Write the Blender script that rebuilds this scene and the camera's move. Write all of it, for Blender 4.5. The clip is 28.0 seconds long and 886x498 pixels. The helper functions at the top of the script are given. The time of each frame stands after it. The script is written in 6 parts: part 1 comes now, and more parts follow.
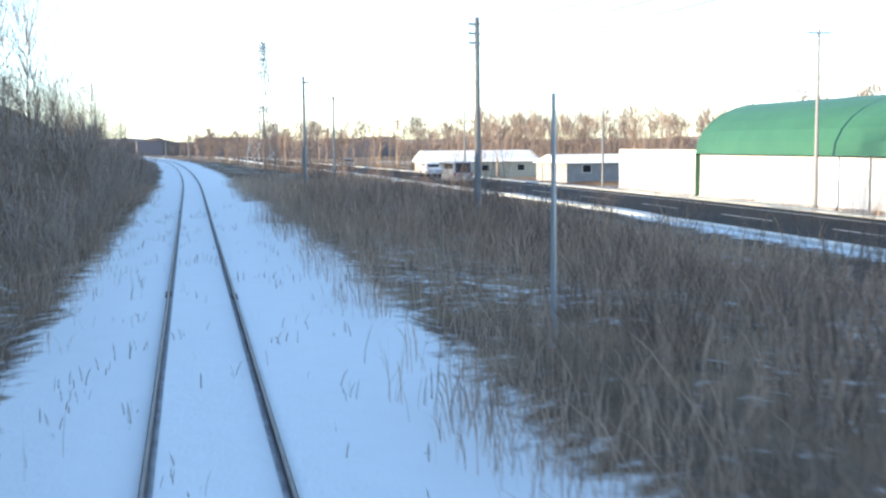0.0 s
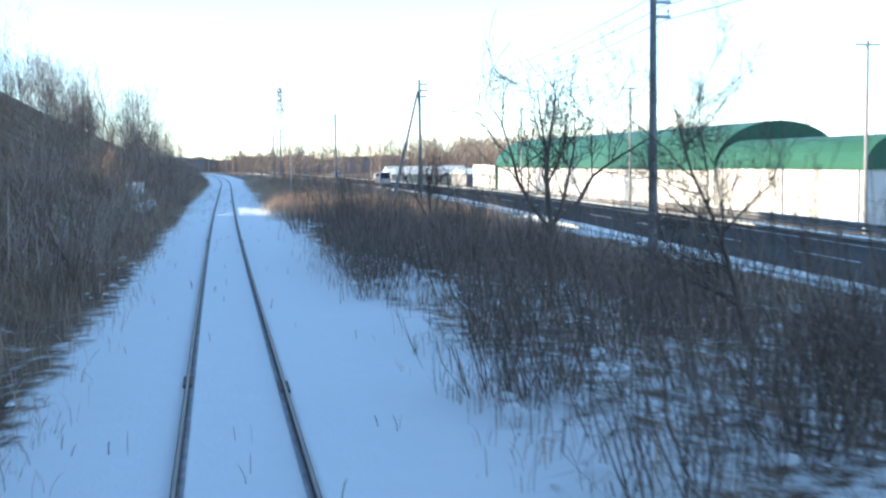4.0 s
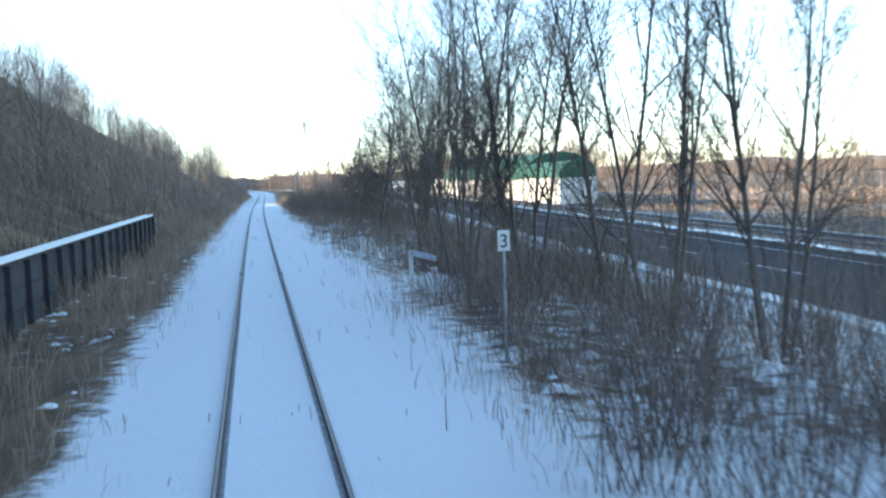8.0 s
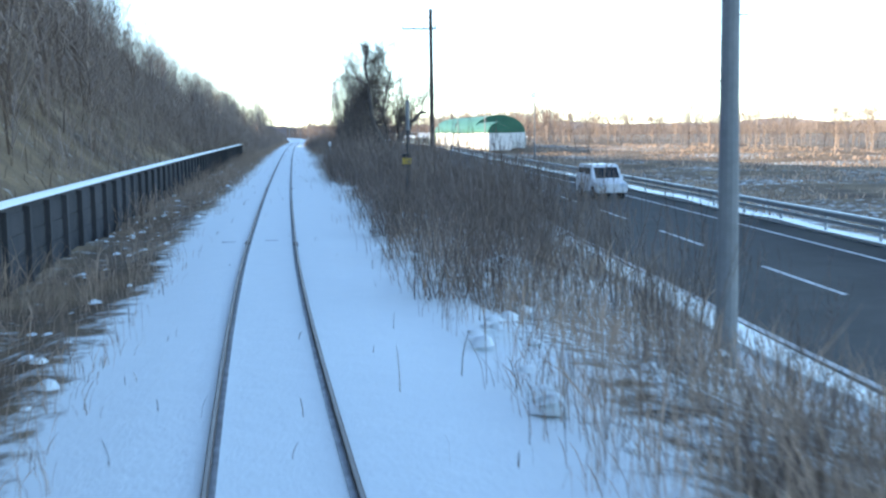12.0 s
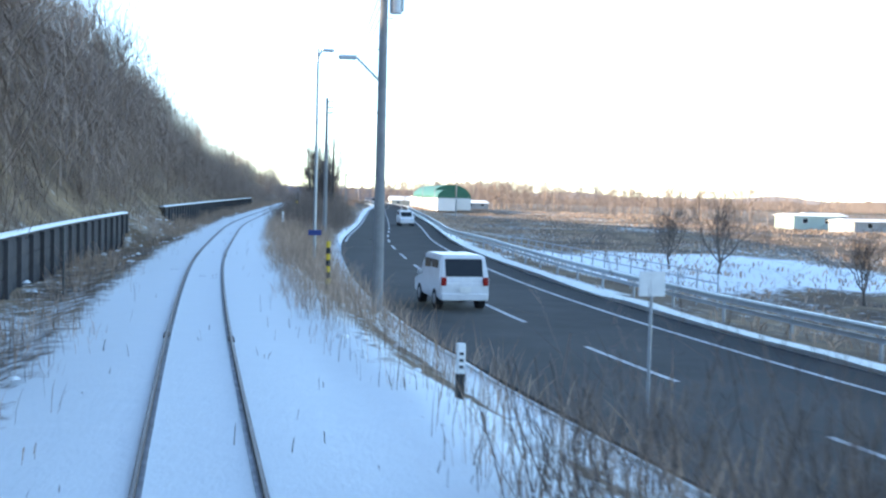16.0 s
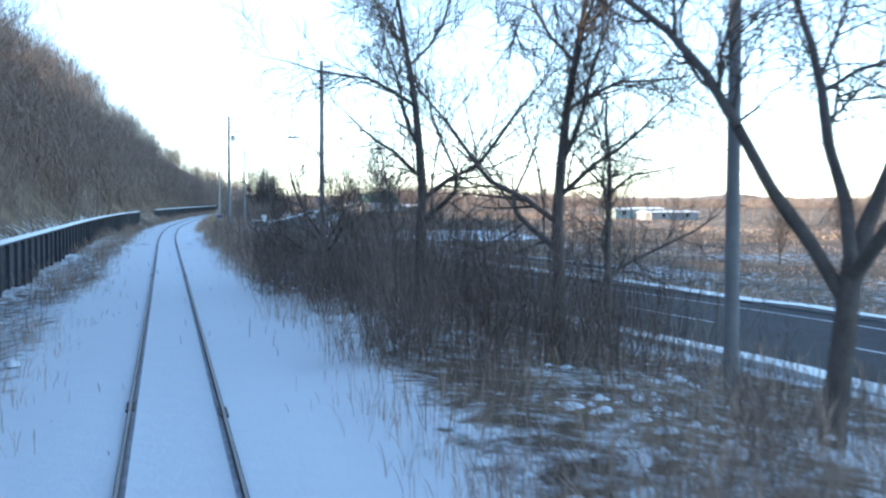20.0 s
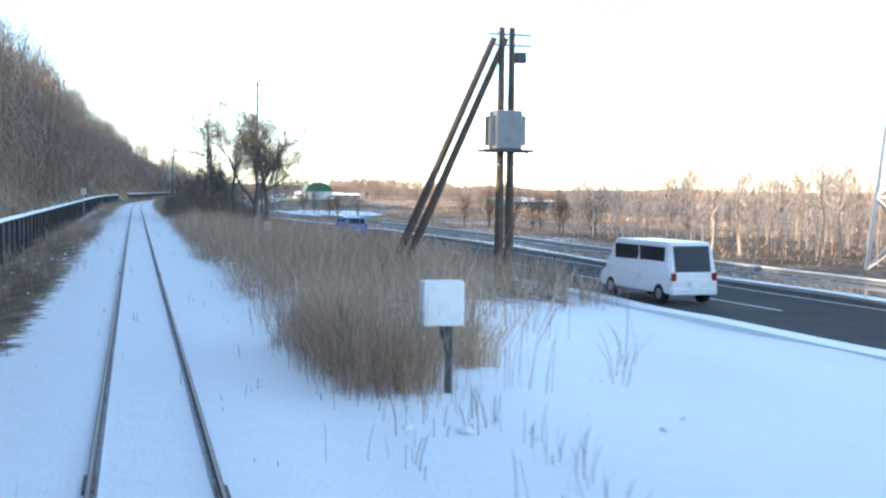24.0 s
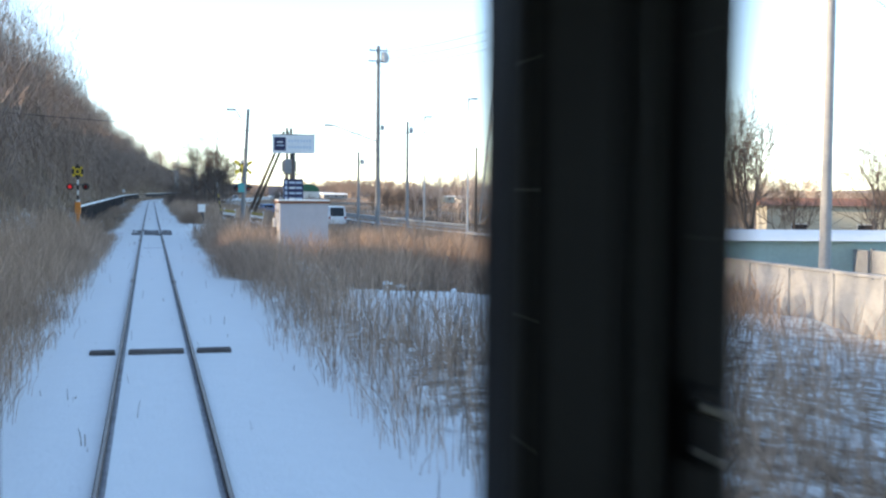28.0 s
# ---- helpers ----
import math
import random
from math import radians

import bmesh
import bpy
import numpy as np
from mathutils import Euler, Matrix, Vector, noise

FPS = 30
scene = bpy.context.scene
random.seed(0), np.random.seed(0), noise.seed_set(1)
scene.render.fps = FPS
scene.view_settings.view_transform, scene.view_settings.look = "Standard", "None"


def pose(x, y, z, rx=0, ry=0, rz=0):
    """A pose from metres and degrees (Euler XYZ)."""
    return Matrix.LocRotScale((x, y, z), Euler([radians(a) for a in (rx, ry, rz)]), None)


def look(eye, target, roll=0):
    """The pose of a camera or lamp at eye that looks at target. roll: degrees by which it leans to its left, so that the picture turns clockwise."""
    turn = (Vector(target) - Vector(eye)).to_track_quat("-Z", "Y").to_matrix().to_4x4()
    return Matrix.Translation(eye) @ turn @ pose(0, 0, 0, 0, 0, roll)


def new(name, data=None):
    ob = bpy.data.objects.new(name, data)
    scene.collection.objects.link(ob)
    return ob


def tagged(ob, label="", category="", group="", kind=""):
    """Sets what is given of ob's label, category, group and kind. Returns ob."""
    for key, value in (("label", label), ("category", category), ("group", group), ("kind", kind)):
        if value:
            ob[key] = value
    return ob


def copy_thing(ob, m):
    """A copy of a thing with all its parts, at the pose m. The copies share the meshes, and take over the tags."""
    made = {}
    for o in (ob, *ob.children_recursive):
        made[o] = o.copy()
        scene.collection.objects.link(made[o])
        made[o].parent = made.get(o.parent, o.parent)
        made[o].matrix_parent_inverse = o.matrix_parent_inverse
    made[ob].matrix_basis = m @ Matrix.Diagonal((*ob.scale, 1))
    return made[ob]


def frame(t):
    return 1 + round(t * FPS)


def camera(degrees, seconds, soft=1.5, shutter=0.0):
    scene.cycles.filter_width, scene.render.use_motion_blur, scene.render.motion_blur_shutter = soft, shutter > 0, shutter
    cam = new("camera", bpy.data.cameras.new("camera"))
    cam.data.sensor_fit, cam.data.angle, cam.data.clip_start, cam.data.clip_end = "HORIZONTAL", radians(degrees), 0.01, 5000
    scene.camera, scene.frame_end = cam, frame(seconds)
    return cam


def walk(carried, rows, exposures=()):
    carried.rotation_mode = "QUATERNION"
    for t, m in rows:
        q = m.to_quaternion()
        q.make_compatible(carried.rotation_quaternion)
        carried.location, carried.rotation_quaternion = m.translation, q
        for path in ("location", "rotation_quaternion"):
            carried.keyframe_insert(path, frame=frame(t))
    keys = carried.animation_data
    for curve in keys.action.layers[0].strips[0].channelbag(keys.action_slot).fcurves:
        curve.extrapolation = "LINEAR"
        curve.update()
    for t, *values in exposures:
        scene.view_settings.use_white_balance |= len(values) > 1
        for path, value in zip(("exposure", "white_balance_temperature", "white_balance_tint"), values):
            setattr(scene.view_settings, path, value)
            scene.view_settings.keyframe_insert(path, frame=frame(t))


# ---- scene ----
cam = camera(42.71, 28.0, soft=2.3, shutter=0.15)
PATH = [
    (0.0, pose(0.000, 0.000, 2.523, 84.69, 0.49, 0.73)),
    (0.5, pose(1.972, -8.310, 2.523, 84.82, 1.65, 1.14)),
    (1.0, pose(3.963, -16.620, 2.523, 84.96, 1.02, 1.58)),
    (1.5, pose(5.972, -24.931, 2.523, 84.98, 0.23, 1.79)),
    (2.0, pose(7.993, -33.247, 2.523, 85.11, -0.08, 1.80)),
    (2.5, pose(10.020, -41.568, 2.523, 85.29, 0.01, 1.97)),
    (3.0, pose(12.046, -49.898, 2.523, 85.46, -0.07, 2.07)),
    (3.5, pose(14.092, -58.231, 2.523, 85.55, 0.15, 2.34)),
    (5.5, pose(22.393, -91.623, 2.523, 85.46, 2.29, 2.64)),
    (6.0, pose(24.483, -99.981, 2.523, 85.37, 0.85, 2.89)),
    (6.5, pose(26.594, -108.346, 2.523, 85.46, 0.39, 2.85)),
    (7.0, pose(28.715, -116.716, 2.523, 85.32, 0.33, 2.98)),
    (7.5, pose(30.831, -125.088, 2.523, 85.35, 1.78, 2.93)),
    (8.0, pose(32.929, -133.465, 2.523, 86.30, 2.19, 4.56)),
    (8.5, pose(35.032, -141.841, 2.523, 87.28, 0.60, 5.00)),
    (9.0, pose(37.148, -150.215, 2.523, 85.20, 0.72, 4.06)),
    (9.5, pose(39.273, -158.587, 2.523, 84.31, -0.12, 4.02)),
    (10.0, pose(41.418, -166.953, 2.523, 83.75, -0.24, 4.16)),
    (10.5, pose(43.594, -175.303, 2.523, 83.44, -0.12, 4.52)),
    (11.0, pose(45.847, -183.622, 2.523, 83.47, -0.37, 5.18)),
    (11.5, pose(48.174, -191.911, 2.523, 83.89, -0.15, 5.90)),
    (13.5, pose(58.183, -224.813, 2.523, 84.13, 3.27, 8.22)),
    (14.0, pose(60.885, -232.966, 2.523, 84.45, 2.46, 8.46)),
    (14.5, pose(63.702, -241.077, 2.523, 84.67, 1.17, 8.50)),
    (15.0, pose(66.588, -249.163, 2.523, 85.14, 0.34, 7.99)),
    (15.5, pose(69.542, -257.227, 2.523, 86.36, -0.51, 7.89)),
    (16.0, pose(72.546, -265.280, 2.523, 87.26, -1.44, 7.79)),
    (16.5, pose(75.581, -273.330, 2.523, 87.50, -1.39, 7.79)),
    (17.0, pose(78.620, -281.390, 2.523, 87.65, -0.57, 7.64)),
    (17.5, pose(81.672, -289.463, 2.523, 87.49, -0.82, 7.46)),
    (18.0, pose(84.736, -297.548, 2.523, 87.68, -0.29, 7.25)),
    (18.5, pose(87.813, -305.638, 2.523, 88.07, -1.07, 6.86)),
    (19.0, pose(90.898, -313.733, 2.523, 87.65, 0.03, 6.88)),
    (19.5, pose(93.988, -321.838, 2.523, 87.62, -0.88, 6.98)),
    (20.0, pose(97.077, -329.964, 2.523, 87.53, -0.09, 6.97)),
    (20.5, pose(100.176, -338.117, 2.523, 87.68, -0.84, 6.89)),
    (21.0, pose(103.277, -346.305, 2.523, 87.64, -0.56, 6.90)),
    (21.5, pose(106.389, -354.525, 2.523, 88.14, -0.12, 6.84)),
    (23.5, pose(118.899, -387.715, 2.523, 87.44, 0.25, 5.23)),
    (24.0, pose(122.073, -396.078, 2.523, 87.07, -0.73, 5.55)),
    (24.5, pose(125.282, -404.460, 2.523, 87.69, -0.70, 5.35)),
    (25.0, pose(128.495, -412.872, 2.523, 87.97, -0.06, 5.58)),
    (25.5, pose(131.705, -421.319, 2.523, 87.84, -0.05, 5.66)),
    (26.0, pose(134.913, -429.790, 2.523, 87.38, -0.82, 5.75)),
    (26.5, pose(138.138, -438.275, 2.523, 86.03, -0.06, 5.83)),
    (27.0, pose(141.381, -446.764, 2.523, 87.11, 0.96, 6.11)),
    (27.5, pose(144.632, -455.255, 2.523, 87.17, -0.36, 6.28)),
    (28.0, pose(147.898, -463.742, 2.523, 87.06, -0.44, 6.33)),
]
EXPO = [(0.0, 2.0, 7000, 6), (1.0, 1.95, 6900, 6), (3.0, 1.75, 6250, 3), (6.0, 1.95, 6750, 3), (8.0, 2.08, 6950, 4), (11.0, 2.3, 6600, 3), (14.0, 2.1, 6650, 5), (15.5, 2.35, 6700, 6), (17.0, 2.1, 6700, 6),
        (19.0, 2.0, 6500, 6), (21.0, 2.4, 6600, 6), (23.5, 2.45, 7300, 8), (25.0, 2.15, 7350, 10), (26.0, 2.1, 7350, 10), (27.0, 2.0, 7250, 9), (28.0, 1.85, 7250, 9)]
walk(cam, PATH, EXPO)

# ---- world and sun ----
SUN_AZ = 102.0      # degrees to the left of +y, from where the sun shines
SUN_EL = 16.0
world = bpy.data.worlds.new("winter_sky")
scene.world = world
world.use_nodes = True
wn = world.node_tree
sky = wn.nodes.new("ShaderNodeTexSky")
sky.sky_type = "NISHITA"
sky.sun_disc = False
sky.sun_elevation = radians(SUN_EL)
sky.sun_rotation = radians(-SUN_AZ)
sky.altitude = 30.0
sky.air_density = 0.65
sky.dust_density = 0.12
sky.ozone_density = 1.4
wn.links.new(sky.outputs["Color"], wn.nodes["Background"].inputs["Color"])
wn.nodes["Background"].inputs["Strength"].default_value = 0.15

sun = new("sun", bpy.data.lights.new("sun", "SUN"))
sun.data.energy = 3.0
sun.data.angle = radians(0.6)
sun.data.color = (1.0, 0.82, 0.62)
_a, _e = radians(SUN_AZ), radians(SUN_EL)
SUN_DIR = Vector((-math.sin(_a) * math.cos(_e), math.cos(_a) * math.cos(_e), math.sin(_e)))
sun.matrix_world = look(SUN_DIR * 200, (0, 0, 0))


# ---- materials ----
def rgb(*c):
    return (c[0], c[1], c[2], 1.0)


def surface(name, base, second, rough=0.8, scale=3.0, bump=0.2, bump_scale=None, metal=0.0, mix=0.5, island=0.0, objects=0.0, spec=0.3, dist=0.02):
    """A two-scale noise material in object space; island / objects: how far single pieces differ in brightness."""
    m = bpy.data.materials.new(name)
    m.use_nodes = True
    nt = m.node_tree
    bsdf = nt.nodes["Principled BSDF"]
    tc = nt.nodes.new("ShaderNodeTexCoord")
    n1 = nt.nodes.new("ShaderNodeTexNoise")
    n1.inputs["Scale"].default_value = scale
    n1.inputs["Detail"].default_value = 6.0
    n1.inputs["Roughness"].default_value = 0.65
    nt.links.new(tc.outputs["Object"], n1.inputs["Vector"])
    n2 = nt.nodes.new("ShaderNodeTexNoise")
    n2.inputs["Scale"].default_value = bump_scale or scale * 9
    n2.inputs["Detail"].default_value = 3.0
    nt.links.new(tc.outputs["Object"], n2.inputs["Vector"])
    ramp = nt.nodes.new("ShaderNodeMapRange")
    ramp.inputs["From Min"].default_value = 0.3
    ramp.inputs["From Max"].default_value = 0.7
    nt.links.new(n1.outputs["Fac"], ramp.inputs["Value"])
    mx = nt.nodes.new("ShaderNodeMix")
    mx.data_type = "RGBA"
    mx.inputs["A"].default_value = rgb(*base)
    mx.inputs["B"].default_value = rgb(*second)
    nt.links.new(ramp.outputs["Result"], mx.inputs["Factor"])
    mv = nt.nodes.new("ShaderNodeMix")
    mv.data_type = "RGBA"
    mv.blend_type = "MULTIPLY"
    mv.inputs["Factor"].default_value = mix
    nt.links.new(mx.outputs["Result"], mv.inputs["A"])
    nt.links.new(n2.outputs["Color"], mv.inputs["B"])
    gain = nt.nodes.new("ShaderNodeHueSaturation")
    gain.inputs["Value"].default_value = 1.0 + 0.75 * mix
    gain.inputs["Saturation"].default_value = 1.0
    bw = nt.nodes.new("ShaderNodeRGBToBW")
    nt.links.new(n2.outputs["Color"], bw.inputs["Color"])
    nt.links.new(bw.outputs["Val"], mv.inputs["B"])
    nt.links.new(mv.outputs["Result"], gain.inputs["Color"])
    out = gain.outputs["Color"]
    if island or objects:
        src = nt.nodes.new("ShaderNodeNewGeometry").outputs["Random Per Island"] if island else nt.nodes.new("ShaderNodeObjectInfo").outputs["Random"]
        amount = island or objects
        mr = nt.nodes.new("ShaderNodeMapRange")
        mr.inputs["To Min"].default_value = 1.0 - amount
        mr.inputs["To Max"].default_value = 1.0 + amount
        nt.links.new(src, mr.inputs["Value"])
        hs = nt.nodes.new("ShaderNodeHueSaturation")
        nt.links.new(mr.outputs["Result"], hs.inputs["Value"])
        nt.links.new(out, hs.inputs["Color"])
        out = hs.outputs["Color"]
    nt.links.new(out, bsdf.inputs["Base Color"])
    bsdf.inputs["Roughness"].default_value = rough
    bsdf.inputs["Metallic"].default_value = metal
    bsdf.inputs["Specular IOR Level"].default_value = spec
    if bump:
        b = nt.nodes.new("ShaderNodeBump")
        b.inputs["Strength"].default_value = bump
        b.inputs["Distance"].default_value = dist
        nt.links.new(n2.outputs["Fac"], b.inputs["Height"])
        nt.links.new(b.outputs["Normal"], bsdf.inputs["Normal"])
    return m


def ground_material():
    """Snow over dead grass and leaves, mixed by the sheet's own cover value and broken up by noise."""
    m = bpy.data.materials.new("snowy_ground")
    m.use_nodes = True
    nt = m.node_tree
    L = nt.links.new
    bsdf = nt.nodes["Principled BSDF"]
    tc = nt.nodes.new("ShaderNodeTexCoord")
    at = nt.nodes.new("ShaderNodeAttribute")
    at.attribute_name = "cover"

    def noise_at(scale, detail=6.0, rough=0.6):
        n = nt.nodes.new("ShaderNodeTexNoise")
        n.inputs["Scale"].default_value = scale
        n.inputs["Detail"].default_value = detail
        n.inputs["Roughness"].default_value = rough
        L(tc.outputs["Object"], n.inputs["Vector"])
        return n

    big, mid, fine = noise_at(0.35), noise_at(2.2, 8.0, 0.7), noise_at(22.0, 3.0)
    add = nt.nodes.new("ShaderNodeMath")
    add.operation = "ADD"
    L(mid.outputs["Fac"], add.inputs[0])
    L(at.outputs["Fac"], add.inputs[1])
    edge = nt.nodes.new("ShaderNodeMapRange")
    edge.interpolation_type = "SMOOTHSTEP"
    edge.inputs["From Min"].default_value = 0.88
    edge.inputs["From Max"].default_value = 1.12
    L(add.outputs["Value"], edge.inputs["Value"])
    litter = nt.nodes.new("ShaderNodeValToRGB")
    cr = litter.color_ramp
    cr.elements[0].position, cr.elements[0].color = 0.3, rgb(0.075, 0.052, 0.036)
    cr.elements[1].position, cr.elements[1].color = 0.72, rgb(0.30, 0.21, 0.12)
    e = cr.elements.new(0.5)
    e.color = rgb(0.16, 0.11, 0.068)
    L(big.outputs["Fac"], litter.inputs["Fac"])
    lv = nt.nodes.new("ShaderNodeMix")
    lv.data_type, lv.blend_type = "RGBA", "OVERLAY"
    lv.inputs["Factor"].default_value = 0.8
    L(litter.outputs["Color"], lv.inputs["A"])
    bw = nt.nodes.new("ShaderNodeRGBToBW")
    L(fine.outputs["Color"], bw.inputs["Color"])
    L(bw.outputs["Val"], lv.inputs["B"])
    snow = nt.nodes.new("ShaderNodeMix")
    snow.data_type = "RGBA"
    snow.inputs["A"].default_value = rgb(0.79, 0.84, 0.83)
    snow.inputs["B"].default_value = rgb(0.87, 0.91, 0.895)
    L(mid.outputs["Fac"], snow.inputs["Factor"])
    mx = nt.nodes.new("ShaderNodeMix")
    mx.data_type = "RGBA"
    L(edge.outputs["Result"], mx.inputs["Factor"])
    L(snow.outputs["Result"], mx.inputs["A"])
    L(lv.outputs["Result"], mx.inputs["B"])
    L(mx.outputs["Result"], bsdf.inputs["Base Color"])
    bsdf.inputs["Roughness"].default_value = 0.85
    bsdf.inputs["Specular IOR Level"].default_value = 0.2
    hs = nt.nodes.new("ShaderNodeMath")
    hs.operation = "MULTIPLY_ADD"
    hs.inputs[1].default_value = 0.35
    L(fine.outputs["Fac"], hs.inputs[0])
    L(mid.outputs["Fac"], hs.inputs[2])
    b = nt.nodes.new("ShaderNodeBump")
    b.inputs["Strength"].default_value = 0.45
    b.inputs["Distance"].default_value = 0.06
    L(hs.outputs["Value"], b.inputs["Height"])
    L(b.outputs["Normal"], bsdf.inputs["Normal"])
    return m


def plain(name, color, rough=0.5, metal=0.0, emission=0.0):
    m = surface(name, color, [c * 0.86 for c in color], rough=rough, scale=6.0, bump=0.04, metal=metal, mix=0.18)
    if emission:
        m.node_tree.nodes["Principled BSDF"].inputs["Emission Color"].default_value = rgb(*color)
        m.node_tree.nodes["Principled BSDF"].inputs["Emission Strength"].default_value = emission
    return m


M_GROUND = ground_material()
M_SNOW = surface("packed_snow", (0.85, 0.885, 0.88), (0.77, 0.82, 0.82), rough=0.8, scale=2.0, bump=0.35, bump_scale=14, mix=0.1)
M_ASPHALT = surface("dark_asphalt", (0.028, 0.029, 0.033), (0.05, 0.052, 0.056), rough=0.85, scale=0.6, bump=0.15, bump_scale=40, mix=0.4, spec=0.12)
M_LINE = surface("road_paint", (0.72, 0.72, 0.70), (0.45, 0.45, 0.45), rough=0.7, scale=1.5, bump=0.05, mix=0.3)
M_RAIL = surface("rail_steel", (0.10, 0.08, 0.07), (0.16, 0.13, 0.115), rough=0.7, scale=4.0, bump=0.1, metal=0.3, mix=0.4)
M_RAILTOP = surface("polished_rail_head", (0.27, 0.255, 0.24), (0.18, 0.165, 0.155), rough=0.5, scale=2.0, bump=0.03, metal=0.55, mix=0.35)
M_RUT = surface("thawed_ballast", (0.34, 0.35, 0.36), (0.66, 0.69, 0.71), rough=0.9, scale=5.0, bump=0.5, mix=0.5)
M_PLANK = surface("weathered_timber", (0.085, 0.075, 0.07), (0.15, 0.135, 0.125), rough=0.85, scale=2.5, bump=0.4, bump_scale=30, mix=0.5, objects=0.25)
M_DECK = surface("grey_crossing_timber", (0.105, 0.105, 0.108), (0.175, 0.175, 0.178), rough=0.85, scale=2.0, bump=0.4, bump_scale=25, mix=0.5, objects=0.2)
M_WALL = surface("dark_wall_boards", (0.035, 0.035, 0.04), (0.075, 0.07, 0.07), rough=0.85, scale=1.4, bump=0.3, mix=0.5, objects=0.25)
M_CONC = surface("concrete", (0.36, 0.36, 0.35), (0.26, 0.26, 0.26), rough=0.85, scale=1.5, bump=0.2, mix=0.3)
M_POLE = surface("concrete_pole", (0.27, 0.27, 0.265), (0.19, 0.19, 0.19), rough=0.8, scale=1.2, bump=0.1, mix=0.3)
M_GALV = surface("galvanised_steel", (0.42, 0.44, 0.46), (0.33, 0.35, 0.37), rough=0.45, scale=3.0, bump=0.05, metal=0.6, mix=0.25)
M_DARKSTEEL = surface("dark_steel", (0.06, 0.065, 0.07), (0.10, 0.10, 0.10), rough=0.6, scale=3.0, bump=0.1, metal=0.3, mix=0.3)
M_WOODPOLE = surface("creosoted_wood", (0.075, 0.055, 0.042), (0.13, 0.10, 0.08), rough=0.85, scale=2.0, bump=0.3, mix=0.5)
M_WIRE = plain("black_cable", (0.035, 0.035, 0.04), 0.5)
M_BARK = surface("bark", (0.10, 0.083, 0.071), (0.17, 0.143, 0.125), rough=0.9, scale=3.0, bump=0.5, bump_scale=20, mix=0.5)
M_TWIG = surface("bare_twigs", (0.11, 0.085, 0.072), (0.165, 0.13, 0.11), rough=0.9, scale=0.6, bump=0.0, mix=0.3, island=0.3)
M_SCRUB = surface("bramble_stems", (0.15, 0.112, 0.09), (0.235, 0.18, 0.146), rough=0.9, scale=0.5, bump=0.0, mix=0.3, island=0.4)
M_WOODS = surface("woodland_twigs", (0.24, 0.184, 0.152), (0.345, 0.266, 0.218), rough=0.9, scale=0.12, bump=0.0, mix=0.25, island=0.3)
M_BIRCH = surface("birch_woods_twigs", (0.40, 0.325, 0.27), (0.54, 0.45, 0.385), rough=0.9, scale=0.12, bump=0.0, mix=0.25, island=0.35)
M_GRASS = surface("dry_grass", (0.54, 0.39, 0.285), (0.30, 0.21, 0.155), rough=0.85, scale=0.22, bump=0.0, mix=0.38, island=0.45)
M_WEED = surface("dead_weed_stalks", (0.16, 0.115, 0.085), (0.23, 0.17, 0.125), rough=0.9, scale=0.4, bump=0.0, mix=0.3, island=0.4)
M_WHITE = plain("white_paint", (0.80, 0.80, 0.78), 0.5)
M_CREAM = plain("cream_paint", (0.62, 0.57, 0.44), 0.6)
M_BLACK = plain("black_paint", (0.02, 0.02, 0.022), 0.5)
M_YELLOW = plain("yellow_paint", (0.70, 0.47, 0.04), 0.5)
M_OCHRE = plain("faded_yellow_paint", (0.36, 0.27, 0.07), 0.6)
M_TANK = surface("grey_tank_paint", (0.27, 0.275, 0.28), (0.20, 0.205, 0.21), rough=0.6, scale=2.0, bump=0.06, mix=0.3)
M_BLUE = plain("blue_sign_face", (0.035, 0.055, 0.20), 0.45)
M_NAVY = plain("navy_panel", (0.03, 0.035, 0.085), 0.45)
M_PALE = plain("pale_panel", (0.55, 0.62, 0.70), 0.35)
M_TEAL = plain("teal_panel", (0.10, 0.42, 0.42), 0.5)
M_RED = plain("red_lens", (0.22, 0.012, 0.012), 0.25)
M_REDGLOW = plain("lit_red_lens", (0.55, 0.02, 0.03), 0.25, 0.0, 0.22)
M_TEALWALL = plain("pale_green_wall", (0.42, 0.52, 0.47), 0.7)
M_ORANGE = plain("orange_box", (0.72, 0.25, 0.05), 0.5)
M_GREENROOF = surface("green_metal_roof", (0.032, 0.115, 0.068), (0.042, 0.145, 0.085), rough=0.45, scale=0.5, bump=0.05, mix=0.2)
M_WHITEWALL = surface("white_sheet_wall", (0.80, 0.78, 0.74), (0.72, 0.70, 0.66), rough=0.6, scale=0.4, bump=0.05, mix=0.12, objects=0.05)
M_GREYBOX = surface("grey_cabinet_paint", (0.50, 0.50, 0.52), (0.43, 0.43, 0.46), rough=0.55, scale=1.5, bump=0.06, mix=0.15)
M_CARWHITE = plain("white_car_paint", (0.75, 0.76, 0.77), 0.25)
M_CARBLUE = plain("blue_car_paint", (0.10, 0.27, 0.55), 0.25)
M_CARSILVER = plain("silver_car_paint", (0.42, 0.43, 0.45), 0.28, 0.5)
M_GLASS = plain("dark_car_glass", (0.02, 0.025, 0.03), 0.08)
M_TYRE = plain("tyre_rubber", (0.02, 0.02, 0.02), 0.9)
M_RIM = plain("wheel_rim", (0.35, 0.35, 0.36), 0.35, 0.7)
M_TAIL = plain("tail_lamp", (0.30, 0.015, 0.012), 0.2)
M_BRICKRED = plain("rust_roof", (0.30, 0.13, 0.07), 0.7)
M_FAR = surface("far_woods", (0.155, 0.12, 0.105), (0.215, 0.165, 0.135), rough=0.95, scale=0.03, bump=0.0, mix=0.3)
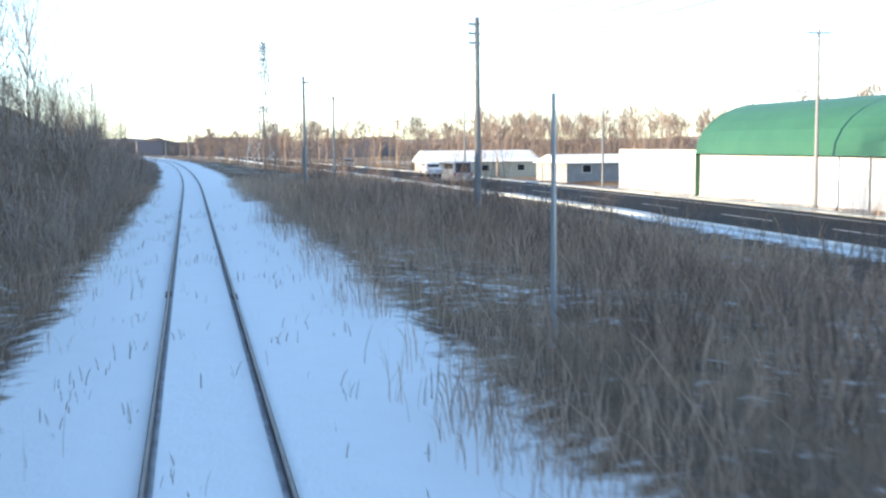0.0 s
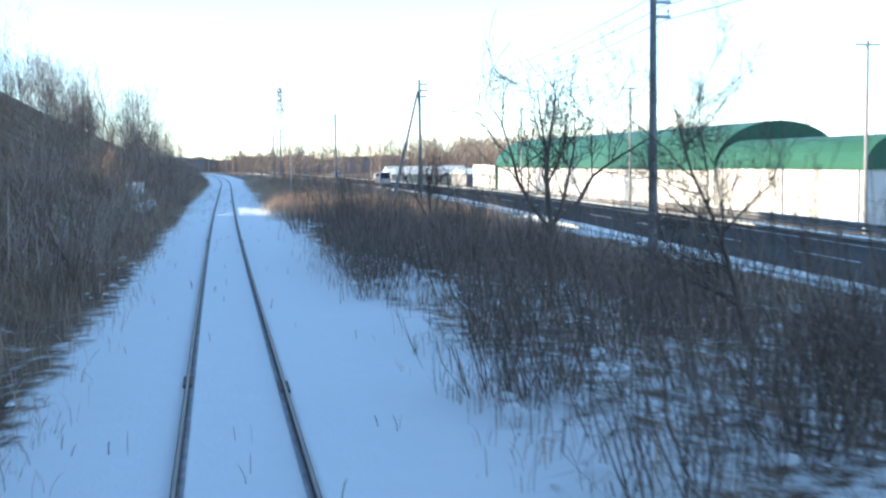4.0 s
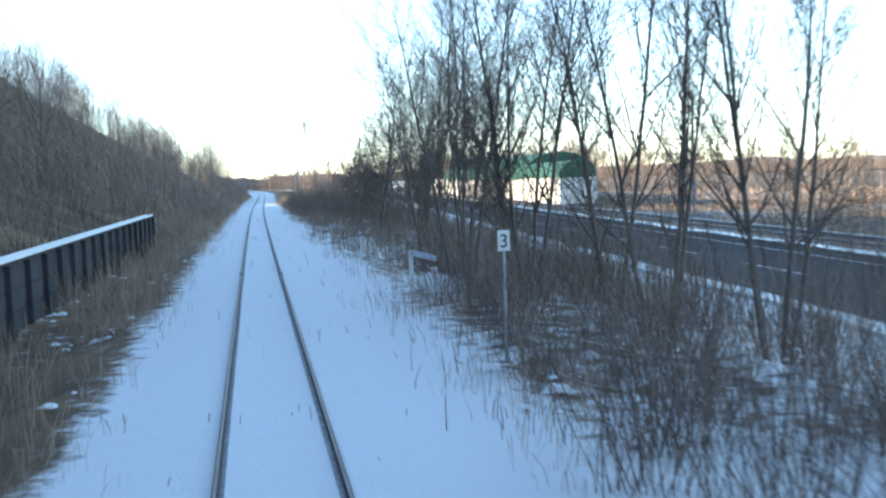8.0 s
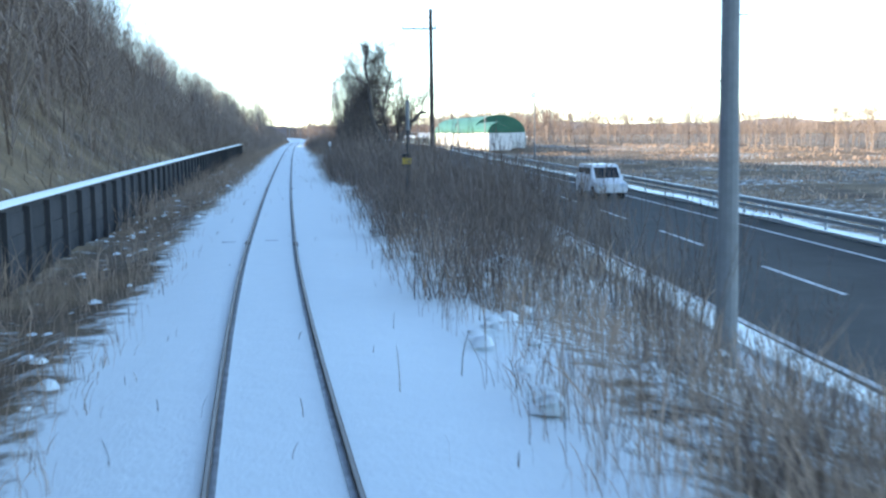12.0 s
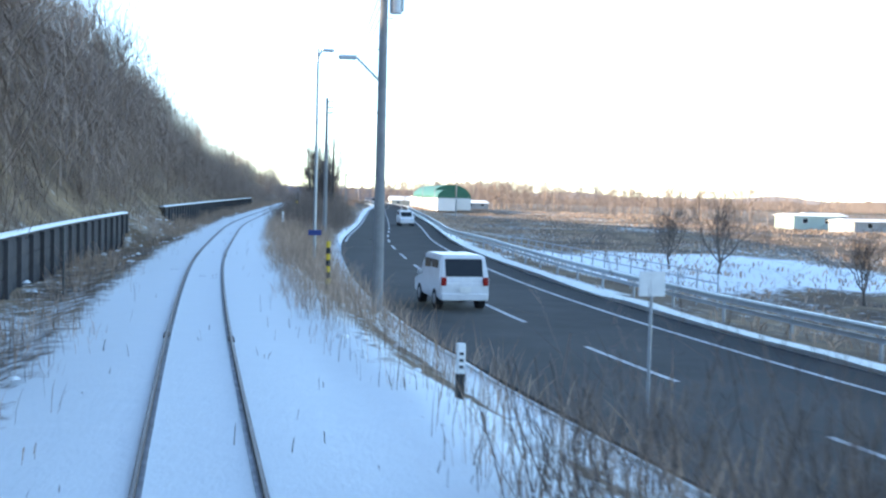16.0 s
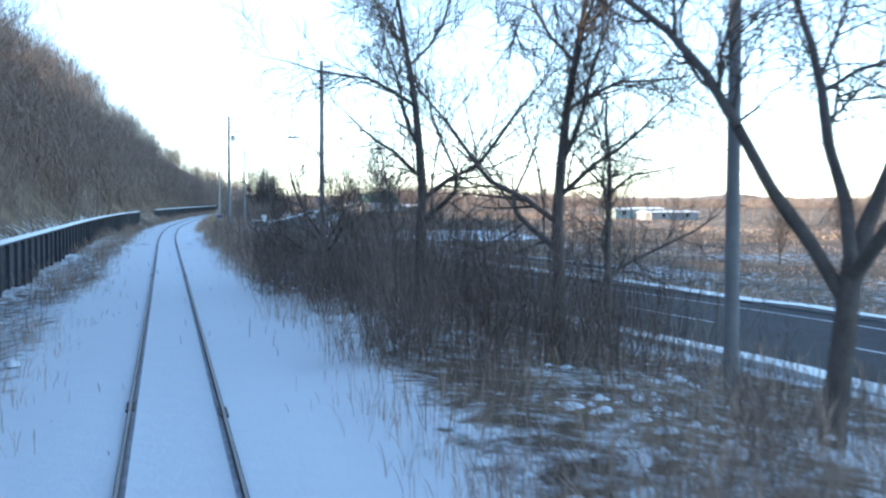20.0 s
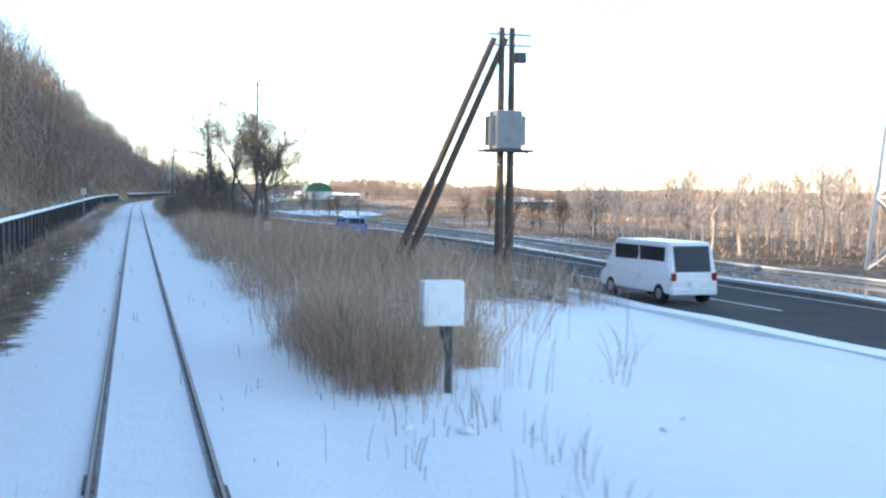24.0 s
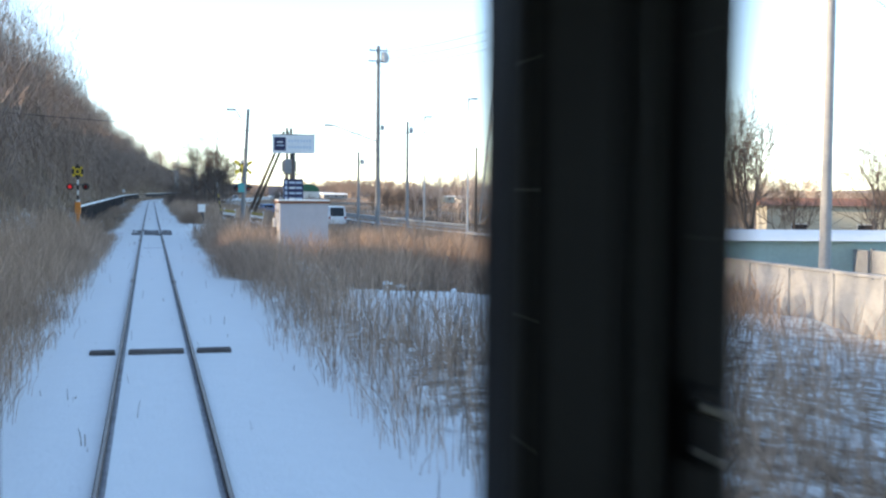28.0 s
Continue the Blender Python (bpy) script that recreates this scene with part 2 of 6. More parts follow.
# distance haze mixed into the base colour, paler and greyer than the woods
M_HAZEHILL = surface("far_haze_grey", (0.21, 0.19, 0.20), (0.26, 0.23, 0.23), rough=0.95, scale=0.01, bump=0.0, mix=0.2)


def let_light_through(m, share_):
    """Thin dry blades pass some light on to their far side."""
    nt = m.node_tree
    bsdf = nt.nodes["Principled BSDF"]
    out = nt.nodes["Material Output"]
    tr = nt.nodes.new("ShaderNodeBsdfTranslucent")
    mx = nt.nodes.new("ShaderNodeMixShader")
    mx.inputs["Fac"].default_value = share_
    nt.links.new(bsdf.inputs["Base Color"].links[0].from_socket, tr.inputs["Color"])
    nt.links.new(bsdf.outputs["BSDF"], mx.inputs[1])
    nt.links.new(tr.outputs["BSDF"], mx.inputs[2])
    nt.links.new(mx.outputs["Shader"], out.inputs["Surface"])


let_light_through(M_GRASS, 0.35)


# ---- track line: everything is set out by s (metres along the line) and d (metres to its right, looking back) ----
HEADING = [(-700, 40.0), (-400, 27.0), (-180, 16.2), (-60, 13.3), (0, 13.331), (60, 13.91), (150, 14.196), (180, 14.581), (205, 16.783), (225, 16.987), (240, 18.821), (258, 19.869), (280, 20.812), (340, 20.723), (480, 20.861), (700, 21.0)]
HS, HD = [a for a, b in HEADING], [b for a, b in HEADING]


def line_table():
    s = np.arange(0, 701, 1.0)
    th = np.radians(np.interp(s + 0.5, HS, HD))
    x, y = np.r_[0, np.cumsum(np.sin(th))][:-1], np.r_[0, -np.cumsum(np.cos(th))][:-1]
    b = -np.arange(0, 701, 1.0)
    th = np.radians(np.interp(b - 0.5, HS, HD))
    x2, y2 = np.r_[0, -np.cumsum(np.sin(th))][:-1], np.r_[0, np.cumsum(np.cos(th))][:-1]
    t0 = radians(13.35)
    return np.r_[b[:0:-1], s], np.r_[x2[:0:-1], x] + 0.135 * math.cos(t0), np.r_[y2[:0:-1], y] + 0.135 * math.sin(t0)


LS, LX, LY = line_table()


def line_xy(s, d):
    """World x, y of arrays s, d."""
    th = np.radians(np.interp(s, HS, HD))
    return np.interp(s, LS, LX) + d * np.cos(th), np.interp(s, LS, LY) + d * np.sin(th)


def at(s, d, z=0.0, turn=0.0):
    """Pose on the line: local y looks back along it, x to its right."""
    x, y = line_xy(s, d)
    return pose(float(x), float(y), z, 0, 0, float(np.interp(s, HS, HD)) + turn)


def spot(s, d, z=0.0):
    x, y = line_xy(s, d)
    return Vector((float(x), float(y), z))


ROAD = [(-700, 60), (-210, 22), (-120, 24), (-50, 25), (0, 22.8), (35, 20.2), (75, 18.2), (110, 16.3), (155, 13.9), (190, 11.2), (208, 9.9), (230, 8.9), (245, 8.5), (262, 8.8),
        (290, 12.0), (330, 17.0), (388, 18.2), (412, 21.5), (440, 24.5), (490, 28), (700, 42)]
RS, RD = [a for a, b in ROAD], [b for a, b in ROAD]


def road_at(s):
    k = np.asarray(s, float)
    return sum(np.interp(k + o, RS, RD) for o in (-18, -9, 0, 9, 18)) / 5


def vnoise(x, y, seed=0):
    """Smooth value noise on arrays, 0 to 1."""
    xi, yi = np.floor(x).astype(np.int64), np.floor(y).astype(np.int64)
    u, v = x - xi, y - yi
    u, v = u * u * (3 - 2 * u), v * v * (3 - 2 * v)

    def h(a, b):
        k = (a * 374761393 + b * 668265263 + seed * 974711) & 0x7FFFFFFF
        k = ((k ^ (k >> 13)) * 1274126177) & 0x7FFFFFFF
        return ((k ^ (k >> 16)) & 0xFFFF) / 65535.0
    return (h(xi, yi) * (1 - u) + h(xi + 1, yi) * u) * (1 - v) + (h(xi, yi + 1) * (1 - u) + h(xi + 1, yi + 1) * u) * v


def step(a, b, x):
    k = np.clip((x - a) / (b - a), 0, 1)
    return k * k * (3 - 2 * k)


def walled(s):
    return step(81, 82, s) * (1 - step(193.8, 194.4, s)) + step(214.4, 215, s) * (1 - step(403.5, 404, s))


# past s 433 the hill is out of view, raised to shade the right-hand grass
def hill_top(s):
    # dips at s 2.5 to 8.5 and 441.5 are shaped to let sun patches through
    return np.interp(s, [-700, -300, -150, -60, -2.5, 2.5, 8.5, 13.5, 60, 110, 140, 190, 225, 260, 300, 350, 395, 420, 433, 438.5, 441.5, 444.5, 452, 600],
                     [2, 3, 5, 5.0, 4.6, 1.7, 1.7, 5.5, 6.5, 8.5, 11, 13, 13.5, 13.5, 13, 13, 13, 13, 13, 9, 3.5, 9, 14, 12])


def hill_back(s):
    """How much higher the ridge behind the first slope stands; none at the first sun gap."""
    return np.interp(s, [-300, -100, -35, -3.5, 2.5, 8.5, 14.5, 45, 70, 110, 140, 160, 190, 230, 300, 400, 430], [4, 6.5, 9, 11, 0, 0, 12, 13.5, 15, 17, 13, 11.5, 7, 5, 4, 1, 0])


def hill_slope(s):
    return np.interp(s, [-300, 0, 110, 160, 210, 400, 430, 450], [0.35, 0.42, 0.42, 0.78, 1.12, 1.12, 0.8, 0.62])


def ground_z(s, d):
    s, d = np.broadcast_arrays(np.asarray(s, float), np.asarray(d, float))
    rough = vnoise(s / 3.1, d / 2.3, 1) - 0.5 + 0.5 * (vnoise(s / 1.1, d / 0.9, 2) - 0.5)
    z = -0.05 - 0.05 * step(1.1, 1.9, np.abs(d)) + (0.012 + 0.02 * step(1.0, 1.8, np.abs(d))) * rough
    # right side: falls gently to the road, then a lower field
    rc = road_at(s)
    fall = step(2.6, rc - 3.8, d)
    flat = step(398, 404, s) * (1 - step(424, 432, s))
    z = z - 0.85 * fall + np.where(d > 2.0, rough * 0.34 * np.clip((d - 2.0) / 1.5, 0, 1) * np.clip((rc - 4 - d) / 2, 0, 1) * (1 - 0.8 * flat), 0)
    onroad = (d > rc - 4.1) & (d < rc + 5.5)
    z = np.where(onroad, -1.05 + 0.05 * step(4.0, 4.7, np.abs(d - rc - 0.7)), z)
    field = step(rc + 5.4, rc + 14, d)
    z = np.where(d >= rc + 5.5, -1.0 - 0.9 * field + 0.5 * rough * field + 0.6 * (vnoise(s / 40, d / 40, 5) - 0.5) * field, z)
    # left side: ditch, wall foot, hillside
    w = walled(s)
    ditch = -0.28 * step(-2.4, -3.6, d)
    bank = np.where(d < -3.4, (-d - 3.4) * 0.62, 0)
    behind = np.where(d < -5.1, 1.02, ditch)
    base = w * behind + (1 - w) * np.minimum(bank + ditch, 1.2)
    climb = np.clip(-d - 5.6, 0, None) * hill_slope(s)
    top = hill_top(s) * (0.85 + 0.3 * vnoise(s / 30, d / 60, 6))
    climb = top * (1 - np.exp(-climb / np.maximum(top, 0.5) * 1.25)) + hill_back(s) * step(-12, -32, d)
    z = np.where(d < -2.0, z + base + climb + rough * 0.25 * np.clip((-d - 2.0) / 1.5, 0, 1), z)
    return z


CLEARINGS = [(464, 6.2, 6, 2.2), (449, 5.2, 2.4, 1.0), (459.5, 7.6, 2.2, 1.8), (356, 5.2, 3, 1.0), (108, 4.8, 3, 1.2), (91, 4.6, 3, 0.9), (75, 4.2, 4, 0.8), (263, 3.6, 5, 0.8), (302, 4.4, 4, 0.8), (335, 9.0, 4, 1.6), (171, 3.8, 4, 0.9),
             (150, 4.0, 3, 0.8), (128, 4.4, 3, 1.0), (43, 3.8, 5, 0.8), (20, 3.6, 4, 0.7), (318, 4.2, 3, 0.7), (285, 4.0, 4, 0.7), (436, 6.5, 3, 1.2)]


def clearing(s, d):
    """1 inside the small patches of open snow among the brush."""
    k = np.zeros(np.broadcast(s, d).shape)
    for a, b, ra, rb in CLEARINGS:
        q = ((s - a) / ra) ** 2 + ((d - b) / rb) ** 2
        k = np.maximum(k, 1 - step(0.6, 1.3, q + 0.5 * (vnoise(s / 1.3, d / 0.6, 51) - 0.5)))
    return k


def cover(s, d):
    """How much dead growth and soil shows through the snow."""
    c = np.where(d > 0, 0.16 + np.interp(s, [40, 60, 190, 205, 280, 300, 330, 425, 440, 490], [0.48, 0.32, 0.30, 0.46, 0.46, 0.36, 0.40, 0.44, 0.34, 0.34]) * step(2.0, 3.8, d), 0.16 + (0.50 - 0.24 * step(424, 432, s) - 0.18 * step(236, 256, s) * (1 - step(330, 350, s))) * step(-1.5, -2.6, d))
    c = c + 0.16 * (vnoise(s / 5.0, d / 2.5, 8) - 0.5)
    rc = road_at(s)
    c = np.where((np.abs(d - rc - 0.7) > 3.9) & (np.abs(d - rc - 0.7) < 5.4), 0.30, c)
    c = np.where(d > rc + 6.1, 0.62 + 0.25 * (vnoise(s / 14, d / 6, 9) - 0.4) * (1 - step(60, 110, d)), c)
    c = np.where(d < -5.3, 0.70, c)
    pond = step(186, 194, s) * (1 - step(214, 225, s)) * step(rc + 7, rc + 10, d) * (1 - step(rc + 24, rc + 34, d))
    c = c - 0.6 * pond
    open_snow = step(399, 403, s) * (1 - step(423, 427, s)) + step(380, 386, s) * (1 - step(399, 403, s)) * step(7, 9, d) + step(388, 393, s) * (1 - step(399, 403, s)) * step(2.8, 3.5, d) * (1 - step(7, 9, d))
    c = np.where((d > 0) & (d < rc - 3.4), c - 0.45 * open_snow * step(2.2, 3.2, d), c)
    c = c - 0.4 * clearing(s, d)
    return np.where(np.abs(d) < 1.7, 0.12, c)


# ---- mesh helpers ----
def fast_mesh(name, verts, quads=None, tris=None):
    me = bpy.data.meshes.new(name)
    verts = np.asarray(verts, np.float32)
    quads = np.zeros((0, 4), np.int32) if quads is None else np.asarray(quads, np.int32)
    tris = np.zeros((0, 3), np.int32) if tris is None else np.asarray(tris, np.int32)
    me.vertices.add(len(verts))
    me.vertices.foreach_set("co", verts.ravel())
    me.loops.add(quads.size + tris.size)
    me.loops.foreach_set("vertex_index", np.r_[quads.ravel(), tris.ravel()].astype(np.int32))
    me.polygons.add(len(quads) + len(tris))
    me.polygons.foreach_set("loop_start", np.r_[np.arange(len(quads)) * 4, quads.size + np.arange(len(tris)) * 3].astype(np.int32))
    me.update(calc_edges=True)
    return me


def smooth(me):
    me.polygons.foreach_set("use_smooth", np.ones(len(me.polygons), bool))
    return me


def part(name, bm, material, parent=None, label=""):
    me = bpy.data.meshes.new(name)
    bm.to_mesh(me)
    bm.free()
    me.materials.append(material)
    ob = new(name, me)
    if parent is not None:
        ob.parent = parent
    if label:
        ob["label"] = label
    return ob


def share(name, ob, parent, m):
    """Another object on the same mesh."""
    o = new(name, ob.data)
    o.parent = parent
    o.matrix_local = m
    return o


def thing(name, m, label, category, group="", kind=""):
    e = new(name)
    e.empty_display_size = 0.3
    e.matrix_world = m
    return tagged(e, label, category, group, kind)


def box(bm, x0, x1, y0, y1, z0, z1, bevel=0.0):
    r = bmesh.ops.create_cube(bm, size=1.0)
    for v in r["verts"]:
        v.co = Vector((x0 + (v.co.x + 0.5) * (x1 - x0), y0 + (v.co.y + 0.5) * (y1 - y0), z0 + (v.co.z + 0.5) * (z1 - z0)))
    if bevel:
        es = list({e for v in r["verts"] for e in v.link_edges})
        bmesh.ops.bevel(bm, geom=es, offset=bevel, segments=1, affect="EDGES")
    return bm


def rod(bm, a, b, r0, r1=None, sides=8):
    """A tapered round bar from a to b."""
    a, b = Vector(a), Vector(b)
    r1 = r0 if r1 is None else r1
    q = (b - a).to_track_quat("Z", "Y").to_matrix().to_4x4()
    bmesh.ops.create_cone(bm, cap_ends=True, segments=sides, radius1=r0, radius2=r1, depth=(b - a).length,
                          matrix=Matrix.Translation((a + b) / 2) @ q)
    return bm


def bar(bm, a, b, w, t):
    """A flat bar from a to b, w wide and t thick."""
    a, b = Vector(a), Vector(b)
    q = (b - a).to_track_quat("Z", "Y").to_matrix().to_4x4()
    r = bmesh.ops.create_cube(bm, size=1.0, matrix=Matrix.Translation((a + b) / 2) @ q @ Matrix.Diagonal((w, t, (b - a).length, 1)))
    return bm


def fresh():
    return bmesh.new()


def strip(name, material, s, d0, d1, z, parent=None, lift=0.0, skirt=0.0):
    """A band along the line between offsets d0 and d1 (arrays or numbers), at height z."""
    s = np.asarray(s, float)
    d0, d1, z = [np.broadcast_to(np.asarray(k, float), s.shape) for k in (d0, d1, z)]
    x0, y0 = line_xy(s, d0)
    x1, y1 = line_xy(s, d1)
    n = len(s)
    V = np.concatenate([np.stack([x0, y0, z + lift], 1), np.stack([x1, y1, z + lift], 1),
                        np.stack([x0, y0, z - skirt], 1), np.stack([x1, y1, z - skirt], 1)])
    i = np.arange(n - 1)
    Q = [np.stack([i, i + 1, n + i + 1, n + i], 1)]
    if skirt or lift:
        Q += [np.stack([2 * n + i + 1, 2 * n + i, i, i + 1][::-1], 1)[:, ::-1], np.stack([n + i, n + i + 1, 3 * n + i + 1, 3 * n + i], 1)]
    me = fast_mesh(name, V, np.concatenate(Q))
    me.materials.append(material)
    ob = new(name, me)
    if parent is not None:
        ob.parent = parent
    return ob


# ---- ground ----
def build_ground():
    ss = np.arange(-690, 570.1, 1.5)
    dd = np.r_[-220, -160, -120, -90, -70, -55, -45, -38, -32, -27, -23, -19, -16, -13, -11, -9, -7.5, -6.2, -5.25, -4.98, -4.3, -3.6, -3.0, -2.6,
               np.arange(-2.2, 4.61, 0.4), 5.3, np.arange(6, 31, 1.0), 33, 37, 42, 50, 60, 75, 95, 120, 160, 220, 300]
    s, d = np.meshgrid(ss, dd, indexing="ij")
    x, y = line_xy(s, d)
    z = ground_z(s, d)
    n, m = s.shape
    V = np.stack([x, y, z], -1).reshape(-1, 3)
    C = cover(s, d).ravel()
    i, j = np.meshgrid(np.arange(n - 1), np.arange(m - 1), indexing="ij")
    a = (i * m + j).ravel()
    Q = np.stack([a, a + m, a + m + 1, a + 1], 1)
    ring = np.r_[np.arange(m), np.arange(1, n) * m + m - 1, (n - 1) * m + np.arange(m - 2, -1, -1), np.arange(n - 2, 0, -1) * m]
    mid = np.array([x.mean(), y.mean()])
    far = V[ring].copy()
    way = far[:, :2] - mid
    far[:, :2] = mid + way / np.linalg.norm(way, axis=1)[:, None] * 4800
    far[:, 2] = -2.0
    k = len(V) + np.arange(len(ring))
    Q2 = np.stack([ring, np.roll(ring, -1), np.roll(k, -1), k], 1)
    me = smooth(fast_mesh("ground", np.concatenate([V, far]), np.concatenate([Q, Q2[:, ::-1]])))
    me.materials.append(M_GROUND)
    attr = me.attributes.new("cover", "FLOAT", "POINT")
    attr.data.foreach_set("value", np.r_[C, np.full(len(ring), 0.62)].astype(np.float32))
    me.update()
    tagged(new("ground", me), "snow-covered ground with dead grass and leaf litter showing", "ground", kind="structure")


build_ground()


# ---- railway track ----
def build_track():
    s = np.r_[np.arange(-420, -60, 6.0), np.arange(-60, 520.1, 2.0)]
    track = thing("railway_track", pose(0, 0, 0), "single narrow-gauge railway track half buried in fresh snow", "railway track", kind="structure")
    for side in (-1, 1):
        c = side * 0.545
        foot = strip("rail", M_RAIL, s, c - 0.023, c + 0.023, 0.0, track, lift=0.0, skirt=0.16)
        strip("rail_head", M_RAILTOP, s, c - 0.014, c + 0.014, 0.003, foot)
        strip("flangeway", M_RUT, s, c - side * 0.075, c - side * 0.025, -0.034, foot, lift=0.001, skirt=0.08)
        bm = fresh()
        for k in np.arange(-45, 500, 25.0):
            m = at(k + (0.6 if side > 0 else 0), c)
            for o in (-0.038, 0.038):
                r = box(bm, o - 0.014, o + 0.014, -0.28, 0.28, -0.09, -0.012)
            bm.verts.ensure_lookup_table()
            for v in bm.verts[-16:]:
                v.co = m @ v.co
        part("fishplates", bm, M_RAIL, foot)
    return track


build_track()


# ---- road ----
def build_road():
    s = np.arange(-330, 560, 3.0)
    rc = road_at(s)
    road = strip("road", M_ASPHALT, s, rc - 3.35, rc + 4.75, -0.95, lift=0.0, skirt=0.15)
    tagged(road, "two-lane asphalt road, dark and damp between snowy verges", "road", kind="structure")
    for o, run in ((-3.1, s[s < 196]), (-3.1, s[s > 274]), (3.35, s)):
        strip("edge_line", M_LINE, run, road_at(run) + o - 0.07, road_at(run) + o + 0.07, -0.946, road)
    for k in np.arange(-200, 520, 10.0):
        q = np.linspace(k, k + 5, 4)
        strip("lane_dash", M_LINE, q, road_at(q) - 0.07, road_at(q) + 0.07, -0.946, road)
    for side in (-1, 1):
        w = (0.5 + 0.35 * vnoise(s / 7, s * 0 + side, 11)) * (1 if side > 0 else 1 - 0.9 * step(188, 200, s) * (1 - step(272, 284, s)))
        o = rc + (4.8 if side > 0 else -3.4)
        berm = strip("snow_berm", M_SNOW, s, np.minimum(o, o + side * w), np.maximum(o, o + side * w), -0.93 + 0.10 * vnoise(s / 4, s * 0, 12) - (0 if side > 0 else 0.12 * step(188, 200, s) * (1 - step(272, 284, s))), lift=0.02, skirt=0.3)
        tagged(berm, "low ploughed ridge of snow along the road edge", "snow bank", kind="structure")


build_road()


# ---- trackside wall on the hill side ----
def build_wall(s0, s1, name):
    wall = thing(name, pose(0, 0, 0), "low dark timber retaining wall with a snow cap at the hill foot", "retaining wall", kind="structure")
    bm = box(fresh(), -0.06, 0.06, -0.985, 0.985, -0.55, 1.16)
    for z in (-0.1, 0.35, 0.8):
        box(bm, 0.06, 0.085, -0.985, 0.985, z - 0.2, z + 0.2)
    first = part("panel", bm, M_WALL, wall)
    post = None
    cap = None
    n = int((s1 - s0) / 2)
    for i in range(n):
        s = s0 + 1 + 2 * i
        m = at(s, -5.0)
        if i == 0:
            first.matrix_local = m
            post = part("post", box(fresh(), 0.07, 0.2, -0.09, 0.09, -0.55, 1.1), M_WALL, wall)
            post.matrix_local = at(s - 1, -5.0)
        else:
            share("panel", first, wall, m)
            share("post", post, wall, at(s - 1, -5.0))
    q = np.linspace(s0, s1, n + 1)
    cap = strip("snow_cap", M_SNOW, q, -5.16, -4.84, 1.17, wall, lift=0.07, skirt=0.0)
    return wall


build_wall(82.5, 194, "wall_1")
build_wall(215, 404, "wall_2")


def build_abutment():
    a = thing("concrete_block_wall", at(4.0, -4.9), "grey concrete wing wall with snow on its ledge, set in the bank", "concrete wall", kind="structure")
    bm = box(fresh(), -0.25, 0.25, -5.0, 5.0, -0.6, 1.5, 0.03)
    part("wall_body", bm, M_CONC, a)
    part("snow_ledge", box(fresh(), 0.26, 0.9, -5.0, 5.0, -0.6, 0.45, 0.1), M_SNOW, a)


build_abutment()


# ---- trees ----
def grow(rng, segs, p, way, length, r, level, spec, cut):
    """Adds tapered pieces of one limb and its side limbs to segs."""
    pieces = spec["pieces"][level]
    p = np.array(p, float)
    way = np.array(way, float)
    for i in range(pieces):
        way = way + rng.normal(0, spec["bend"][level], 3)
        way[2] += spec["lift"][level]
        way /= np.linalg.norm(way)
        q = p + way * length / pieces
        ra, rb = r * (1 - 0.8 * i / pieces), r * (1 - 0.8 * (i + 1) / pieces)
        segs.append((*p, *q, ra, rb, level))
        if level < len(spec["pieces"]) - 1:
            f = (i + 1) / pieces
            kids = spec["kids"][level] if f > cut[level] else 0
            for _ in range(rng.poisson(kids) if kids < 1 else int(kids + rng.random())):
                a = rng.uniform(0, 2 * math.pi)
                side = np.cross(way, (math.cos(a), math.sin(a), 0.13))
                side /= np.linalg.norm(side) + 1e-9
                spread = spec["spread"][level] * rng.uniform(0.7, 1.3)
                out = way * math.cos(spread) + side * math.sin(spread)
                o = p + (q - p) * rng.uniform(0.2, 1.0)
                grow(rng, segs, o, out, length * spec["ratio"][level] * rng.uniform(0.6, 1.15) * (1.15 - 0.5 * f), max(rb * 0.6, 0.0032), level + 1, spec, cut)
        p = q


def tubes(segs, sides):
    """Tapered tubes round pieces p, q, ra, rb as vertex and quad arrays."""
    segs = np.asarray(segs, float).reshape(-1, 9)
    n = len(segs)
    p, q, ra, rb = segs[:, 0:3], segs[:, 3:6], segs[:, 6], segs[:, 7]
    w = q - p
    w /= np.linalg.norm(w, axis=1)[:, None] + 1e-9
    ref = np.where(np.abs(w[:, 2:3]) > 0.9, [[1.0, 0, 0]], [[0, 0, 1.0]])
    u = np.cross(w, ref)
    u /= np.linalg.norm(u, axis=1)[:, None]
    v = np.cross(w, u)
    a = np.arange(sides) * 2 * math.pi / sides
    ring = u[:, None] * np.cos(a)[None, :, None] + v[:, None] * np.sin(a)[None, :, None]
    V = np.concatenate([p[:, None] + ring * ra[:, None, None], q[:, None] + ring * rb[:, None, None]], 1).reshape(-1, 3)
    k = np.arange(sides if sides > 2 else 1)
    one = np.stack([k, (k + 1) % sides, sides + (k + 1) % sides, sides + k], 1)
    Q = (np.arange(n)[:, None, None] * 2 * sides + one[None]).reshape(-1, 4)
    return V, Q


def tree_data(seed, height, spec, cut=(0.25, 0.1, 0.0, 0.0), stems=1, lean=0.05, radius=None):
    rng = np.random.default_rng(seed)
    segs = []
    for k in range(stems):
        a = rng.uniform(0, 6.28)
        off = 0.0 if stems == 1 else rng.uniform(0.05, 0.35)
        way = (math.cos(a) * lean * (1 if stems == 1 else 4), math.sin(a) * lean * (1 if stems == 1 else 4), 1)
        h = height * (1 if k == 0 else rng.uniform(0.6, 1.0))
        grow(rng, segs, (math.cos(a) * off, math.sin(a) * off, -0.3), way, h, radius or height * 0.017, 0, spec, cut)
    return np.array(segs)


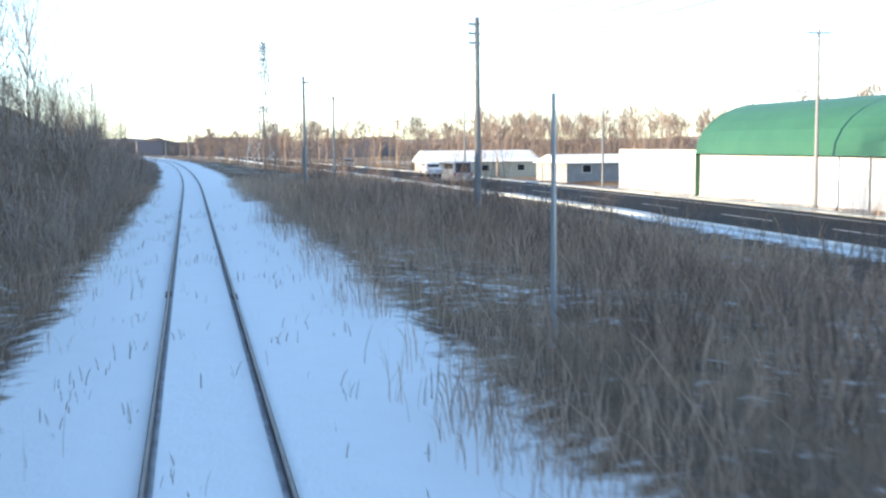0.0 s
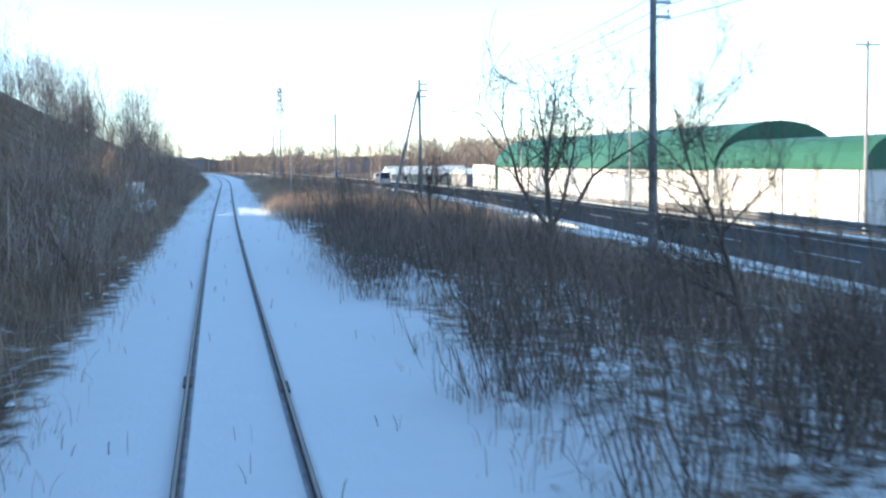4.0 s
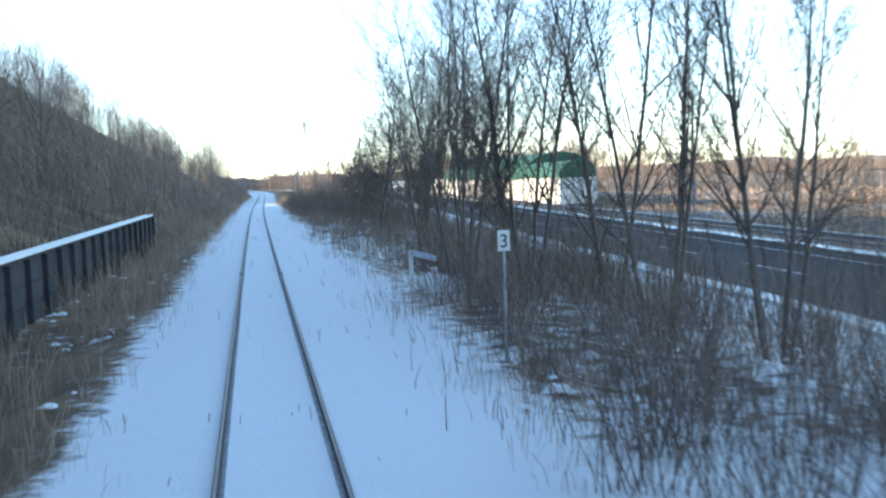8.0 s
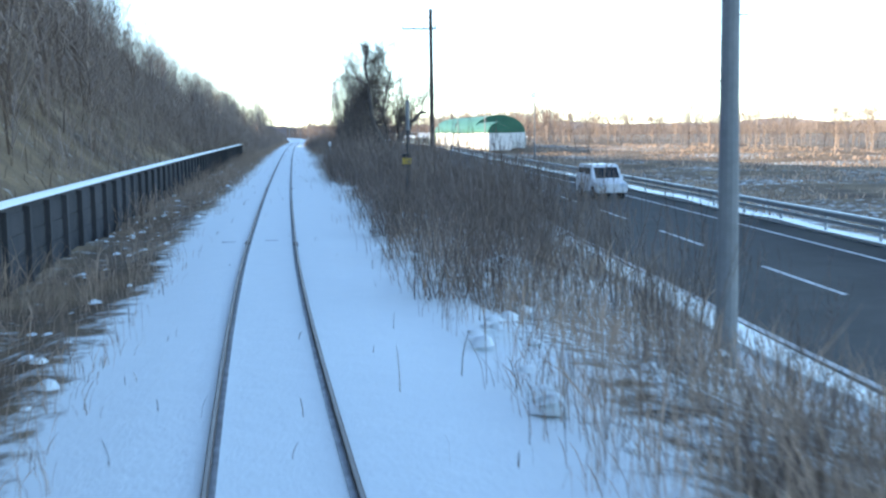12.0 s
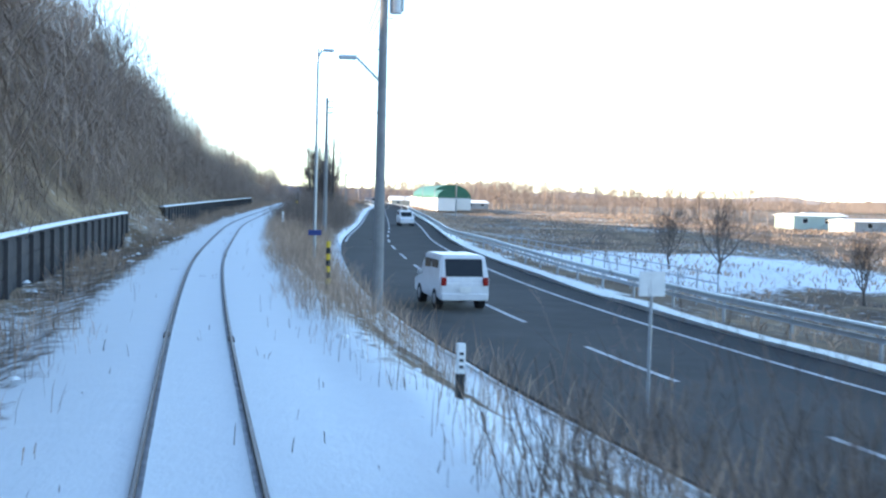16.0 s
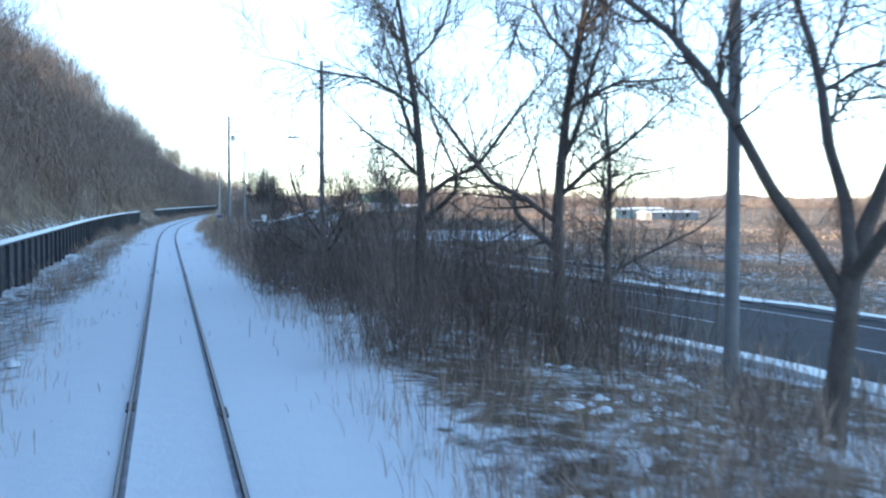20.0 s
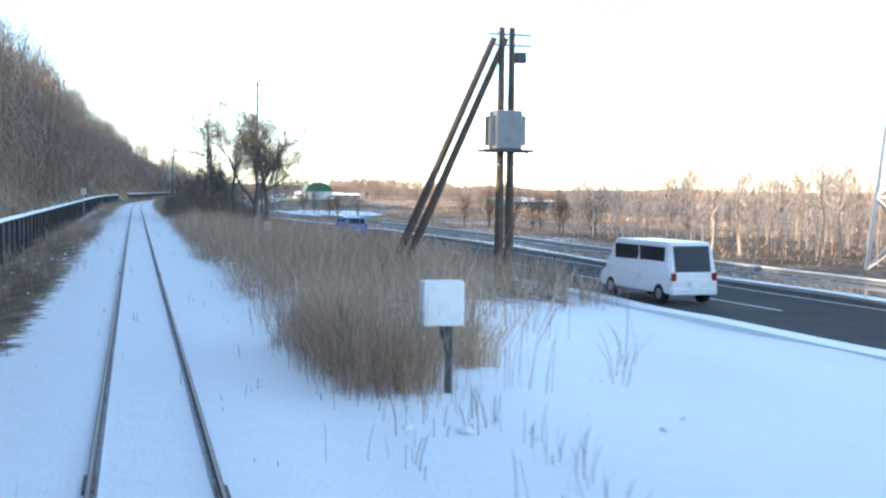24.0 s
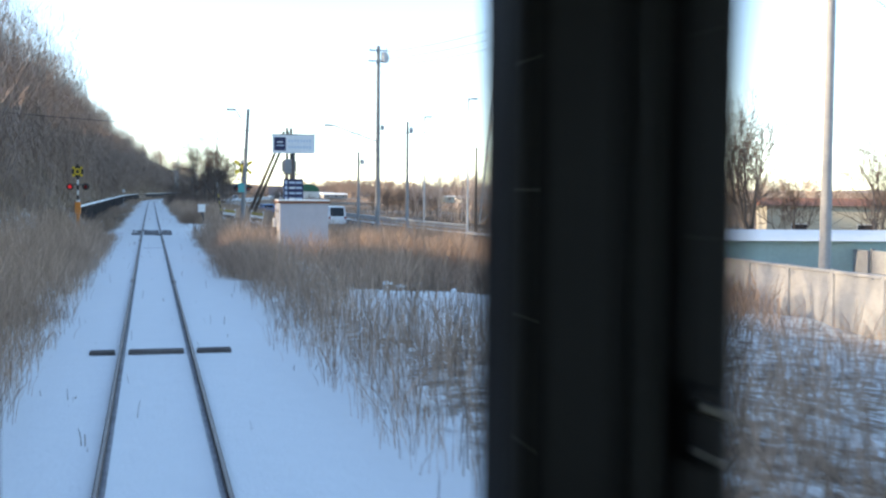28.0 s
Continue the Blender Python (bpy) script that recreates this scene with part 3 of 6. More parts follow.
def forked_data(seed, trunk, limbs, reach, radius, spec, spread=0.75):
    """A short thick trunk that forks into a few long crooked limbs."""
    rng = np.random.default_rng(seed)
    segs = []
    p = np.array((0.0, 0.0, -0.3))
    way = np.array((rng.normal(0, 0.05), rng.normal(0, 0.05), 1.0))
    for i in range(5):
        way = way + rng.normal(0, 0.05, 3)
        way /= np.linalg.norm(way)
        q = p + way * (trunk + 0.3) / 5
        segs.append((*p, *q, radius * (1.35 if i == 0 else 1.0 - 0.06 * i), radius * (1.0 - 0.06 * (i + 1)), 0))
        p = q
    a0 = rng.uniform(0, 6.28)
    for k in range(limbs):
        a = a0 + k * 2 * math.pi / limbs + rng.normal(0, 0.3)
        t = spread * rng.uniform(0.55, 1.15) if k else 0.15
        out = (math.cos(a) * math.sin(t), math.sin(a) * math.sin(t), math.cos(t))
        o = p - way * rng.uniform(0, 0.25) * trunk
        grow(rng, segs, o, out, reach * rng.uniform(0.8, 1.15), radius * (0.5 if k else 0.62), 1, spec, (0.0, 0.3, 0.0, 0.0, 0.0))
    return np.array(segs)


SLENDER = dict(pieces=(10, 5, 3, 2), kids=(2.0, 1.7, 1.3), spread=(0.6, 0.55, 0.55), ratio=(0.34, 0.5, 0.6), bend=(0.035, 0.08, 0.12, 0.15), lift=(0.025, 0.09, 0.08, 0.05))
AIRY = dict(pieces=(8, 6, 4, 3), kids=(2.0, 1.9, 2.3), spread=(0.95, 0.7, 0.7), ratio=(0.62, 0.52, 0.75), bend=(0.09, 0.16, 0.2, 0.22), lift=(0.0, 0.06, 0.03, 0.0))
OAK = dict(pieces=(1, 8, 6, 4, 2), kids=(0, 1.25, 1.9, 2.1), spread=(0.8, 0.8, 0.75, 0.75), ratio=(0.8, 0.55, 0.55, 0.7), bend=(0.05, 0.19, 0.22, 0.22, 0.2), lift=(0.0, 0.03, 0.04, 0.03, 0.03))
SMALL = dict(pieces=(1, 5, 4, 2), kids=(0, 2.2, 3.2), spread=(0.8, 0.8, 0.7), ratio=(0.8, 0.62, 0.6), bend=(0.05, 0.2, 0.22, 0.2), lift=(0.0, 0.03, 0.05, 0.05))


def rounded_data(seed, height, wide, base, limbs, twigs, twig_len, radius, up=0.45):
    """A tree with a rounded crown: trunk, limbs into the crown and a haze of twigs that point out and up."""
    rng = np.random.default_rng(seed)
    segs = []
    mid = np.array((rng.normal(0, 0.2), rng.normal(0, 0.2), base + (height - base) * 0.5))
    half = np.array((wide / 2, wide / 2, (height - base) * 0.52))
    p = np.array((0.0, 0.0, -0.3))
    for i in range(4):
        q = np.array((mid[0] * (i + 1) / 4 + rng.normal(0, 0.12), mid[1] * (i + 1) / 4 + rng.normal(0, 0.12), height * 0.85 * (i + 1) / 4))
        segs.append((*p, *q, radius * (1 - 0.22 * i), radius * (0.78 - 0.22 * i), 0))
        p = q
    joints = []
    for k in range(limbs):
        v = rng.normal(0, 1, 3)
        v[2] = v[2] * 0.9 + 0.1
        v /= np.linalg.norm(v)
        tip = mid + half * v * rng.uniform(0.6, 0.92)
        root = np.array((mid[0] * 0.5, mid[1] * 0.5, max(base * 0.3, tip[2] - rng.uniform(0.9, 2.2) * wide / 4)))
        bow = (root + tip) / 2 + rng.normal(0, 0.1 * wide / 4, 3)
        segs.append((*root, *bow, radius * 0.42, radius * 0.3, 1))
        segs.append((*bow, *tip, radius * 0.3, radius * 0.15, 1))
        joints += [bow, tip, tip, (bow + tip) / 2]
    joints = np.array(joints)
    for k in range(twigs):
        j = joints[rng.integers(len(joints))] + rng.normal(0, 0.07 * wide, 3)
        out = (j - mid) / half
        out = out / (np.linalg.norm(out) + 0.2) + np.array((0, 0, up)) + rng.normal(0, 0.5, 3)
        out /= np.linalg.norm(out)
        segs.append((*j, *(j + out * twig_len * rng.uniform(0.5, 1.3)), radius * 0.1, radius * 0.05, 2))
    return np.array(segs)


def bush_data(seed, height, wide, stems, twigs):
    """A dome of many thin stems from one root area, each with short side twigs."""
    rng = np.random.default_rng(seed)
    segs = []
    for k in range(stems):
        a, r = rng.uniform(0, 6.283), math.sqrt(rng.random())
        root = np.array((math.cos(a) * r * wide * 0.3, math.sin(a) * r * wide * 0.3, -0.05))
        h = height * rng.uniform(0.55, 1.1) * (1.05 - 0.35 * r * r)
        tip = np.array((math.cos(a) * r * wide * 0.5 + rng.normal(0, 0.36), math.sin(a) * r * wide * 0.5 + rng.normal(0, 0.36), h))
        bow = root * 0.55 + tip * 0.45 + np.array((0, 0, 0.1 * h)) + rng.normal(0, 0.13, 3)
        segs.append((*root, *bow, 0.007, 0.005, 0))
        segs.append((*bow, *tip, 0.005, 0.002, 0))
        for j in range(twigs):
            f = rng.uniform(0.0, 0.95)
            o = bow + (tip - bow) * f if rng.random() < 0.7 else root + (bow - root) * rng.uniform(0.3, 1)
            w = (tip - bow) / np.linalg.norm(tip - bow) * 0.7 + rng.normal(0, 1.0, 3)
            segs.append((*o, *(o + w / np.linalg.norm(w) * rng.uniform(0.2, 0.6)), 0.003, 0.002, 1))
    return np.array(segs)


def twiggy(segs, seed, per_metre, length):
    """The same tree with a haze of short crooked twigs along its thinner limbs."""
    rng = np.random.default_rng(seed)
    thin = segs[segs[:, 8] >= 2]
    p, q = thin[:, 0:3], thin[:, 3:6]
    long = np.linalg.norm(q - p, axis=1)
    k = np.repeat(np.arange(len(thin)), rng.poisson(long * per_metre))
    o = p[k] + (q - p)[k] * rng.random((len(k), 1))
    way = (q - p)[k] / (long[k, None] + 1e-9) * 0.55 + rng.normal(0, 0.55, (len(k), 3)) + (0, 0, 0.12)
    way *= (length * rng.uniform(0.4, 1.3, len(k)) / np.linalg.norm(way, axis=1))[:, None]
    mid = o + way * 0.5 + rng.normal(0, 0.06 * length, (len(k), 3))
    r = np.full((len(k), 1), 0.003)
    lv = np.full((len(k), 1), 6.0)
    return np.concatenate([segs, np.concatenate([o, mid, r, r, lv], 1), np.concatenate([mid, o + way, r, r * 0.7, lv], 1)])


def fill(segs, thin):
    """Pieces with a least thickness, so that far twigs do not vanish."""
    segs = segs.copy()
    segs[:, 6:8] = np.maximum(segs[:, 6:8], thin)
    return segs


def make_tree(name, label, category, segs, thin=0.004, group=""):
    """A tree > trunk, crown, at the origin."""
    tree = thing(name, pose(0, 0, 0), label, category, group)
    low = segs[segs[:, 8] <= 1]
    high = segs[segs[:, 8] > 1]
    for nm, part_segs, sides, mat_ in (("trunk", low, 6, M_BARK), ("crown", high, 3, M_TWIG)):
        if len(part_segs):
            fine = part_segs[:, 8] >= max(3, segs[:, 8].max())
            part_segs = fill(part_segs, thin)
            V, Q = tubes(part_segs[~fine], sides)
            V2, Q2 = tubes(part_segs[fine], 2)
            me = fast_mesh(nm, np.concatenate([V, V2]), np.concatenate([Q, Q2 + len(V)]))
            me.materials.append(mat_)
            ob = new(nm, me)
            ob.parent = tree
    return tree


def scatter(name, label, category, variants, places, material, thin=0.01, sides=3):
    """One joined mass of trees or bushes; places: x, y, z, scale, turn, variant."""
    Vs, Qs, Ts, base = [], [], [], 0
    ready = []
    for v in variants:
        v = fill(v, thin)
        tip = v[:, 8] == v[:, 8].max()
        V, Q = tubes(v[~tip], sides)
        V2, Q2 = tubes(v[tip], 2)
        V2 = V2.reshape(-1, 4, 3)[:, :3]
        n = len(V2)
        ready.append((np.concatenate([V, V2.reshape(-1, 3)]), Q, len(V) + np.arange(n * 3).reshape(-1, 3)))
    for x, y, z, sc, turn, k in places:
        V, Q, T = ready[int(k)]
        c, s_ = math.cos(turn) * sc, math.sin(turn) * sc
        W = np.stack([V[:, 0] * c - V[:, 1] * s_ + x, V[:, 0] * s_ + V[:, 1] * c + y, V[:, 2] * sc + z], 1)
        Vs.append(W)
        Qs.append(Q + base)
        Ts.append(T + base)
        base += len(V)
    me = fast_mesh(name, np.concatenate(Vs), np.concatenate(Qs), np.concatenate(Ts))
    me.materials.append(material)
    return tagged(new(name, me), label, category, kind="stuff")


def hillside_woods():
    rng = np.random.default_rng(11)
    kinds = [rounded_data(100 + k, 8.4, rng.uniform(5.0, 7.0), 0.6, 26, 600, 1.0, 0.06, up=0.12) for k in range(7)]
    rows = []
    # the last stretch, from s 440, is out of view and added for its shade
    for s0, s1, per in ((-330, -60, 0.9), (-60, 24, 1.15), (24, 60, 2.0), (60, 180, 2.3), (180, 440, 2.5), (440, 512, 1.7)):
        n = int((s1 - s0) * per)
        s = rng.uniform(s0, s1, n)
        d = -6.3 - 29 * rng.random(n) ** 1.2
        big = np.interp(s, [-330, -110, -85, -34, -14, 60, 150, 200, 420, 445], [0.68, 0.68, 0.98, 0.98, 0.62, 0.64, 0.85, 1.08, 1.08, 0.8])
        # trees thinned where sun has to fall in dapples on track and cabinet
        gap = ((s > 2) & (s < 10) & (rng.random(n) < 0.6)) | ((s > 439.5) & (s < 444) & (rng.random(n) < 0.75))
        for i in range(n):
            if gap[i]:
                continue
            x, y = line_xy(s[i], d[i])
            near = 0.74 + 0.26 * min(1.0, (-6.3 - d[i]) / 4) if 0 < s[i] < 150 else 1.0
            rows.append((float(x), float(y), float(ground_z(s[i], d[i])), near * big[i] * rng.uniform(0.7, 1.3), rng.uniform(0, 6.28), rng.integers(7)))
    scatter("hillside_woods", "dense leafless woodland climbing the hillside above the track", "woods", kinds, rows, M_WOODS, thin=0.0125, sides=2)
    bush = [bush_data(140 + k, 2.0, 2.1, 24, 6) for k in range(5)]
    rows = []
    for i in range(700):
        s = rng.uniform(-120, 440)
        d = -3.2 - 4.0 * rng.random() if s < 81 else -5.6 - 7 * rng.random() ** 1.3
        x, y = line_xy(s, d)
        if (1.5 < s < 11.5 and rng.random() < 0.55) or (s > 440 and rng.random() < 0.5):
            continue
        rows.append((float(x), float(y), float(ground_z(s, d)), rng.uniform(0.55, 1.25), rng.uniform(0, 6.28), rng.integers(5)))
    scatter("hillside_scrub", "tangled leafless scrub along the foot of the hill", "scrub", bush, rows, M_WOODS, thin=0.009, sides=2)


hillside_woods()


def right_scrub():
    """Bramble and willow scrub between the track and the road."""
    rng = np.random.default_rng(23)
    bush = [bush_data(160 + k, 1.6, 1.7, 36, 7) for k in range(5)] + [bush_data(170 + k, 3.1, 2.4, 30, 10) for k in range(3)]
    rows = []
    # s from, to, d from, to, how many per square metre, share of tall ones, sizes
    for s0, s1, d0, d1, per, tall_share, lo, hi in ((-150, -20, 9, 19, 0.12, 0.3, 0.5, 0.9), (-48, 24, 3.4, 12, 0.22, 0.08, 0.55, 0.9), (24, 57, 2.6, 9, 0.6, 0.12, 0.7, 1.05), (56, 77, 2.9, 9, 0.5, 0.6, 0.7, 1.2), (76, 104, 4.6, 10, 0.5, 0.35, 0.6, 1.0), (103, 128, 2.9, 10, 0.6, 0.35, 0.6, 1.05),
                                                    (126, 190, 2.7, 10.2, 0.72, 0.55, 0.72, 1.05), (186, 206, 3.3, 6.5, 0.5, 0.1, 0.5, 0.8), (264, 288, 2.9, 10.5, 0.62, 0.3, 0.75, 1.05), (284, 296, 2.9, 11.0, 0.6, 0.2, 0.7, 1.0), (295, 327, 2.9, 11.5, 0.78, 0.65, 0.75, 1.12), (326, 336, 3.2, 11.5, 0.25, 0.1, 0.5, 0.8),
                                                    (332, 372, 3.4, 13, 0.2, 0.1, 0.5, 0.8), (425, 475, 4.5, 14, 0.10, 0.0, 0.5, 0.75)):
        for i in range(int((s1 - s0) * (d1 - d0) * per)):
            s, d = rng.uniform(s0, s1), d0 + (d1 - d0) * rng.random()
            if d > road_at(s) - 4.0 or vnoise(s / 5.0, d / 3.0, 61) < 0.22:
                continue
            big = rng.random() < tall_share and d > d0 + 0.9
            x, y = line_xy(s, d)
            rows.append((float(x), float(y), float(ground_z(s, d)), rng.uniform(lo, hi), rng.uniform(0, 6.28), rng.integers(5, 8) if big else rng.integers(5)))
    scatter("trackside_scrub", "dense brown leafless brambles and willow scrub beside the track", "scrub", bush, rows, M_SCRUB, thin=0.0054, sides=2)


right_scrub()


def old_tree_data():
    """A thick trunk that forks low: one tall crooked limb and two broken stubs."""
    rng = np.random.default_rng(321)
    segs = []
    p = np.array((0.0, 0.0, -0.4))
    for q, ra, rb in (((0.02, 0.0, 0.5), 0.48, 0.37), ((-0.05, 0.03, 1.2), 0.37, 0.34), ((-0.1, 0.0, 1.8), 0.34, 0.28)):
        q = np.array(q)
        segs.append((*p, *q, ra, rb, 0))
        p = q
    # one tall crooked leader and a thinner one behind it
    for pts, r in ((((-0.1, 0, 1.7), (-0.55, 0.05, 2.5), (-0.95, 0, 3.4), (-1.1, -0.1, 4.5), (-1.2, 0, 5.6), (-1.35, 0.1, 6.7), (-1.15, 0.1, 7.8)), 0.2), (((-0.1, 0, 1.6), (-0.1, 0.35, 2.8), (-0.35, 0.6, 4.0), (-0.1, 0.75, 5.2), (0.15, 0.8, 6.3)), 0.11)):
        n = len(pts) - 1
        for i in range(n):
            segs.append((*pts[i], *pts[i + 1], r * (1 - 0.75 * i / n), r * (1 - 0.75 * (i + 1) / n), 0))
            if i:
                for k in range(3):
                    a = rng.uniform(0, 6.283)
                    grow(rng, segs, pts[i + k % 2], (math.cos(a) * 0.9, math.sin(a) * 0.9, rng.uniform(0.2, 0.9)), rng.uniform(1.6, 2.7) * (1 - 0.35 * i / n), r * 0.3, 2, OAK, (0.0,) * 5)
    # broken limbs
    for pts, r in ((((0, 0, 1.5), (0.45, 0, 2.1), (0.75, 0.05, 2.7), (1.25, 0.0, 3.4), (1.85, 0.05, 4.0), (2.2, 0.0, 3.95)), 0.20), (((0.6, 0.03, 2.4), (0.5, 0.2, 3.1), (0.75, 0.3, 3.6), (1.1, 0.25, 3.95)), 0.13), (((0.75, 0.05, 2.7), (1.2, -0.1, 2.75), (1.5, -0.12, 2.72)), 0.08)):
        for i in range(len(pts) - 1):
            k = 1 - 0.12 * i
            segs.append((*pts[i], *pts[i + 1], r * k, r * (k - 0.12), 0))
            if i > 0:
                for _ in range(2):
                    grow(rng, segs, pts[i], (rng.normal(0.1, 0.5), rng.normal(0, 0.4), 1.0), rng.uniform(0.9, 2.2), 0.03, 2, OAK, (0.0,) * 5)
    return np.array(segs)


def near_trees():
    birch = [make_tree("bare_tree", "slender leafless tree with fine upright twigs in trackside scrub", "tree", twiggy(tree_data(200 + k, 9.0, SLENDER, cut=(0.2, 0.1, 0.0), stems=(4, 3, 5, 3)[k], lean=0.045, radius=0.05), 390 + k, 1.0, 0.4), 0.004, "trackside trees") for k in range(4)]
    rng = np.random.default_rng(5)
    first = [True] * 4
    spots = [(72.5, 8.6, 0.7, 1), (84.5, 7.6, 0.85, 2), (88.5, 7.0, 0.9, 3), (93, 6.8, 0.9, 0), (98.5, 5.8, 0.95, 1), (104.2, 6.0, 1.05, 3), (107.4, 5.4, 1.1, 0),
             (111.5, 6.2, 1.1, 2), (114.2, 7.4, 1.1, 3), (118, 7.0, 1.0, 1), (122, 7.4, 0.95, 0), (60, 8.2, 0.62, 3), (438, 25.2, 0.72, 1)]
    for s, d, sc, k in spots:
        m = at(s, d, float(ground_z(s, d)), rng.uniform(0, 360)) @ Matrix.Scale(sc, 4)
        if first[k]:
            first[k] = False
            birch[k].matrix_world = m
        else:
            c = copy_thing(birch[k], m)
            c.scale = (sc, sc, sc)
    # single spreading trees in the snow beside the scrub
    airy = make_tree("bare_tree", "leafless tree with one slim trunk and a wide airy crown", "tree", twiggy(tree_data(347, 7.6, AIRY, cut=(0.22, 0.1, 0.0, 0.0), lean=0.03, radius=0.11), 348, 1.6, 0.45), 0.0046, "trackside trees")
    airy.matrix_world = at(77.8, 6.4, float(ground_z(77.8, 6.4)), 40)
    for s, d, sc in ((63.5, 6.6, 0.72), (67.5, 8.6, 0.8), (97.5, 9.3, 1.0), (52.0, 8.0, 0.55)):
        c = copy_thing(airy, at(s, d, float(ground_z(s, d)), 47 * s % 360))
        c.scale = (sc, sc, sc)
    # the old oak with broken limbs
    oak = make_tree("old_tree", "old gnarled leafless tree with a thick trunk and broken limbs", "tree", twiggy(old_tree_data(), 379, 2.2, 0.5), 0.005)
    oak.matrix_world = at(140.3, 6.3, float(ground_z(140.3, 6.3)))
    # willows by the bend
    shapes = (tree_data(341, 7.0, AIRY, cut=(0.28, 0.1, 0.0, 0.0), lean=0.03, radius=0.13), forked_data(352, 1.5, 4, 4.4, 0.13, OAK, 0.8), forked_data(363, 3.0, 5, 4.4, 0.19, OAK, 1.05))
    wil = [make_tree("bare_tree", ("tall leafless tree with a straight trunk and spreading limbs", "leafless tree with a thick forked trunk and crooked limbs in scrub", "large leafless tree with a thick trunk and wide crooked limbs")[k], "tree", twiggy(shapes[k], 380 + k, (2.2, 0.8, 0.9)[k], 0.5), 0.005, "trees by the bend") for k in range(3)]
    first = [True] * 3
    for s, d, sc, k, turn in ((315.5, 6.4, 1.35, 0, 22), (323.3, 7.4, 1.25, 0, 200), (331.3, 8.3, 1.65, 1, 30), (340.4, 8.3, 1.0, 2, 330), (319.0, 10.0, 0.9, 0, 120), (300.5, 8.6, 0.8, 0, 45), (292.0, 8.8, 0.6, 1, 0)):
        m = at(s, d, float(ground_z(s, d)), turn) @ Matrix.Scale(sc, 4)
        if first[k]:
            first[k] = False
            wil[k].matrix_world = m
        else:
            c = copy_thing(wil[k], m)
            c.scale = (sc, sc, sc)
    low = make_tree("spreading_bush", "low wide leafless bush with many crooked spreading limbs", "bush", twiggy(forked_data(371, 0.9, 9, 2.3, 0.06, SMALL, 1.15), 372, 3.0, 0.35), 0.0042)
    low.matrix_world = at(311.5, 4.4, float(ground_z(311.5, 4.4)), 70) @ Matrix.Scale(1.45, 4)
    # small trees in the first stretch and on the far roadside
    small = make_tree("small_tree", "small crooked leafless tree by the roadside grass", "tree", twiggy(forked_data(377, 0.7, 5, 2.2, 0.075, SMALL, 0.75), 378, 1.8, 0.32), 0.0045, "roadside trees")
    small.matrix_world = at(18.5, 9.0, -0.8) @ Matrix.Scale(1.25, 4)
    for s, d, sc in ((38.0, 8.8, 1.75), (236, 30, 1.2), (231, 34, 1.0), (421, 41, 1.8), (417, 37, 2.0), (431.0, 32.0, 2.7), (436.0, 36.5, 2.3), (226, 30.0, 1.1), (208, 27.0, 1.2), (212, 28.5, 1.5), (274, 41, 1.3), (279, 43, 1.5), (283, 41.5, 1.3), (287, 43.5, 1.45), (290, 41.5, 1.25),
                     (293, 44.5, 1.5), (296, 42.5, 1.35), (299, 45.0, 1.5), (303, 43.0, 1.3), (307, 45.5, 1.5), (311, 43.5, 1.35)):
        c = copy_thing(small, at(s, d, float(ground_z(s, d)), rng.uniform(0, 360)))
        c.scale = (sc, sc, sc)


near_trees()


def far_woods():
    """Leafless woods over the field and along the skyline."""
    rng = np.random.default_rng(31)
    kinds = [rounded_data(400 + k, 8.5, 3.4, 2.2, 12, 210, 1.05, 0.09, up=0.8) for k in range(4)]
    for nm, label, mat_, zones in (("far_birch_woods", "pale leafless birch woods beyond the road", M_BIRCH, ((310, 312, 392, 39, 66, 0.62, 0.86), (90, 402, 470, 60, 88, 0.55, 0.8))),
                                   ("far_woods", "brown leafless woods along the far fields", M_WOODS, ((260, -330, -120, 34, 110, 0.8, 1.35), (150, -270, -95, 6, 19, 0.5, 0.8), (150, -260, -70, 56, 80, 0.85, 1.35), (200, -150, 60, 72, 120, 0.65, 1.05), (100, 60, 200, 95, 140, 0.5, 0.8)))):
        rows = []
        for n, s0, s1, d0, d1, lo, hi in zones:
            for i in range(n):
                s, d = rng.uniform(s0, s1), rng.uniform(d0, d1)
                x, y = line_xy(s, d)
                rows.append((float(x), float(y), float(ground_z(s, d)) - 0.1, rng.uniform(lo, hi), rng.uniform(0, 6.28), rng.integers(4)))
        scatter(nm, label, "woods", kinds, rows, mat_, thin=0.028, sides=2)
    # skyline: low wooded ridges far off, the outer one with air haze in its colour
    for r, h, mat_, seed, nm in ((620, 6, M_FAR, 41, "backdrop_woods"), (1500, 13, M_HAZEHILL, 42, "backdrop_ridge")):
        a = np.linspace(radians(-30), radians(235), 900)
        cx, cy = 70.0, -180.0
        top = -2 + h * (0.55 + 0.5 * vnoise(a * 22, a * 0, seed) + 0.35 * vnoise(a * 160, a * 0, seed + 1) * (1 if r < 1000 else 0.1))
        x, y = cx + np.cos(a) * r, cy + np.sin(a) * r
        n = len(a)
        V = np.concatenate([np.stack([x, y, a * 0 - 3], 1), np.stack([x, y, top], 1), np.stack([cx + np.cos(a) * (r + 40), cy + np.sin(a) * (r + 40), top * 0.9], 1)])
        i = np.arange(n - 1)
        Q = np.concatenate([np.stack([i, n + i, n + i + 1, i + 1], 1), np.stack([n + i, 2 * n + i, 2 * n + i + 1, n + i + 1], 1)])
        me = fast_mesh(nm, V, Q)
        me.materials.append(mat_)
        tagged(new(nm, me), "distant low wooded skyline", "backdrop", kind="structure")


far_woods()


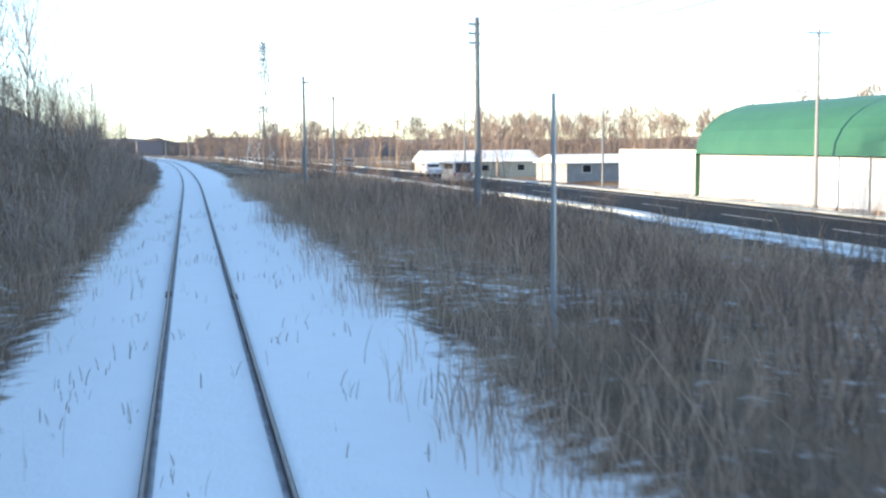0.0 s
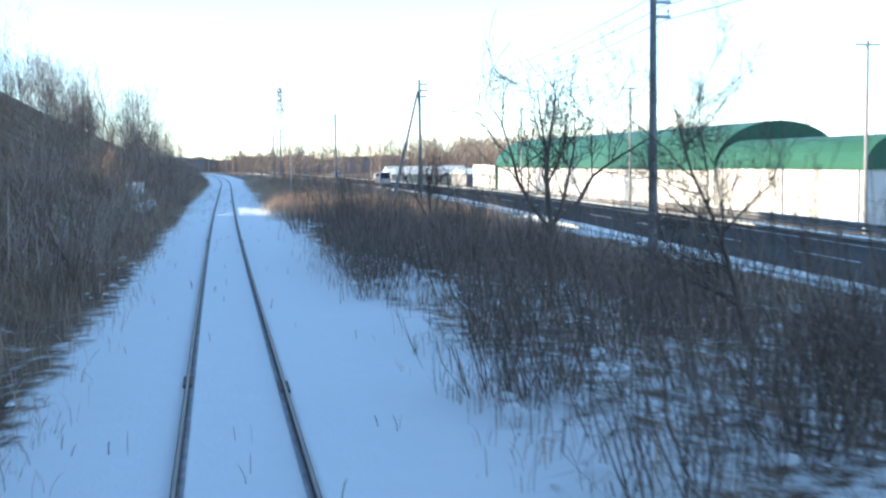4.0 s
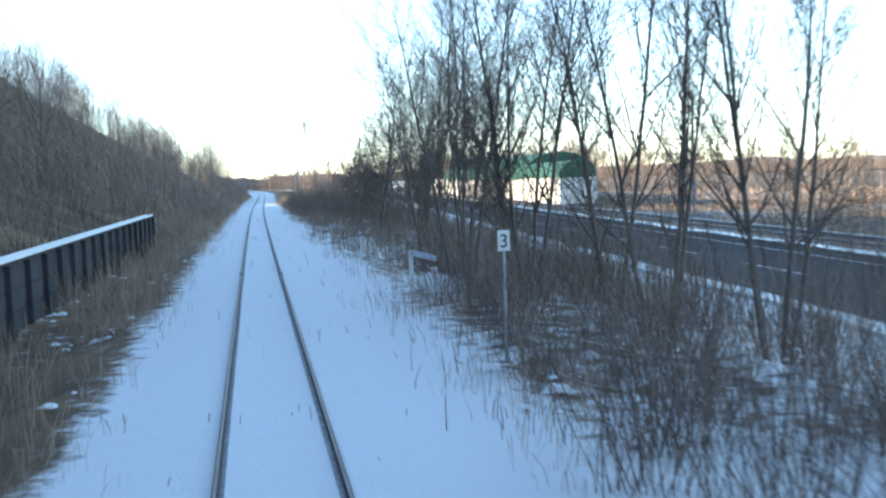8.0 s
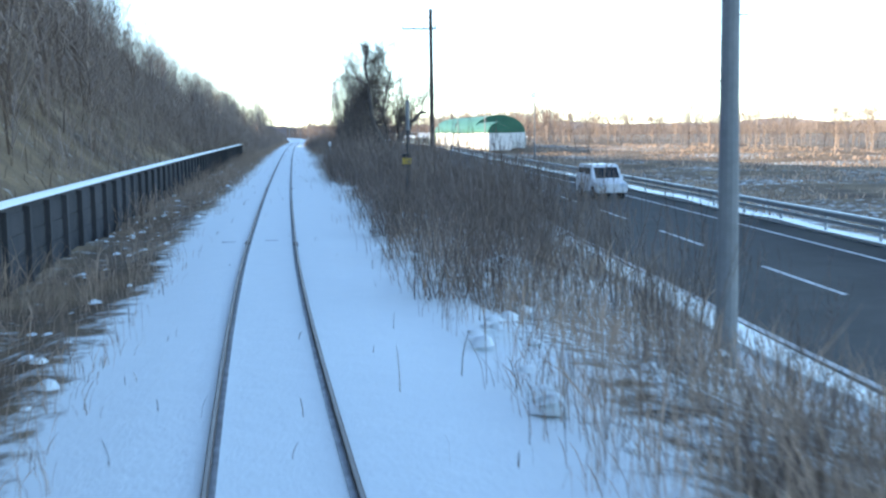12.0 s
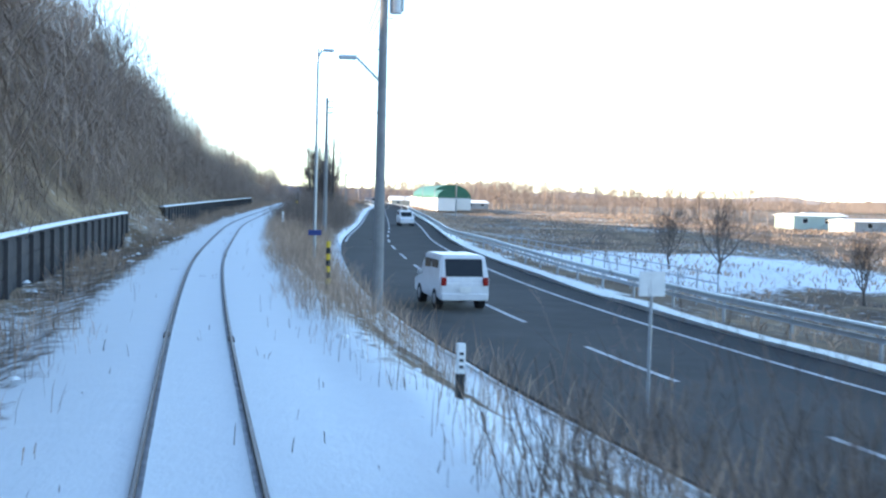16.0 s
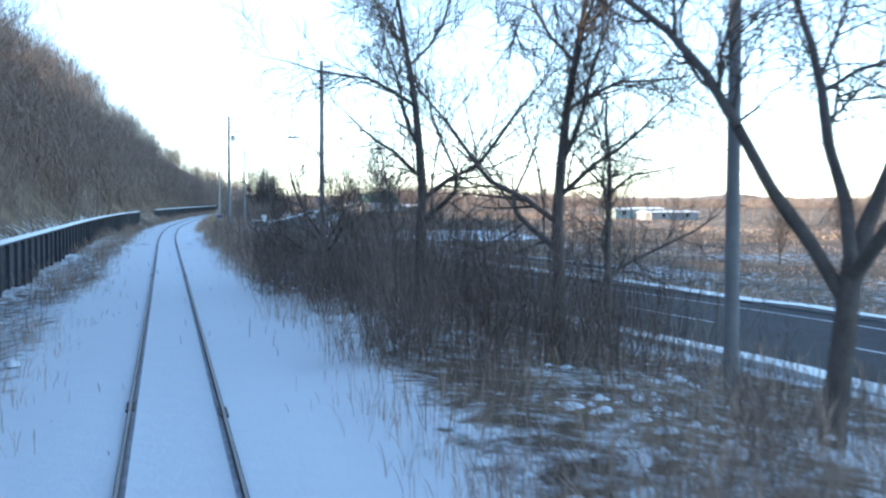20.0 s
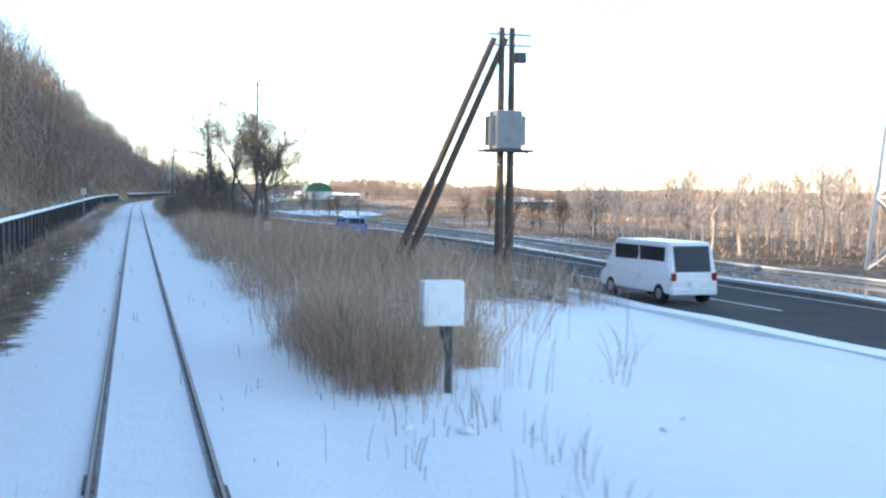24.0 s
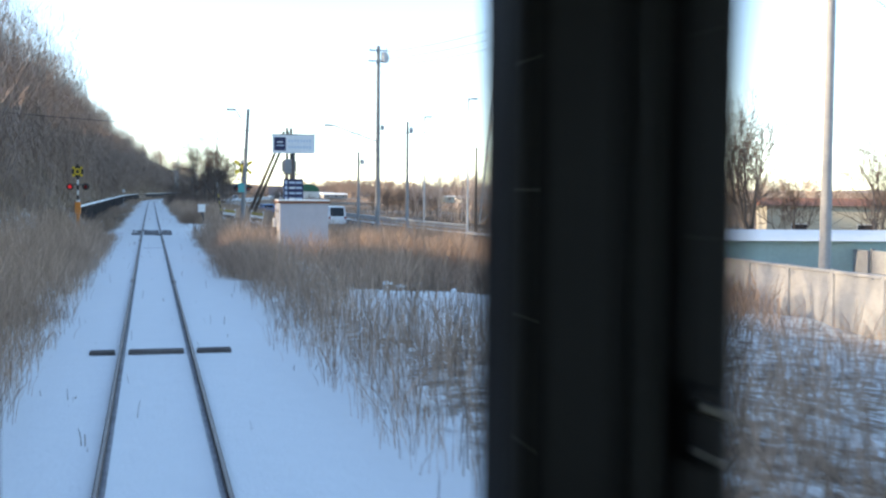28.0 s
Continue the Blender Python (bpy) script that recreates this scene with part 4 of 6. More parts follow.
# ---- dry grass and weeds ----
def blades(name, label, s, d, height, width, lean, material, seed, plume=0.0, toward=None, heads=0.0):
    """Thin bent stems at s, d; each one a ribbon in three pieces that droops towards its tip. toward: the way each leans; heads: the share that carry a feathery seed head."""
    rng = np.random.default_rng(seed)
    n = len(s)
    x, y = line_xy(s, d)
    z = ground_z(s, d) - 0.03
    a = rng.uniform(0, 2 * math.pi, n)
    b = rng.uniform(0, 2 * math.pi, n) if toward is None else toward
    w = width * rng.uniform(0.6, 1.4, n)
    l = lean * rng.uniform(0.2, 1.6, n) * height
    ux, uy = np.cos(a) * w, np.sin(a) * w
    lx, ly = np.cos(b) * l, np.sin(b) * l
    head = np.where(rng.random(n) < heads, rng.uniform(1.7, 2.9, n), 0.8 + plume)
    droop = height * (1 - 0.35 * np.clip(l / np.maximum(height, 0.01), 0, 1) ** 2)
    P = np.empty((n, 7, 3))
    P[:, 0] = np.stack([x - ux, y - uy, z], 1)
    P[:, 1] = np.stack([x + ux, y + uy, z], 1)
    for k, f, g, wide in ((2, 0.14, 0.42, 0.75 + plume), (4, 0.52, 0.76, head)):
        P[:, k] = np.stack([x + lx * f + ux * wide, y + ly * f + uy * wide, z + droop * g], 1)
        P[:, k + 1] = np.stack([x + lx * f - ux * wide, y + ly * f - uy * wide, z + droop * g], 1)
    P[:, 6] = np.stack([x + lx, y + ly, z + droop], 1)
    i = np.arange(n) * 7
    me = fast_mesh(name, P.reshape(-1, 3), np.concatenate([np.stack([i, i + 1, i + 2, i + 3], 1), np.stack([i + 3, i + 2, i + 4, i + 5], 1)]), np.stack([i + 5, i + 4, i + 6], 1))
    me.materials.append(material)
    return tagged(new(name, me), label, "grass", kind="stuff")


def grass_density(s, d):
    """0 to 1: how thick the standing dead growth is."""
    rc = road_at(s)
    patch = vnoise(s / 6.0, d / 2.2, 21) * 0.6 + vnoise(s / 1.7, d / 1.0, 22) * 0.4
    right = step(1.6 + 0.6 * vnoise(s / 3, s * 0, 23), 2.6, d) * (1 - step(rc - 4.4, rc - 3.7, d))
    left = step(-1.45, -2.3, d) * (1 - step(-4.7, -4.9, d))
    clear = step(399.5, 402, s) * (1 - step(422.5, 425, s))
    clear = np.maximum(clear, step(379, 386, s) * (1 - step(402, 405, s)) * step(7.0, 8.5, d))
    clear = np.maximum(clear, 0.96 * step(389, 394, s) * (1 - step(402, 405, s)) * step(3.0, 3.7, d))
    clear = np.maximum(clear, step(399, 401, s) * (1 - step(402, 405, s)))
    clear = np.maximum(clear, clearing(s, d))
    clear = np.where((((s - 398.8) / 2.7) ** 2 + ((d - 2.95) / 1.05) ** 2 < 1) | (((s - 397.5) / 1.2) ** 2 + ((d - 4.9) / 0.5) ** 2 < 1), 0, clear)
    clear = np.where(((s - 412.0) / 0.9) ** 2 + ((d - 5.3) / 1.5) ** 2 < 1, 0, clear)
    k = np.where(d > 0, right * (1 - clear), left * (1 - step(411, 413, s) * (1 - step(426, 428, s))))
    thick = np.where(d > 0, np.interp(s, [-120, 16, 26, 56, 75, 80, 102, 108, 180, 200, 246, 252, 266, 273, 285, 300, 324, 330, 334, 338, 344, 420, 426, 448, 456, 466, 490], [1, 1, 0.4, 0.4, 0.5, 0.22, 0.22, 0.45, 0.45, 1.6, 1.6, 0.8, 0.7, 1.05, 0.95, 0.85, 0.5, 0.4, 1.0, 1.7, 1.9, 1.5, 1.7, 1.9, 1.7, 0.95, 0.8]), np.interp(s, [-100, 60, 70, 205, 225, 330, 350, 405, 425, 490], [0.95, 0.95, 0.8, 0.8, 0.55, 0.55, 0.75, 0.75, 2.3, 2.6]))
    firm = step(2.4, 3.6, np.abs(d)) * np.where(d > 0, 1, 0)
    return k * thick * (firm * (0.6 + 0.4 * patch) + (1 - firm) * step(0.36, 0.62, patch + 0.12 * thick))


def tall(s, d):
    h = np.where(d > 0, np.interp(s, [-120, 18, 28, 60, 130, 180, 200, 250, 262, 285, 300, 328, 335, 341, 360, 420, 430, 462, 490], [1.25, 1.2, 0.75, 0.75, 0.85, 1.0, 1.25, 1.2, 1.4, 1.55, 1.35, 0.8, 0.95, 1.5, 1.6, 1.5, 1.55, 1.3, 0.95]), np.interp(s, [-100, 60, 70, 200, 405, 430, 490], [0.9, 0.9, 1.05, 1.0, 0.8, 1.6, 1.75]))
    h = np.where((s > 409) & (s < 415) & (d > 0), 0.4, h)
    return h * (0.4 + 0.6 * step(1.7, 3.1, np.abs(d)))


def build_grass():
    rng = np.random.default_rng(77)
    # thick reeds and dry grass, in tussocks
    n = 130000
    s = rng.uniform(-75, 500, n)
    d = np.where(rng.random(n) < 0.22, -1.5 - 3.3 * rng.random(n), 1.75 + 12.5 * rng.random(n) ** 1.5)
    # thicker stands beyond the crossing, and two tussocks before it
    for many, s0, s1, d0, d1 in ((9000, 426, 462, 5.5, 15.5), (8000, 426, 492, -4.8, -1.7), (2600, 426, 458, 1.7, 3.6), (1200, 462, 486, 2.4, 6.5), (1300, 395.8, 401.4, 1.9, 4.1), (260, 396.2, 398.8, 4.4, 5.4)):
        s = np.concatenate([s, rng.uniform(s0, s1, many)])
        d = np.concatenate([d, rng.uniform(d0, d1, many)])
    keep = rng.random(len(s)) < grass_density(s, d) * 0.72
    s, d = s[keep], d[keep]
    many = rng.integers(2, 7, len(s))
    size = rng.uniform(0.55, 1.15, len(s)) * (0.75 + 0.5 * vnoise(s / 2.4, d / 1.1, 25))
    bow = rng.uniform(0, 2 * math.pi, len(s))
    cs, cd, size, bow = (np.repeat(k, many) for k in (s, d, size, bow))
    os_, od = rng.normal(0, 0.13, len(cs)), rng.normal(0, 0.11, len(cs))
    s, d = cs + os_, cd + od
    turn = np.radians(np.interp(s, HS, HD))
    out = np.arctan2(-os_, od) + turn
    toward = np.where(rng.random(len(s)) < 0.65, out + rng.normal(0, 0.5, len(s)), bow)
    h = tall(s, d) * size * rng.uniform(0.5, 1.1, len(s))
    blades("dry_grass", "thick stand of dry brown reeds and grass along the track", s, d, h, 0.0021 + 0.00034 * np.clip(np.abs(d), 0, 12), 0.40, M_GRASS, 1, 0.25, toward, 0.16)
    # thin dark weed stalks standing in the snow, out to the rails
    n = 42000
    s = rng.uniform(-60, 495, n)
    d = rng.choice([-1, 1], n) * (1.2 + 2.8 * rng.random(n) ** 0.6)
    keep = rng.random(n) < (0.05 + 0.95 * step(1.7, 2.7, np.abs(d))) * step(0.35, 0.75, vnoise(s / 2.2, d / 0.8, 31))
    clear = (s > 411) & (s < 425)
    s, d = s[keep & ~clear], d[keep & ~clear]
    blades("weed_stalks", "thin dark dead weed stalks poking out of the snow", s, d, rng.uniform(0.12, 0.6, len(s)), np.full(len(s), 0.005), 0.25, M_WEED, 2)
    n = 4200
    s = np.where(rng.random(n) < 0.62, rng.uniform(78, 104, n), rng.uniform(462, 484, n))
    d = 2.5 + 2.6 * rng.random(n) + np.where(s > 400, 1.5 * rng.random(n), 0)
    keep = vnoise(s / 1.1, d / 0.7, 37) > 0.5
    s, d = s[keep], d[keep]
    blades("tall_stalks", "tall thin dark weed stalks standing in deep snow", s, d, rng.uniform(0.4, 1.15, len(s)), np.full(len(s), 0.006), 0.12, M_WEED, 6)
    n = 9000
    s = np.where(rng.random(n) < 0.4, rng.uniform(-45, 12, n), rng.uniform(-50, 490, n))
    d = rng.uniform(-1.9, 2.0, n)
    keep = (vnoise(s / 0.7, d / 0.35, 33) > 0.72) & (np.abs(np.abs(d) - 0.545) > 0.12)
    s, d = s[keep], d[keep]
    blades("track_weeds", "short dead weeds standing in the snow along the rails", s, d, rng.uniform(0.06, 0.26, len(s)), np.full(len(s), 0.005), 0.3, M_WEED, 3)
    # rough grass of the lower field over the road
    n = 48000
    s = rng.uniform(-60, 500, n)
    d = road_at(s) + 6 + 70 * rng.random(n) ** 1.3
    keep = vnoise(s / 8, d / 4, 35) > 0.42
    s, d = s[keep], d[keep]
    blades("field_grass", "rough tawny grass of the low field across the road", s, d, rng.uniform(0.2, 0.5, len(s)), 0.02 + 0.0007 * (d - 15), 0.6, M_GRASS, 4, 0.3)
    n = 18000
    s = rng.uniform(-60, 440, n)
    d = -5.2 - 14 * rng.random(n) ** 1.5
    blades("bank_grass", "dead undergrowth on the shaded hillside", s, d, rng.uniform(0.2, 0.8, n), np.full(n, 0.012), 0.35, M_WEED, 5, 0.2)


build_grass()


def snow_tufts():
    """Small cushions of snow caught low in the brambles and on fallen stems."""
    rng = np.random.default_rng(83)
    n = 11000
    s = rng.uniform(18, 480, n)
    d = np.where(rng.random(n) < 0.2, -2.2 - 2.6 * rng.random(n), 2.4 + 6.5 * rng.random(n) ** 1.3)
    zone = np.interp(s, [18, 30, 60, 190, 205, 262, 275, 335, 345, 372, 380, 405, 428, 440, 480], [0.2, 0.7, 0.8, 0.8, 0.2, 0.3, 0.6, 0.9, 0.5, 0.3, 0.2, 0.1, 0.2, 0.5, 0.6])
    keep = (rng.random(n) < zone) & (vnoise(s / 1.8, d / 0.9, 71) > 0.5) & (d < road_at(s) - 4.2)
    s, d = s[keep], d[keep]
    n = len(s)
    x, y = line_xy(s, d)
    z = ground_z(s, d) + rng.uniform(0.0, 0.22, n) * np.where(d > 0, 1.0, 0.3)
    r = 0.035 + 0.12 * rng.random(n) ** 2
    flat = rng.uniform(0.3, 0.7, n)
    k = 7
    V = np.empty((n, 2 * k + 1, 3))
    for ring, (rr, zz) in enumerate(((1.0, -0.25), (0.72, 0.55))):
        for j in range(k):
            a = j * 2 * math.pi / k + ring * 0.4
            q = r * rr * rng.uniform(0.65, 1.25, n)
            V[:, ring * k + j] = np.stack([x + np.cos(a) * q, y + np.sin(a) * q, z + zz * r * flat * rng.uniform(0.7, 1.2, n)], 1)
    V[:, 2 * k] = np.stack([x, y, z + r * flat], 1)
    j = np.arange(k)
    quad = np.stack([j, (j + 1) % k, k + (j + 1) % k, k + j], 1)
    tri = np.stack([k + j, k + (j + 1) % k, np.full(k, 2 * k)], 1)
    base = np.arange(n)[:, None, None] * (2 * k + 1)
    me = smooth(fast_mesh("snow_tufts", V.reshape(-1, 3), (base + quad[None]).reshape(-1, 4), (base + tri[None]).reshape(-1, 3)))
    me.materials.append(M_SNOW)
    tagged(new("snow_tufts", me), "small cushions of snow lying on brambles and dead grass", "snow", kind="stuff")


snow_tufts()


# ---- poles, wires, towers ----
def pole(name, label, s, d, top, r=0.15, material=None, arms=(), insulators=True, boxes=(), lamp=None, steps=True, sign=None, lean=0.0, foot=None, group=""):
    """A utility pole > shaft, crossarm (> insulator), transformer, lamp. arms: height, reach to the left, to the right."""
    z0 = float(ground_z(s, d)) if foot is None else foot
    p = thing(name, at(s, d, z0), label, "utility pole", group)
    h = top - z0
    part("shaft", rod(fresh(), (0, 0, -0.4), (lean, 0, h), r, r * 0.62, 12), material or M_POLE, p)
    for z, l, rr in arms:
        z -= z0
        o = lean * z / h
        a = part("crossarm", box(fresh(), o - l, o + rr, -0.045, 0.045, z - 0.045, z + 0.045, 0.008), M_GALV, p)
        if insulators:
            n = max(2, int((l + rr) / 0.55) + 1)
            for i in range(n):
                x = o - l + 0.06 + (l + rr - 0.12) * i / (n - 1)
                if abs(x - o) < r:
                    continue
                bm = rod(fresh(), (x, 0, z + 0.045), (x, 0, z + 0.12), 0.02, 0.02, 6)
                rod(bm, (x, 0, z + 0.12), (x, 0, z + 0.2), 0.045, 0.03, 8)
                part("insulator", bm, M_WHITE, a)
    for z, side, *small in boxes:
        k_ = small[0] if small else 1.0
        z -= z0
        x = side * (r + 0.22)
        x = side * (r + 0.22 * k_)
        bm = rod(fresh(), (x, 0, z - 0.32 * k_), (x, 0, z + 0.32 * k_), 0.22 * k_, 0.22 * k_, 12)
        for k in range(-2, 3):
            box(bm, x + side * 0.2 * k_, x + side * 0.27 * k_, (k * 0.06 - 0.012) * k_, (k * 0.06 + 0.012) * k_, z - 0.24 * k_, z + 0.2 * k_)
        rod(bm, (x - 0.08 * k_, 0, z + 0.32 * k_), (x - 0.08 * k_, 0, z + 0.44 * k_), 0.03 * k_, 0.02 * k_, 6)
        rod(bm, (x + 0.08 * k_, 0, z + 0.32 * k_), (x + 0.08 * k_, 0, z + 0.44 * k_), 0.03 * k_, 0.02 * k_, 6)
        part("transformer", bm, M_GALV, p, "grey pole-mounted transformer can")
    if lamp:
        z, reach, side = lamp
        z -= z0
        bm = rod(fresh(), (0, 0, z - min(0.9, 0.3 + 0.55 * reach)), (side * reach, 0, z), 0.042, 0.034, 6)
        arm = part("lamp_arm", bm, M_GALV, p)
        bm = box(fresh(), min(side * reach, side * (reach + 0.5)), max(side * reach, side * (reach + 0.5)), -0.1, 0.1, z - 0.07, z + 0.05, 0.03)
        part("lamp_head", bm, M_GALV, arm)
    if steps:
        for i in range(int((h - 2.2) / 0.9)):
            z = 2.2 + i * 0.9
            o = lean * z / h
            sd = 1 if i % 2 else -1
            part("step_peg", rod(fresh(), (o, 0, z), (o + sd * (r + 0.1), 0, z), 0.009, 0.009, 5), M_DARKSTEEL, p)
    if sign:
        z, w, hh, mat_ = sign
        z -= z0
        part("sign_plate", box(fresh(), -w / 2, w / 2, -r - 0.05, -r - 0.02, z - hh / 2, z + hh / 2, 0.005), mat_, p)
    return p


def wires(name, label, ends, sag=0.5, r=0.011):
    """A span of cables; ends: pairs of places."""
    w = thing(name, pose(0, 0, 0), label, "cable", "overhead lines")
    for a, b in ends:
        n = 14
        t = np.linspace(0, 1, n + 1)
        a, b = np.array(a), np.array(b)
        pts = a + (b - a) * t[:, None]
        pts[:, 2] -= 4 * sag * t * (1 - t)
        way = b - a
        side = np.cross(way, (0, 0, 1.0))
        side /= np.linalg.norm(side)
        up = np.array((0, 0, 1.0))
        V = np.concatenate([pts + side * r, pts + up * r, pts - side * r, pts - up * r])
        i = np.arange(n)
        Q = np.concatenate([np.stack([k * (n + 1) + i, k * (n + 1) + i + 1, ((k + 1) % 4) * (n + 1) + i + 1, ((k + 1) % 4) * (n + 1) + i], 1) for k in range(4)])
        me = fast_mesh("cable", V, Q)
        me.materials.append(M_WIRE)
        ob = new("cable", me)
        ob.parent = w
    return w


def poles():
    g = "roadside utility poles"
    three = ((7.55, 0.1, 0.55), (7.15, 0.1, 0.55), (6.75, 0.1, 0.5))
    pole("utility_pole", "tall grey concrete utility pole with three insulator brackets", -5.3, 12.7, 7.85, 0.15, arms=three, group=g)
    st = thing("pole_brace", at(-5.3, 12.7, -0.8), "slanting brace pole propping a utility pole", "utility pole")
    part("shaft", rod(fresh(), (-2.3, -1.5, -0.3), (-0.1, 0, 7.9), 0.12, 0.08, 10), M_POLE, st)
    pole("utility_pole", "slim grey utility pole with stacked insulator brackets", -42, 10.6, 7.25, 0.14, arms=((7.0, 0.35, 0.1), (6.65, 0.35, 0.1), (6.3, 0.35, 0.1)), group=g)
    pole("utility_pole", "pale slim utility pole beside the brush", -66, 6.4, 6.45, 0.12, arms=((6.1, 0.1, 0.35),), group=g)
    pole("utility_pole", "thin pale pole in the reeds by the road", -14.9, 4.75, 3.2, 0.05, M_GALV, steps=False)
    for s, d, top in ((-95, 12, 6.6), (-128, 9, 7.0), (-120, 30, 6.5), (-150, 16, 6.8), (-185, 22, 7.5), (-200, 4, 8.0), (-230, 2, 8.5), (-105, 40, 6.8)):
        pole("utility_pole", "far utility pole with a short crossarm", s, d, top, 0.13, arms=((top - 0.3, 0.6, 0.6),), steps=False, group="far utility poles")
    pole("utility_pole", "grey utility pole with stacked brackets among bare trees", 38.7, 11.7, 7.45, 0.14, arms=((7.2, 0.1, 0.5), (6.8, 0.1, 0.5), (6.4, 0.1, 0.5)), group=g)
    pole("utility_pole", "white-banded utility pole with a grey box beside the warehouse", 55, 33, 8.3, 0.14, arms=((7.9, 0.5, 0.5), (7.2, 0.4, 0.4)), boxes=((6.9, -1),))
    for s in (-55, -20, 15):
        pole("utility_pole", "slim pale utility pole with one crossarm beside a warehouse", s, 32.6, 8.4, 0.12, M_CONC, arms=((8.2, 0.7, 0.7),), steps=False, group="warehouse poles")
    pole("utility_pole", "tall bare grey concrete pole standing in scrub", 191.4, 6.4, 9.4, 0.16, arms=((9.1, 0.05, 0.5), (8.7, 0.05, 0.5), (8.3, 0.05, 0.5)), group=g)
    pole("utility_pole", "brown utility pole with a long bracket toward the track", 147.5, 7.9, 8.7, 0.14, M_WOODPOLE, arms=((7.7, 1.5, 0.3),), group=g)
    pole("street_lamp", "slim steel street lamp with a small blue sign", 228.4, 4.1, 8.35, 0.075, M_GALV, steps=False, lamp=(8.3, 0.15, 1), sign=(0.84, 0.55, 0.22, M_BLUE))
    pole("utility_pole", "tall grey concrete utility pole carrying a transformer and slanting lamp arm", 243.0, 4.9, 9.85, 0.17,
         arms=((9.55, 0.05, 0.5), (9.2, 0.05, 0.5), (8.85, 0.05, 0.5), (8.5, 0.0, 1.25)), boxes=((7.9, 1, 0.8),), lamp=(6.35, 0.75, -1), group=g)
    pole("utility_pole", "grey utility pole with stacked brackets and a slanting lamp arm", 286.6, 7.7, 9.6, 0.16, arms=((9.3, 0.05, 0.5), (8.95, 0.05, 0.5), (8.6, 0.05, 0.5)), lamp=(5.7, 1.2, -1), group=g)
    pole("utility_pole", "dark utility pole with a square bracket frame rising among bare trees", 327.6, 8.85, 10.7, 0.13, arms=((10.4, 0.1, 1.1), (9.5, 0.1, 1.1)), group=g)
    pole("utility_pole", "short grey pole with a camera box", 420.5, 12.0, 4.8, 0.11, boxes=((4.2, 1, 0.5),), steps=False)
    pole("utility_pole", "grey concrete utility pole with a box near the top", 420, 15.1, 6.7, 0.12, boxes=((6.2, 1, 0.5),), steps=True)
    pole("utility_pole", "tall grey utility pole with crossarms, transformer and a slanting lamp arm", 423.4, 12.6, 10.75, 0.16, arms=((10.5, 0.55, 0.55), (9.9, 0.6, 0.3)), boxes=((10.1, 1, 0.9), (6.1, 1, 0.45)), lamp=(6.2, 2.6, -1), group=g)
    pole("street_lamp", "tall slim street lamp beside the far road edge", 418.3, 19.4, 8.4, 0.07, M_GALV, steps=False, lamp=(8.35, 0.1, 1))
    pole("street_lamp", "tall slim street lamp with a bent head", 404, 20, 8.2, 0.07, M_GALV, steps=False, lamp=(8.1, 0.1, 1), foot=-0.95)
    pole("utility_pole", "dark wooden pole with a lamp across the road", 396, 26.4, 6.2, 0.12, M_WOODPOLE, lamp=(4.6, 0.8, 1), steps=False)
    pole("utility_pole", "tall white pole with cable anchors by the roadside", 461.5, 16.9, 10.5, 0.16, M_CONC, steps=False)
    pole("utility_pole", "brown utility pole near the low house", 446, 37, 7.4, 0.12, M_WOODPOLE, arms=((7.1, 0.4, 0.4),), steps=False)
    # lamp pole at the crossing, leaning a little
    p = pole("street_lamp", "leaning grey pole with a floodlight over the level crossing", 424.0, 4.8, 6.95, 0.14, steps=False, lamp=(6.9, 0.3, -1), lean=0.4, sign=(2.6, 0.34, 0.5, M_TEAL))
    # spans
    tops = [(-66, 6.4, 6.1), (-42, 10.6, 7.0), (-5.3, 12.9, 7.5), (38.7, 12.0, 7.1), (147.5, 7.9, 8.5), (191.4, 6.6, 9.0), (243.0, 5.2, 9.4), (286.6, 8.0, 9.2), (327.6, 9.6, 10.3), (374.4, 14.2, 9.0), (423, 13.2, 10.5), (461.5, 17.0, 10.2)]
    for a, b in zip(tops[:-1], tops[1:]):
        wires("overhead_wires", "three dark power cables sagging between poles", [(spot(a[0], a[1], a[2] - k * 0.4), spot(b[0], b[1], b[2] - k * 0.4)) for k in range(3)], 0.7 if b[0] - a[0] < 70 else 1.3)
    wires("overhead_wire", "cable strung across the railway to the hillside", [(spot(420.1, 18.9, 6.2), spot(424.0, 5.1, 5.75)), (spot(424.0, 5.1, 5.75), spot(424.5, -20, 7.4))], 0.15, 0.018)
    wires("overhead_wire", "thin telephone cable from pole to pole", [(spot(461.5, 17, 8.4), spot(446, 37, 7.0)), (spot(446, 37, 7.0), spot(396, 26.4, 6.0))], 0.5)


poles()


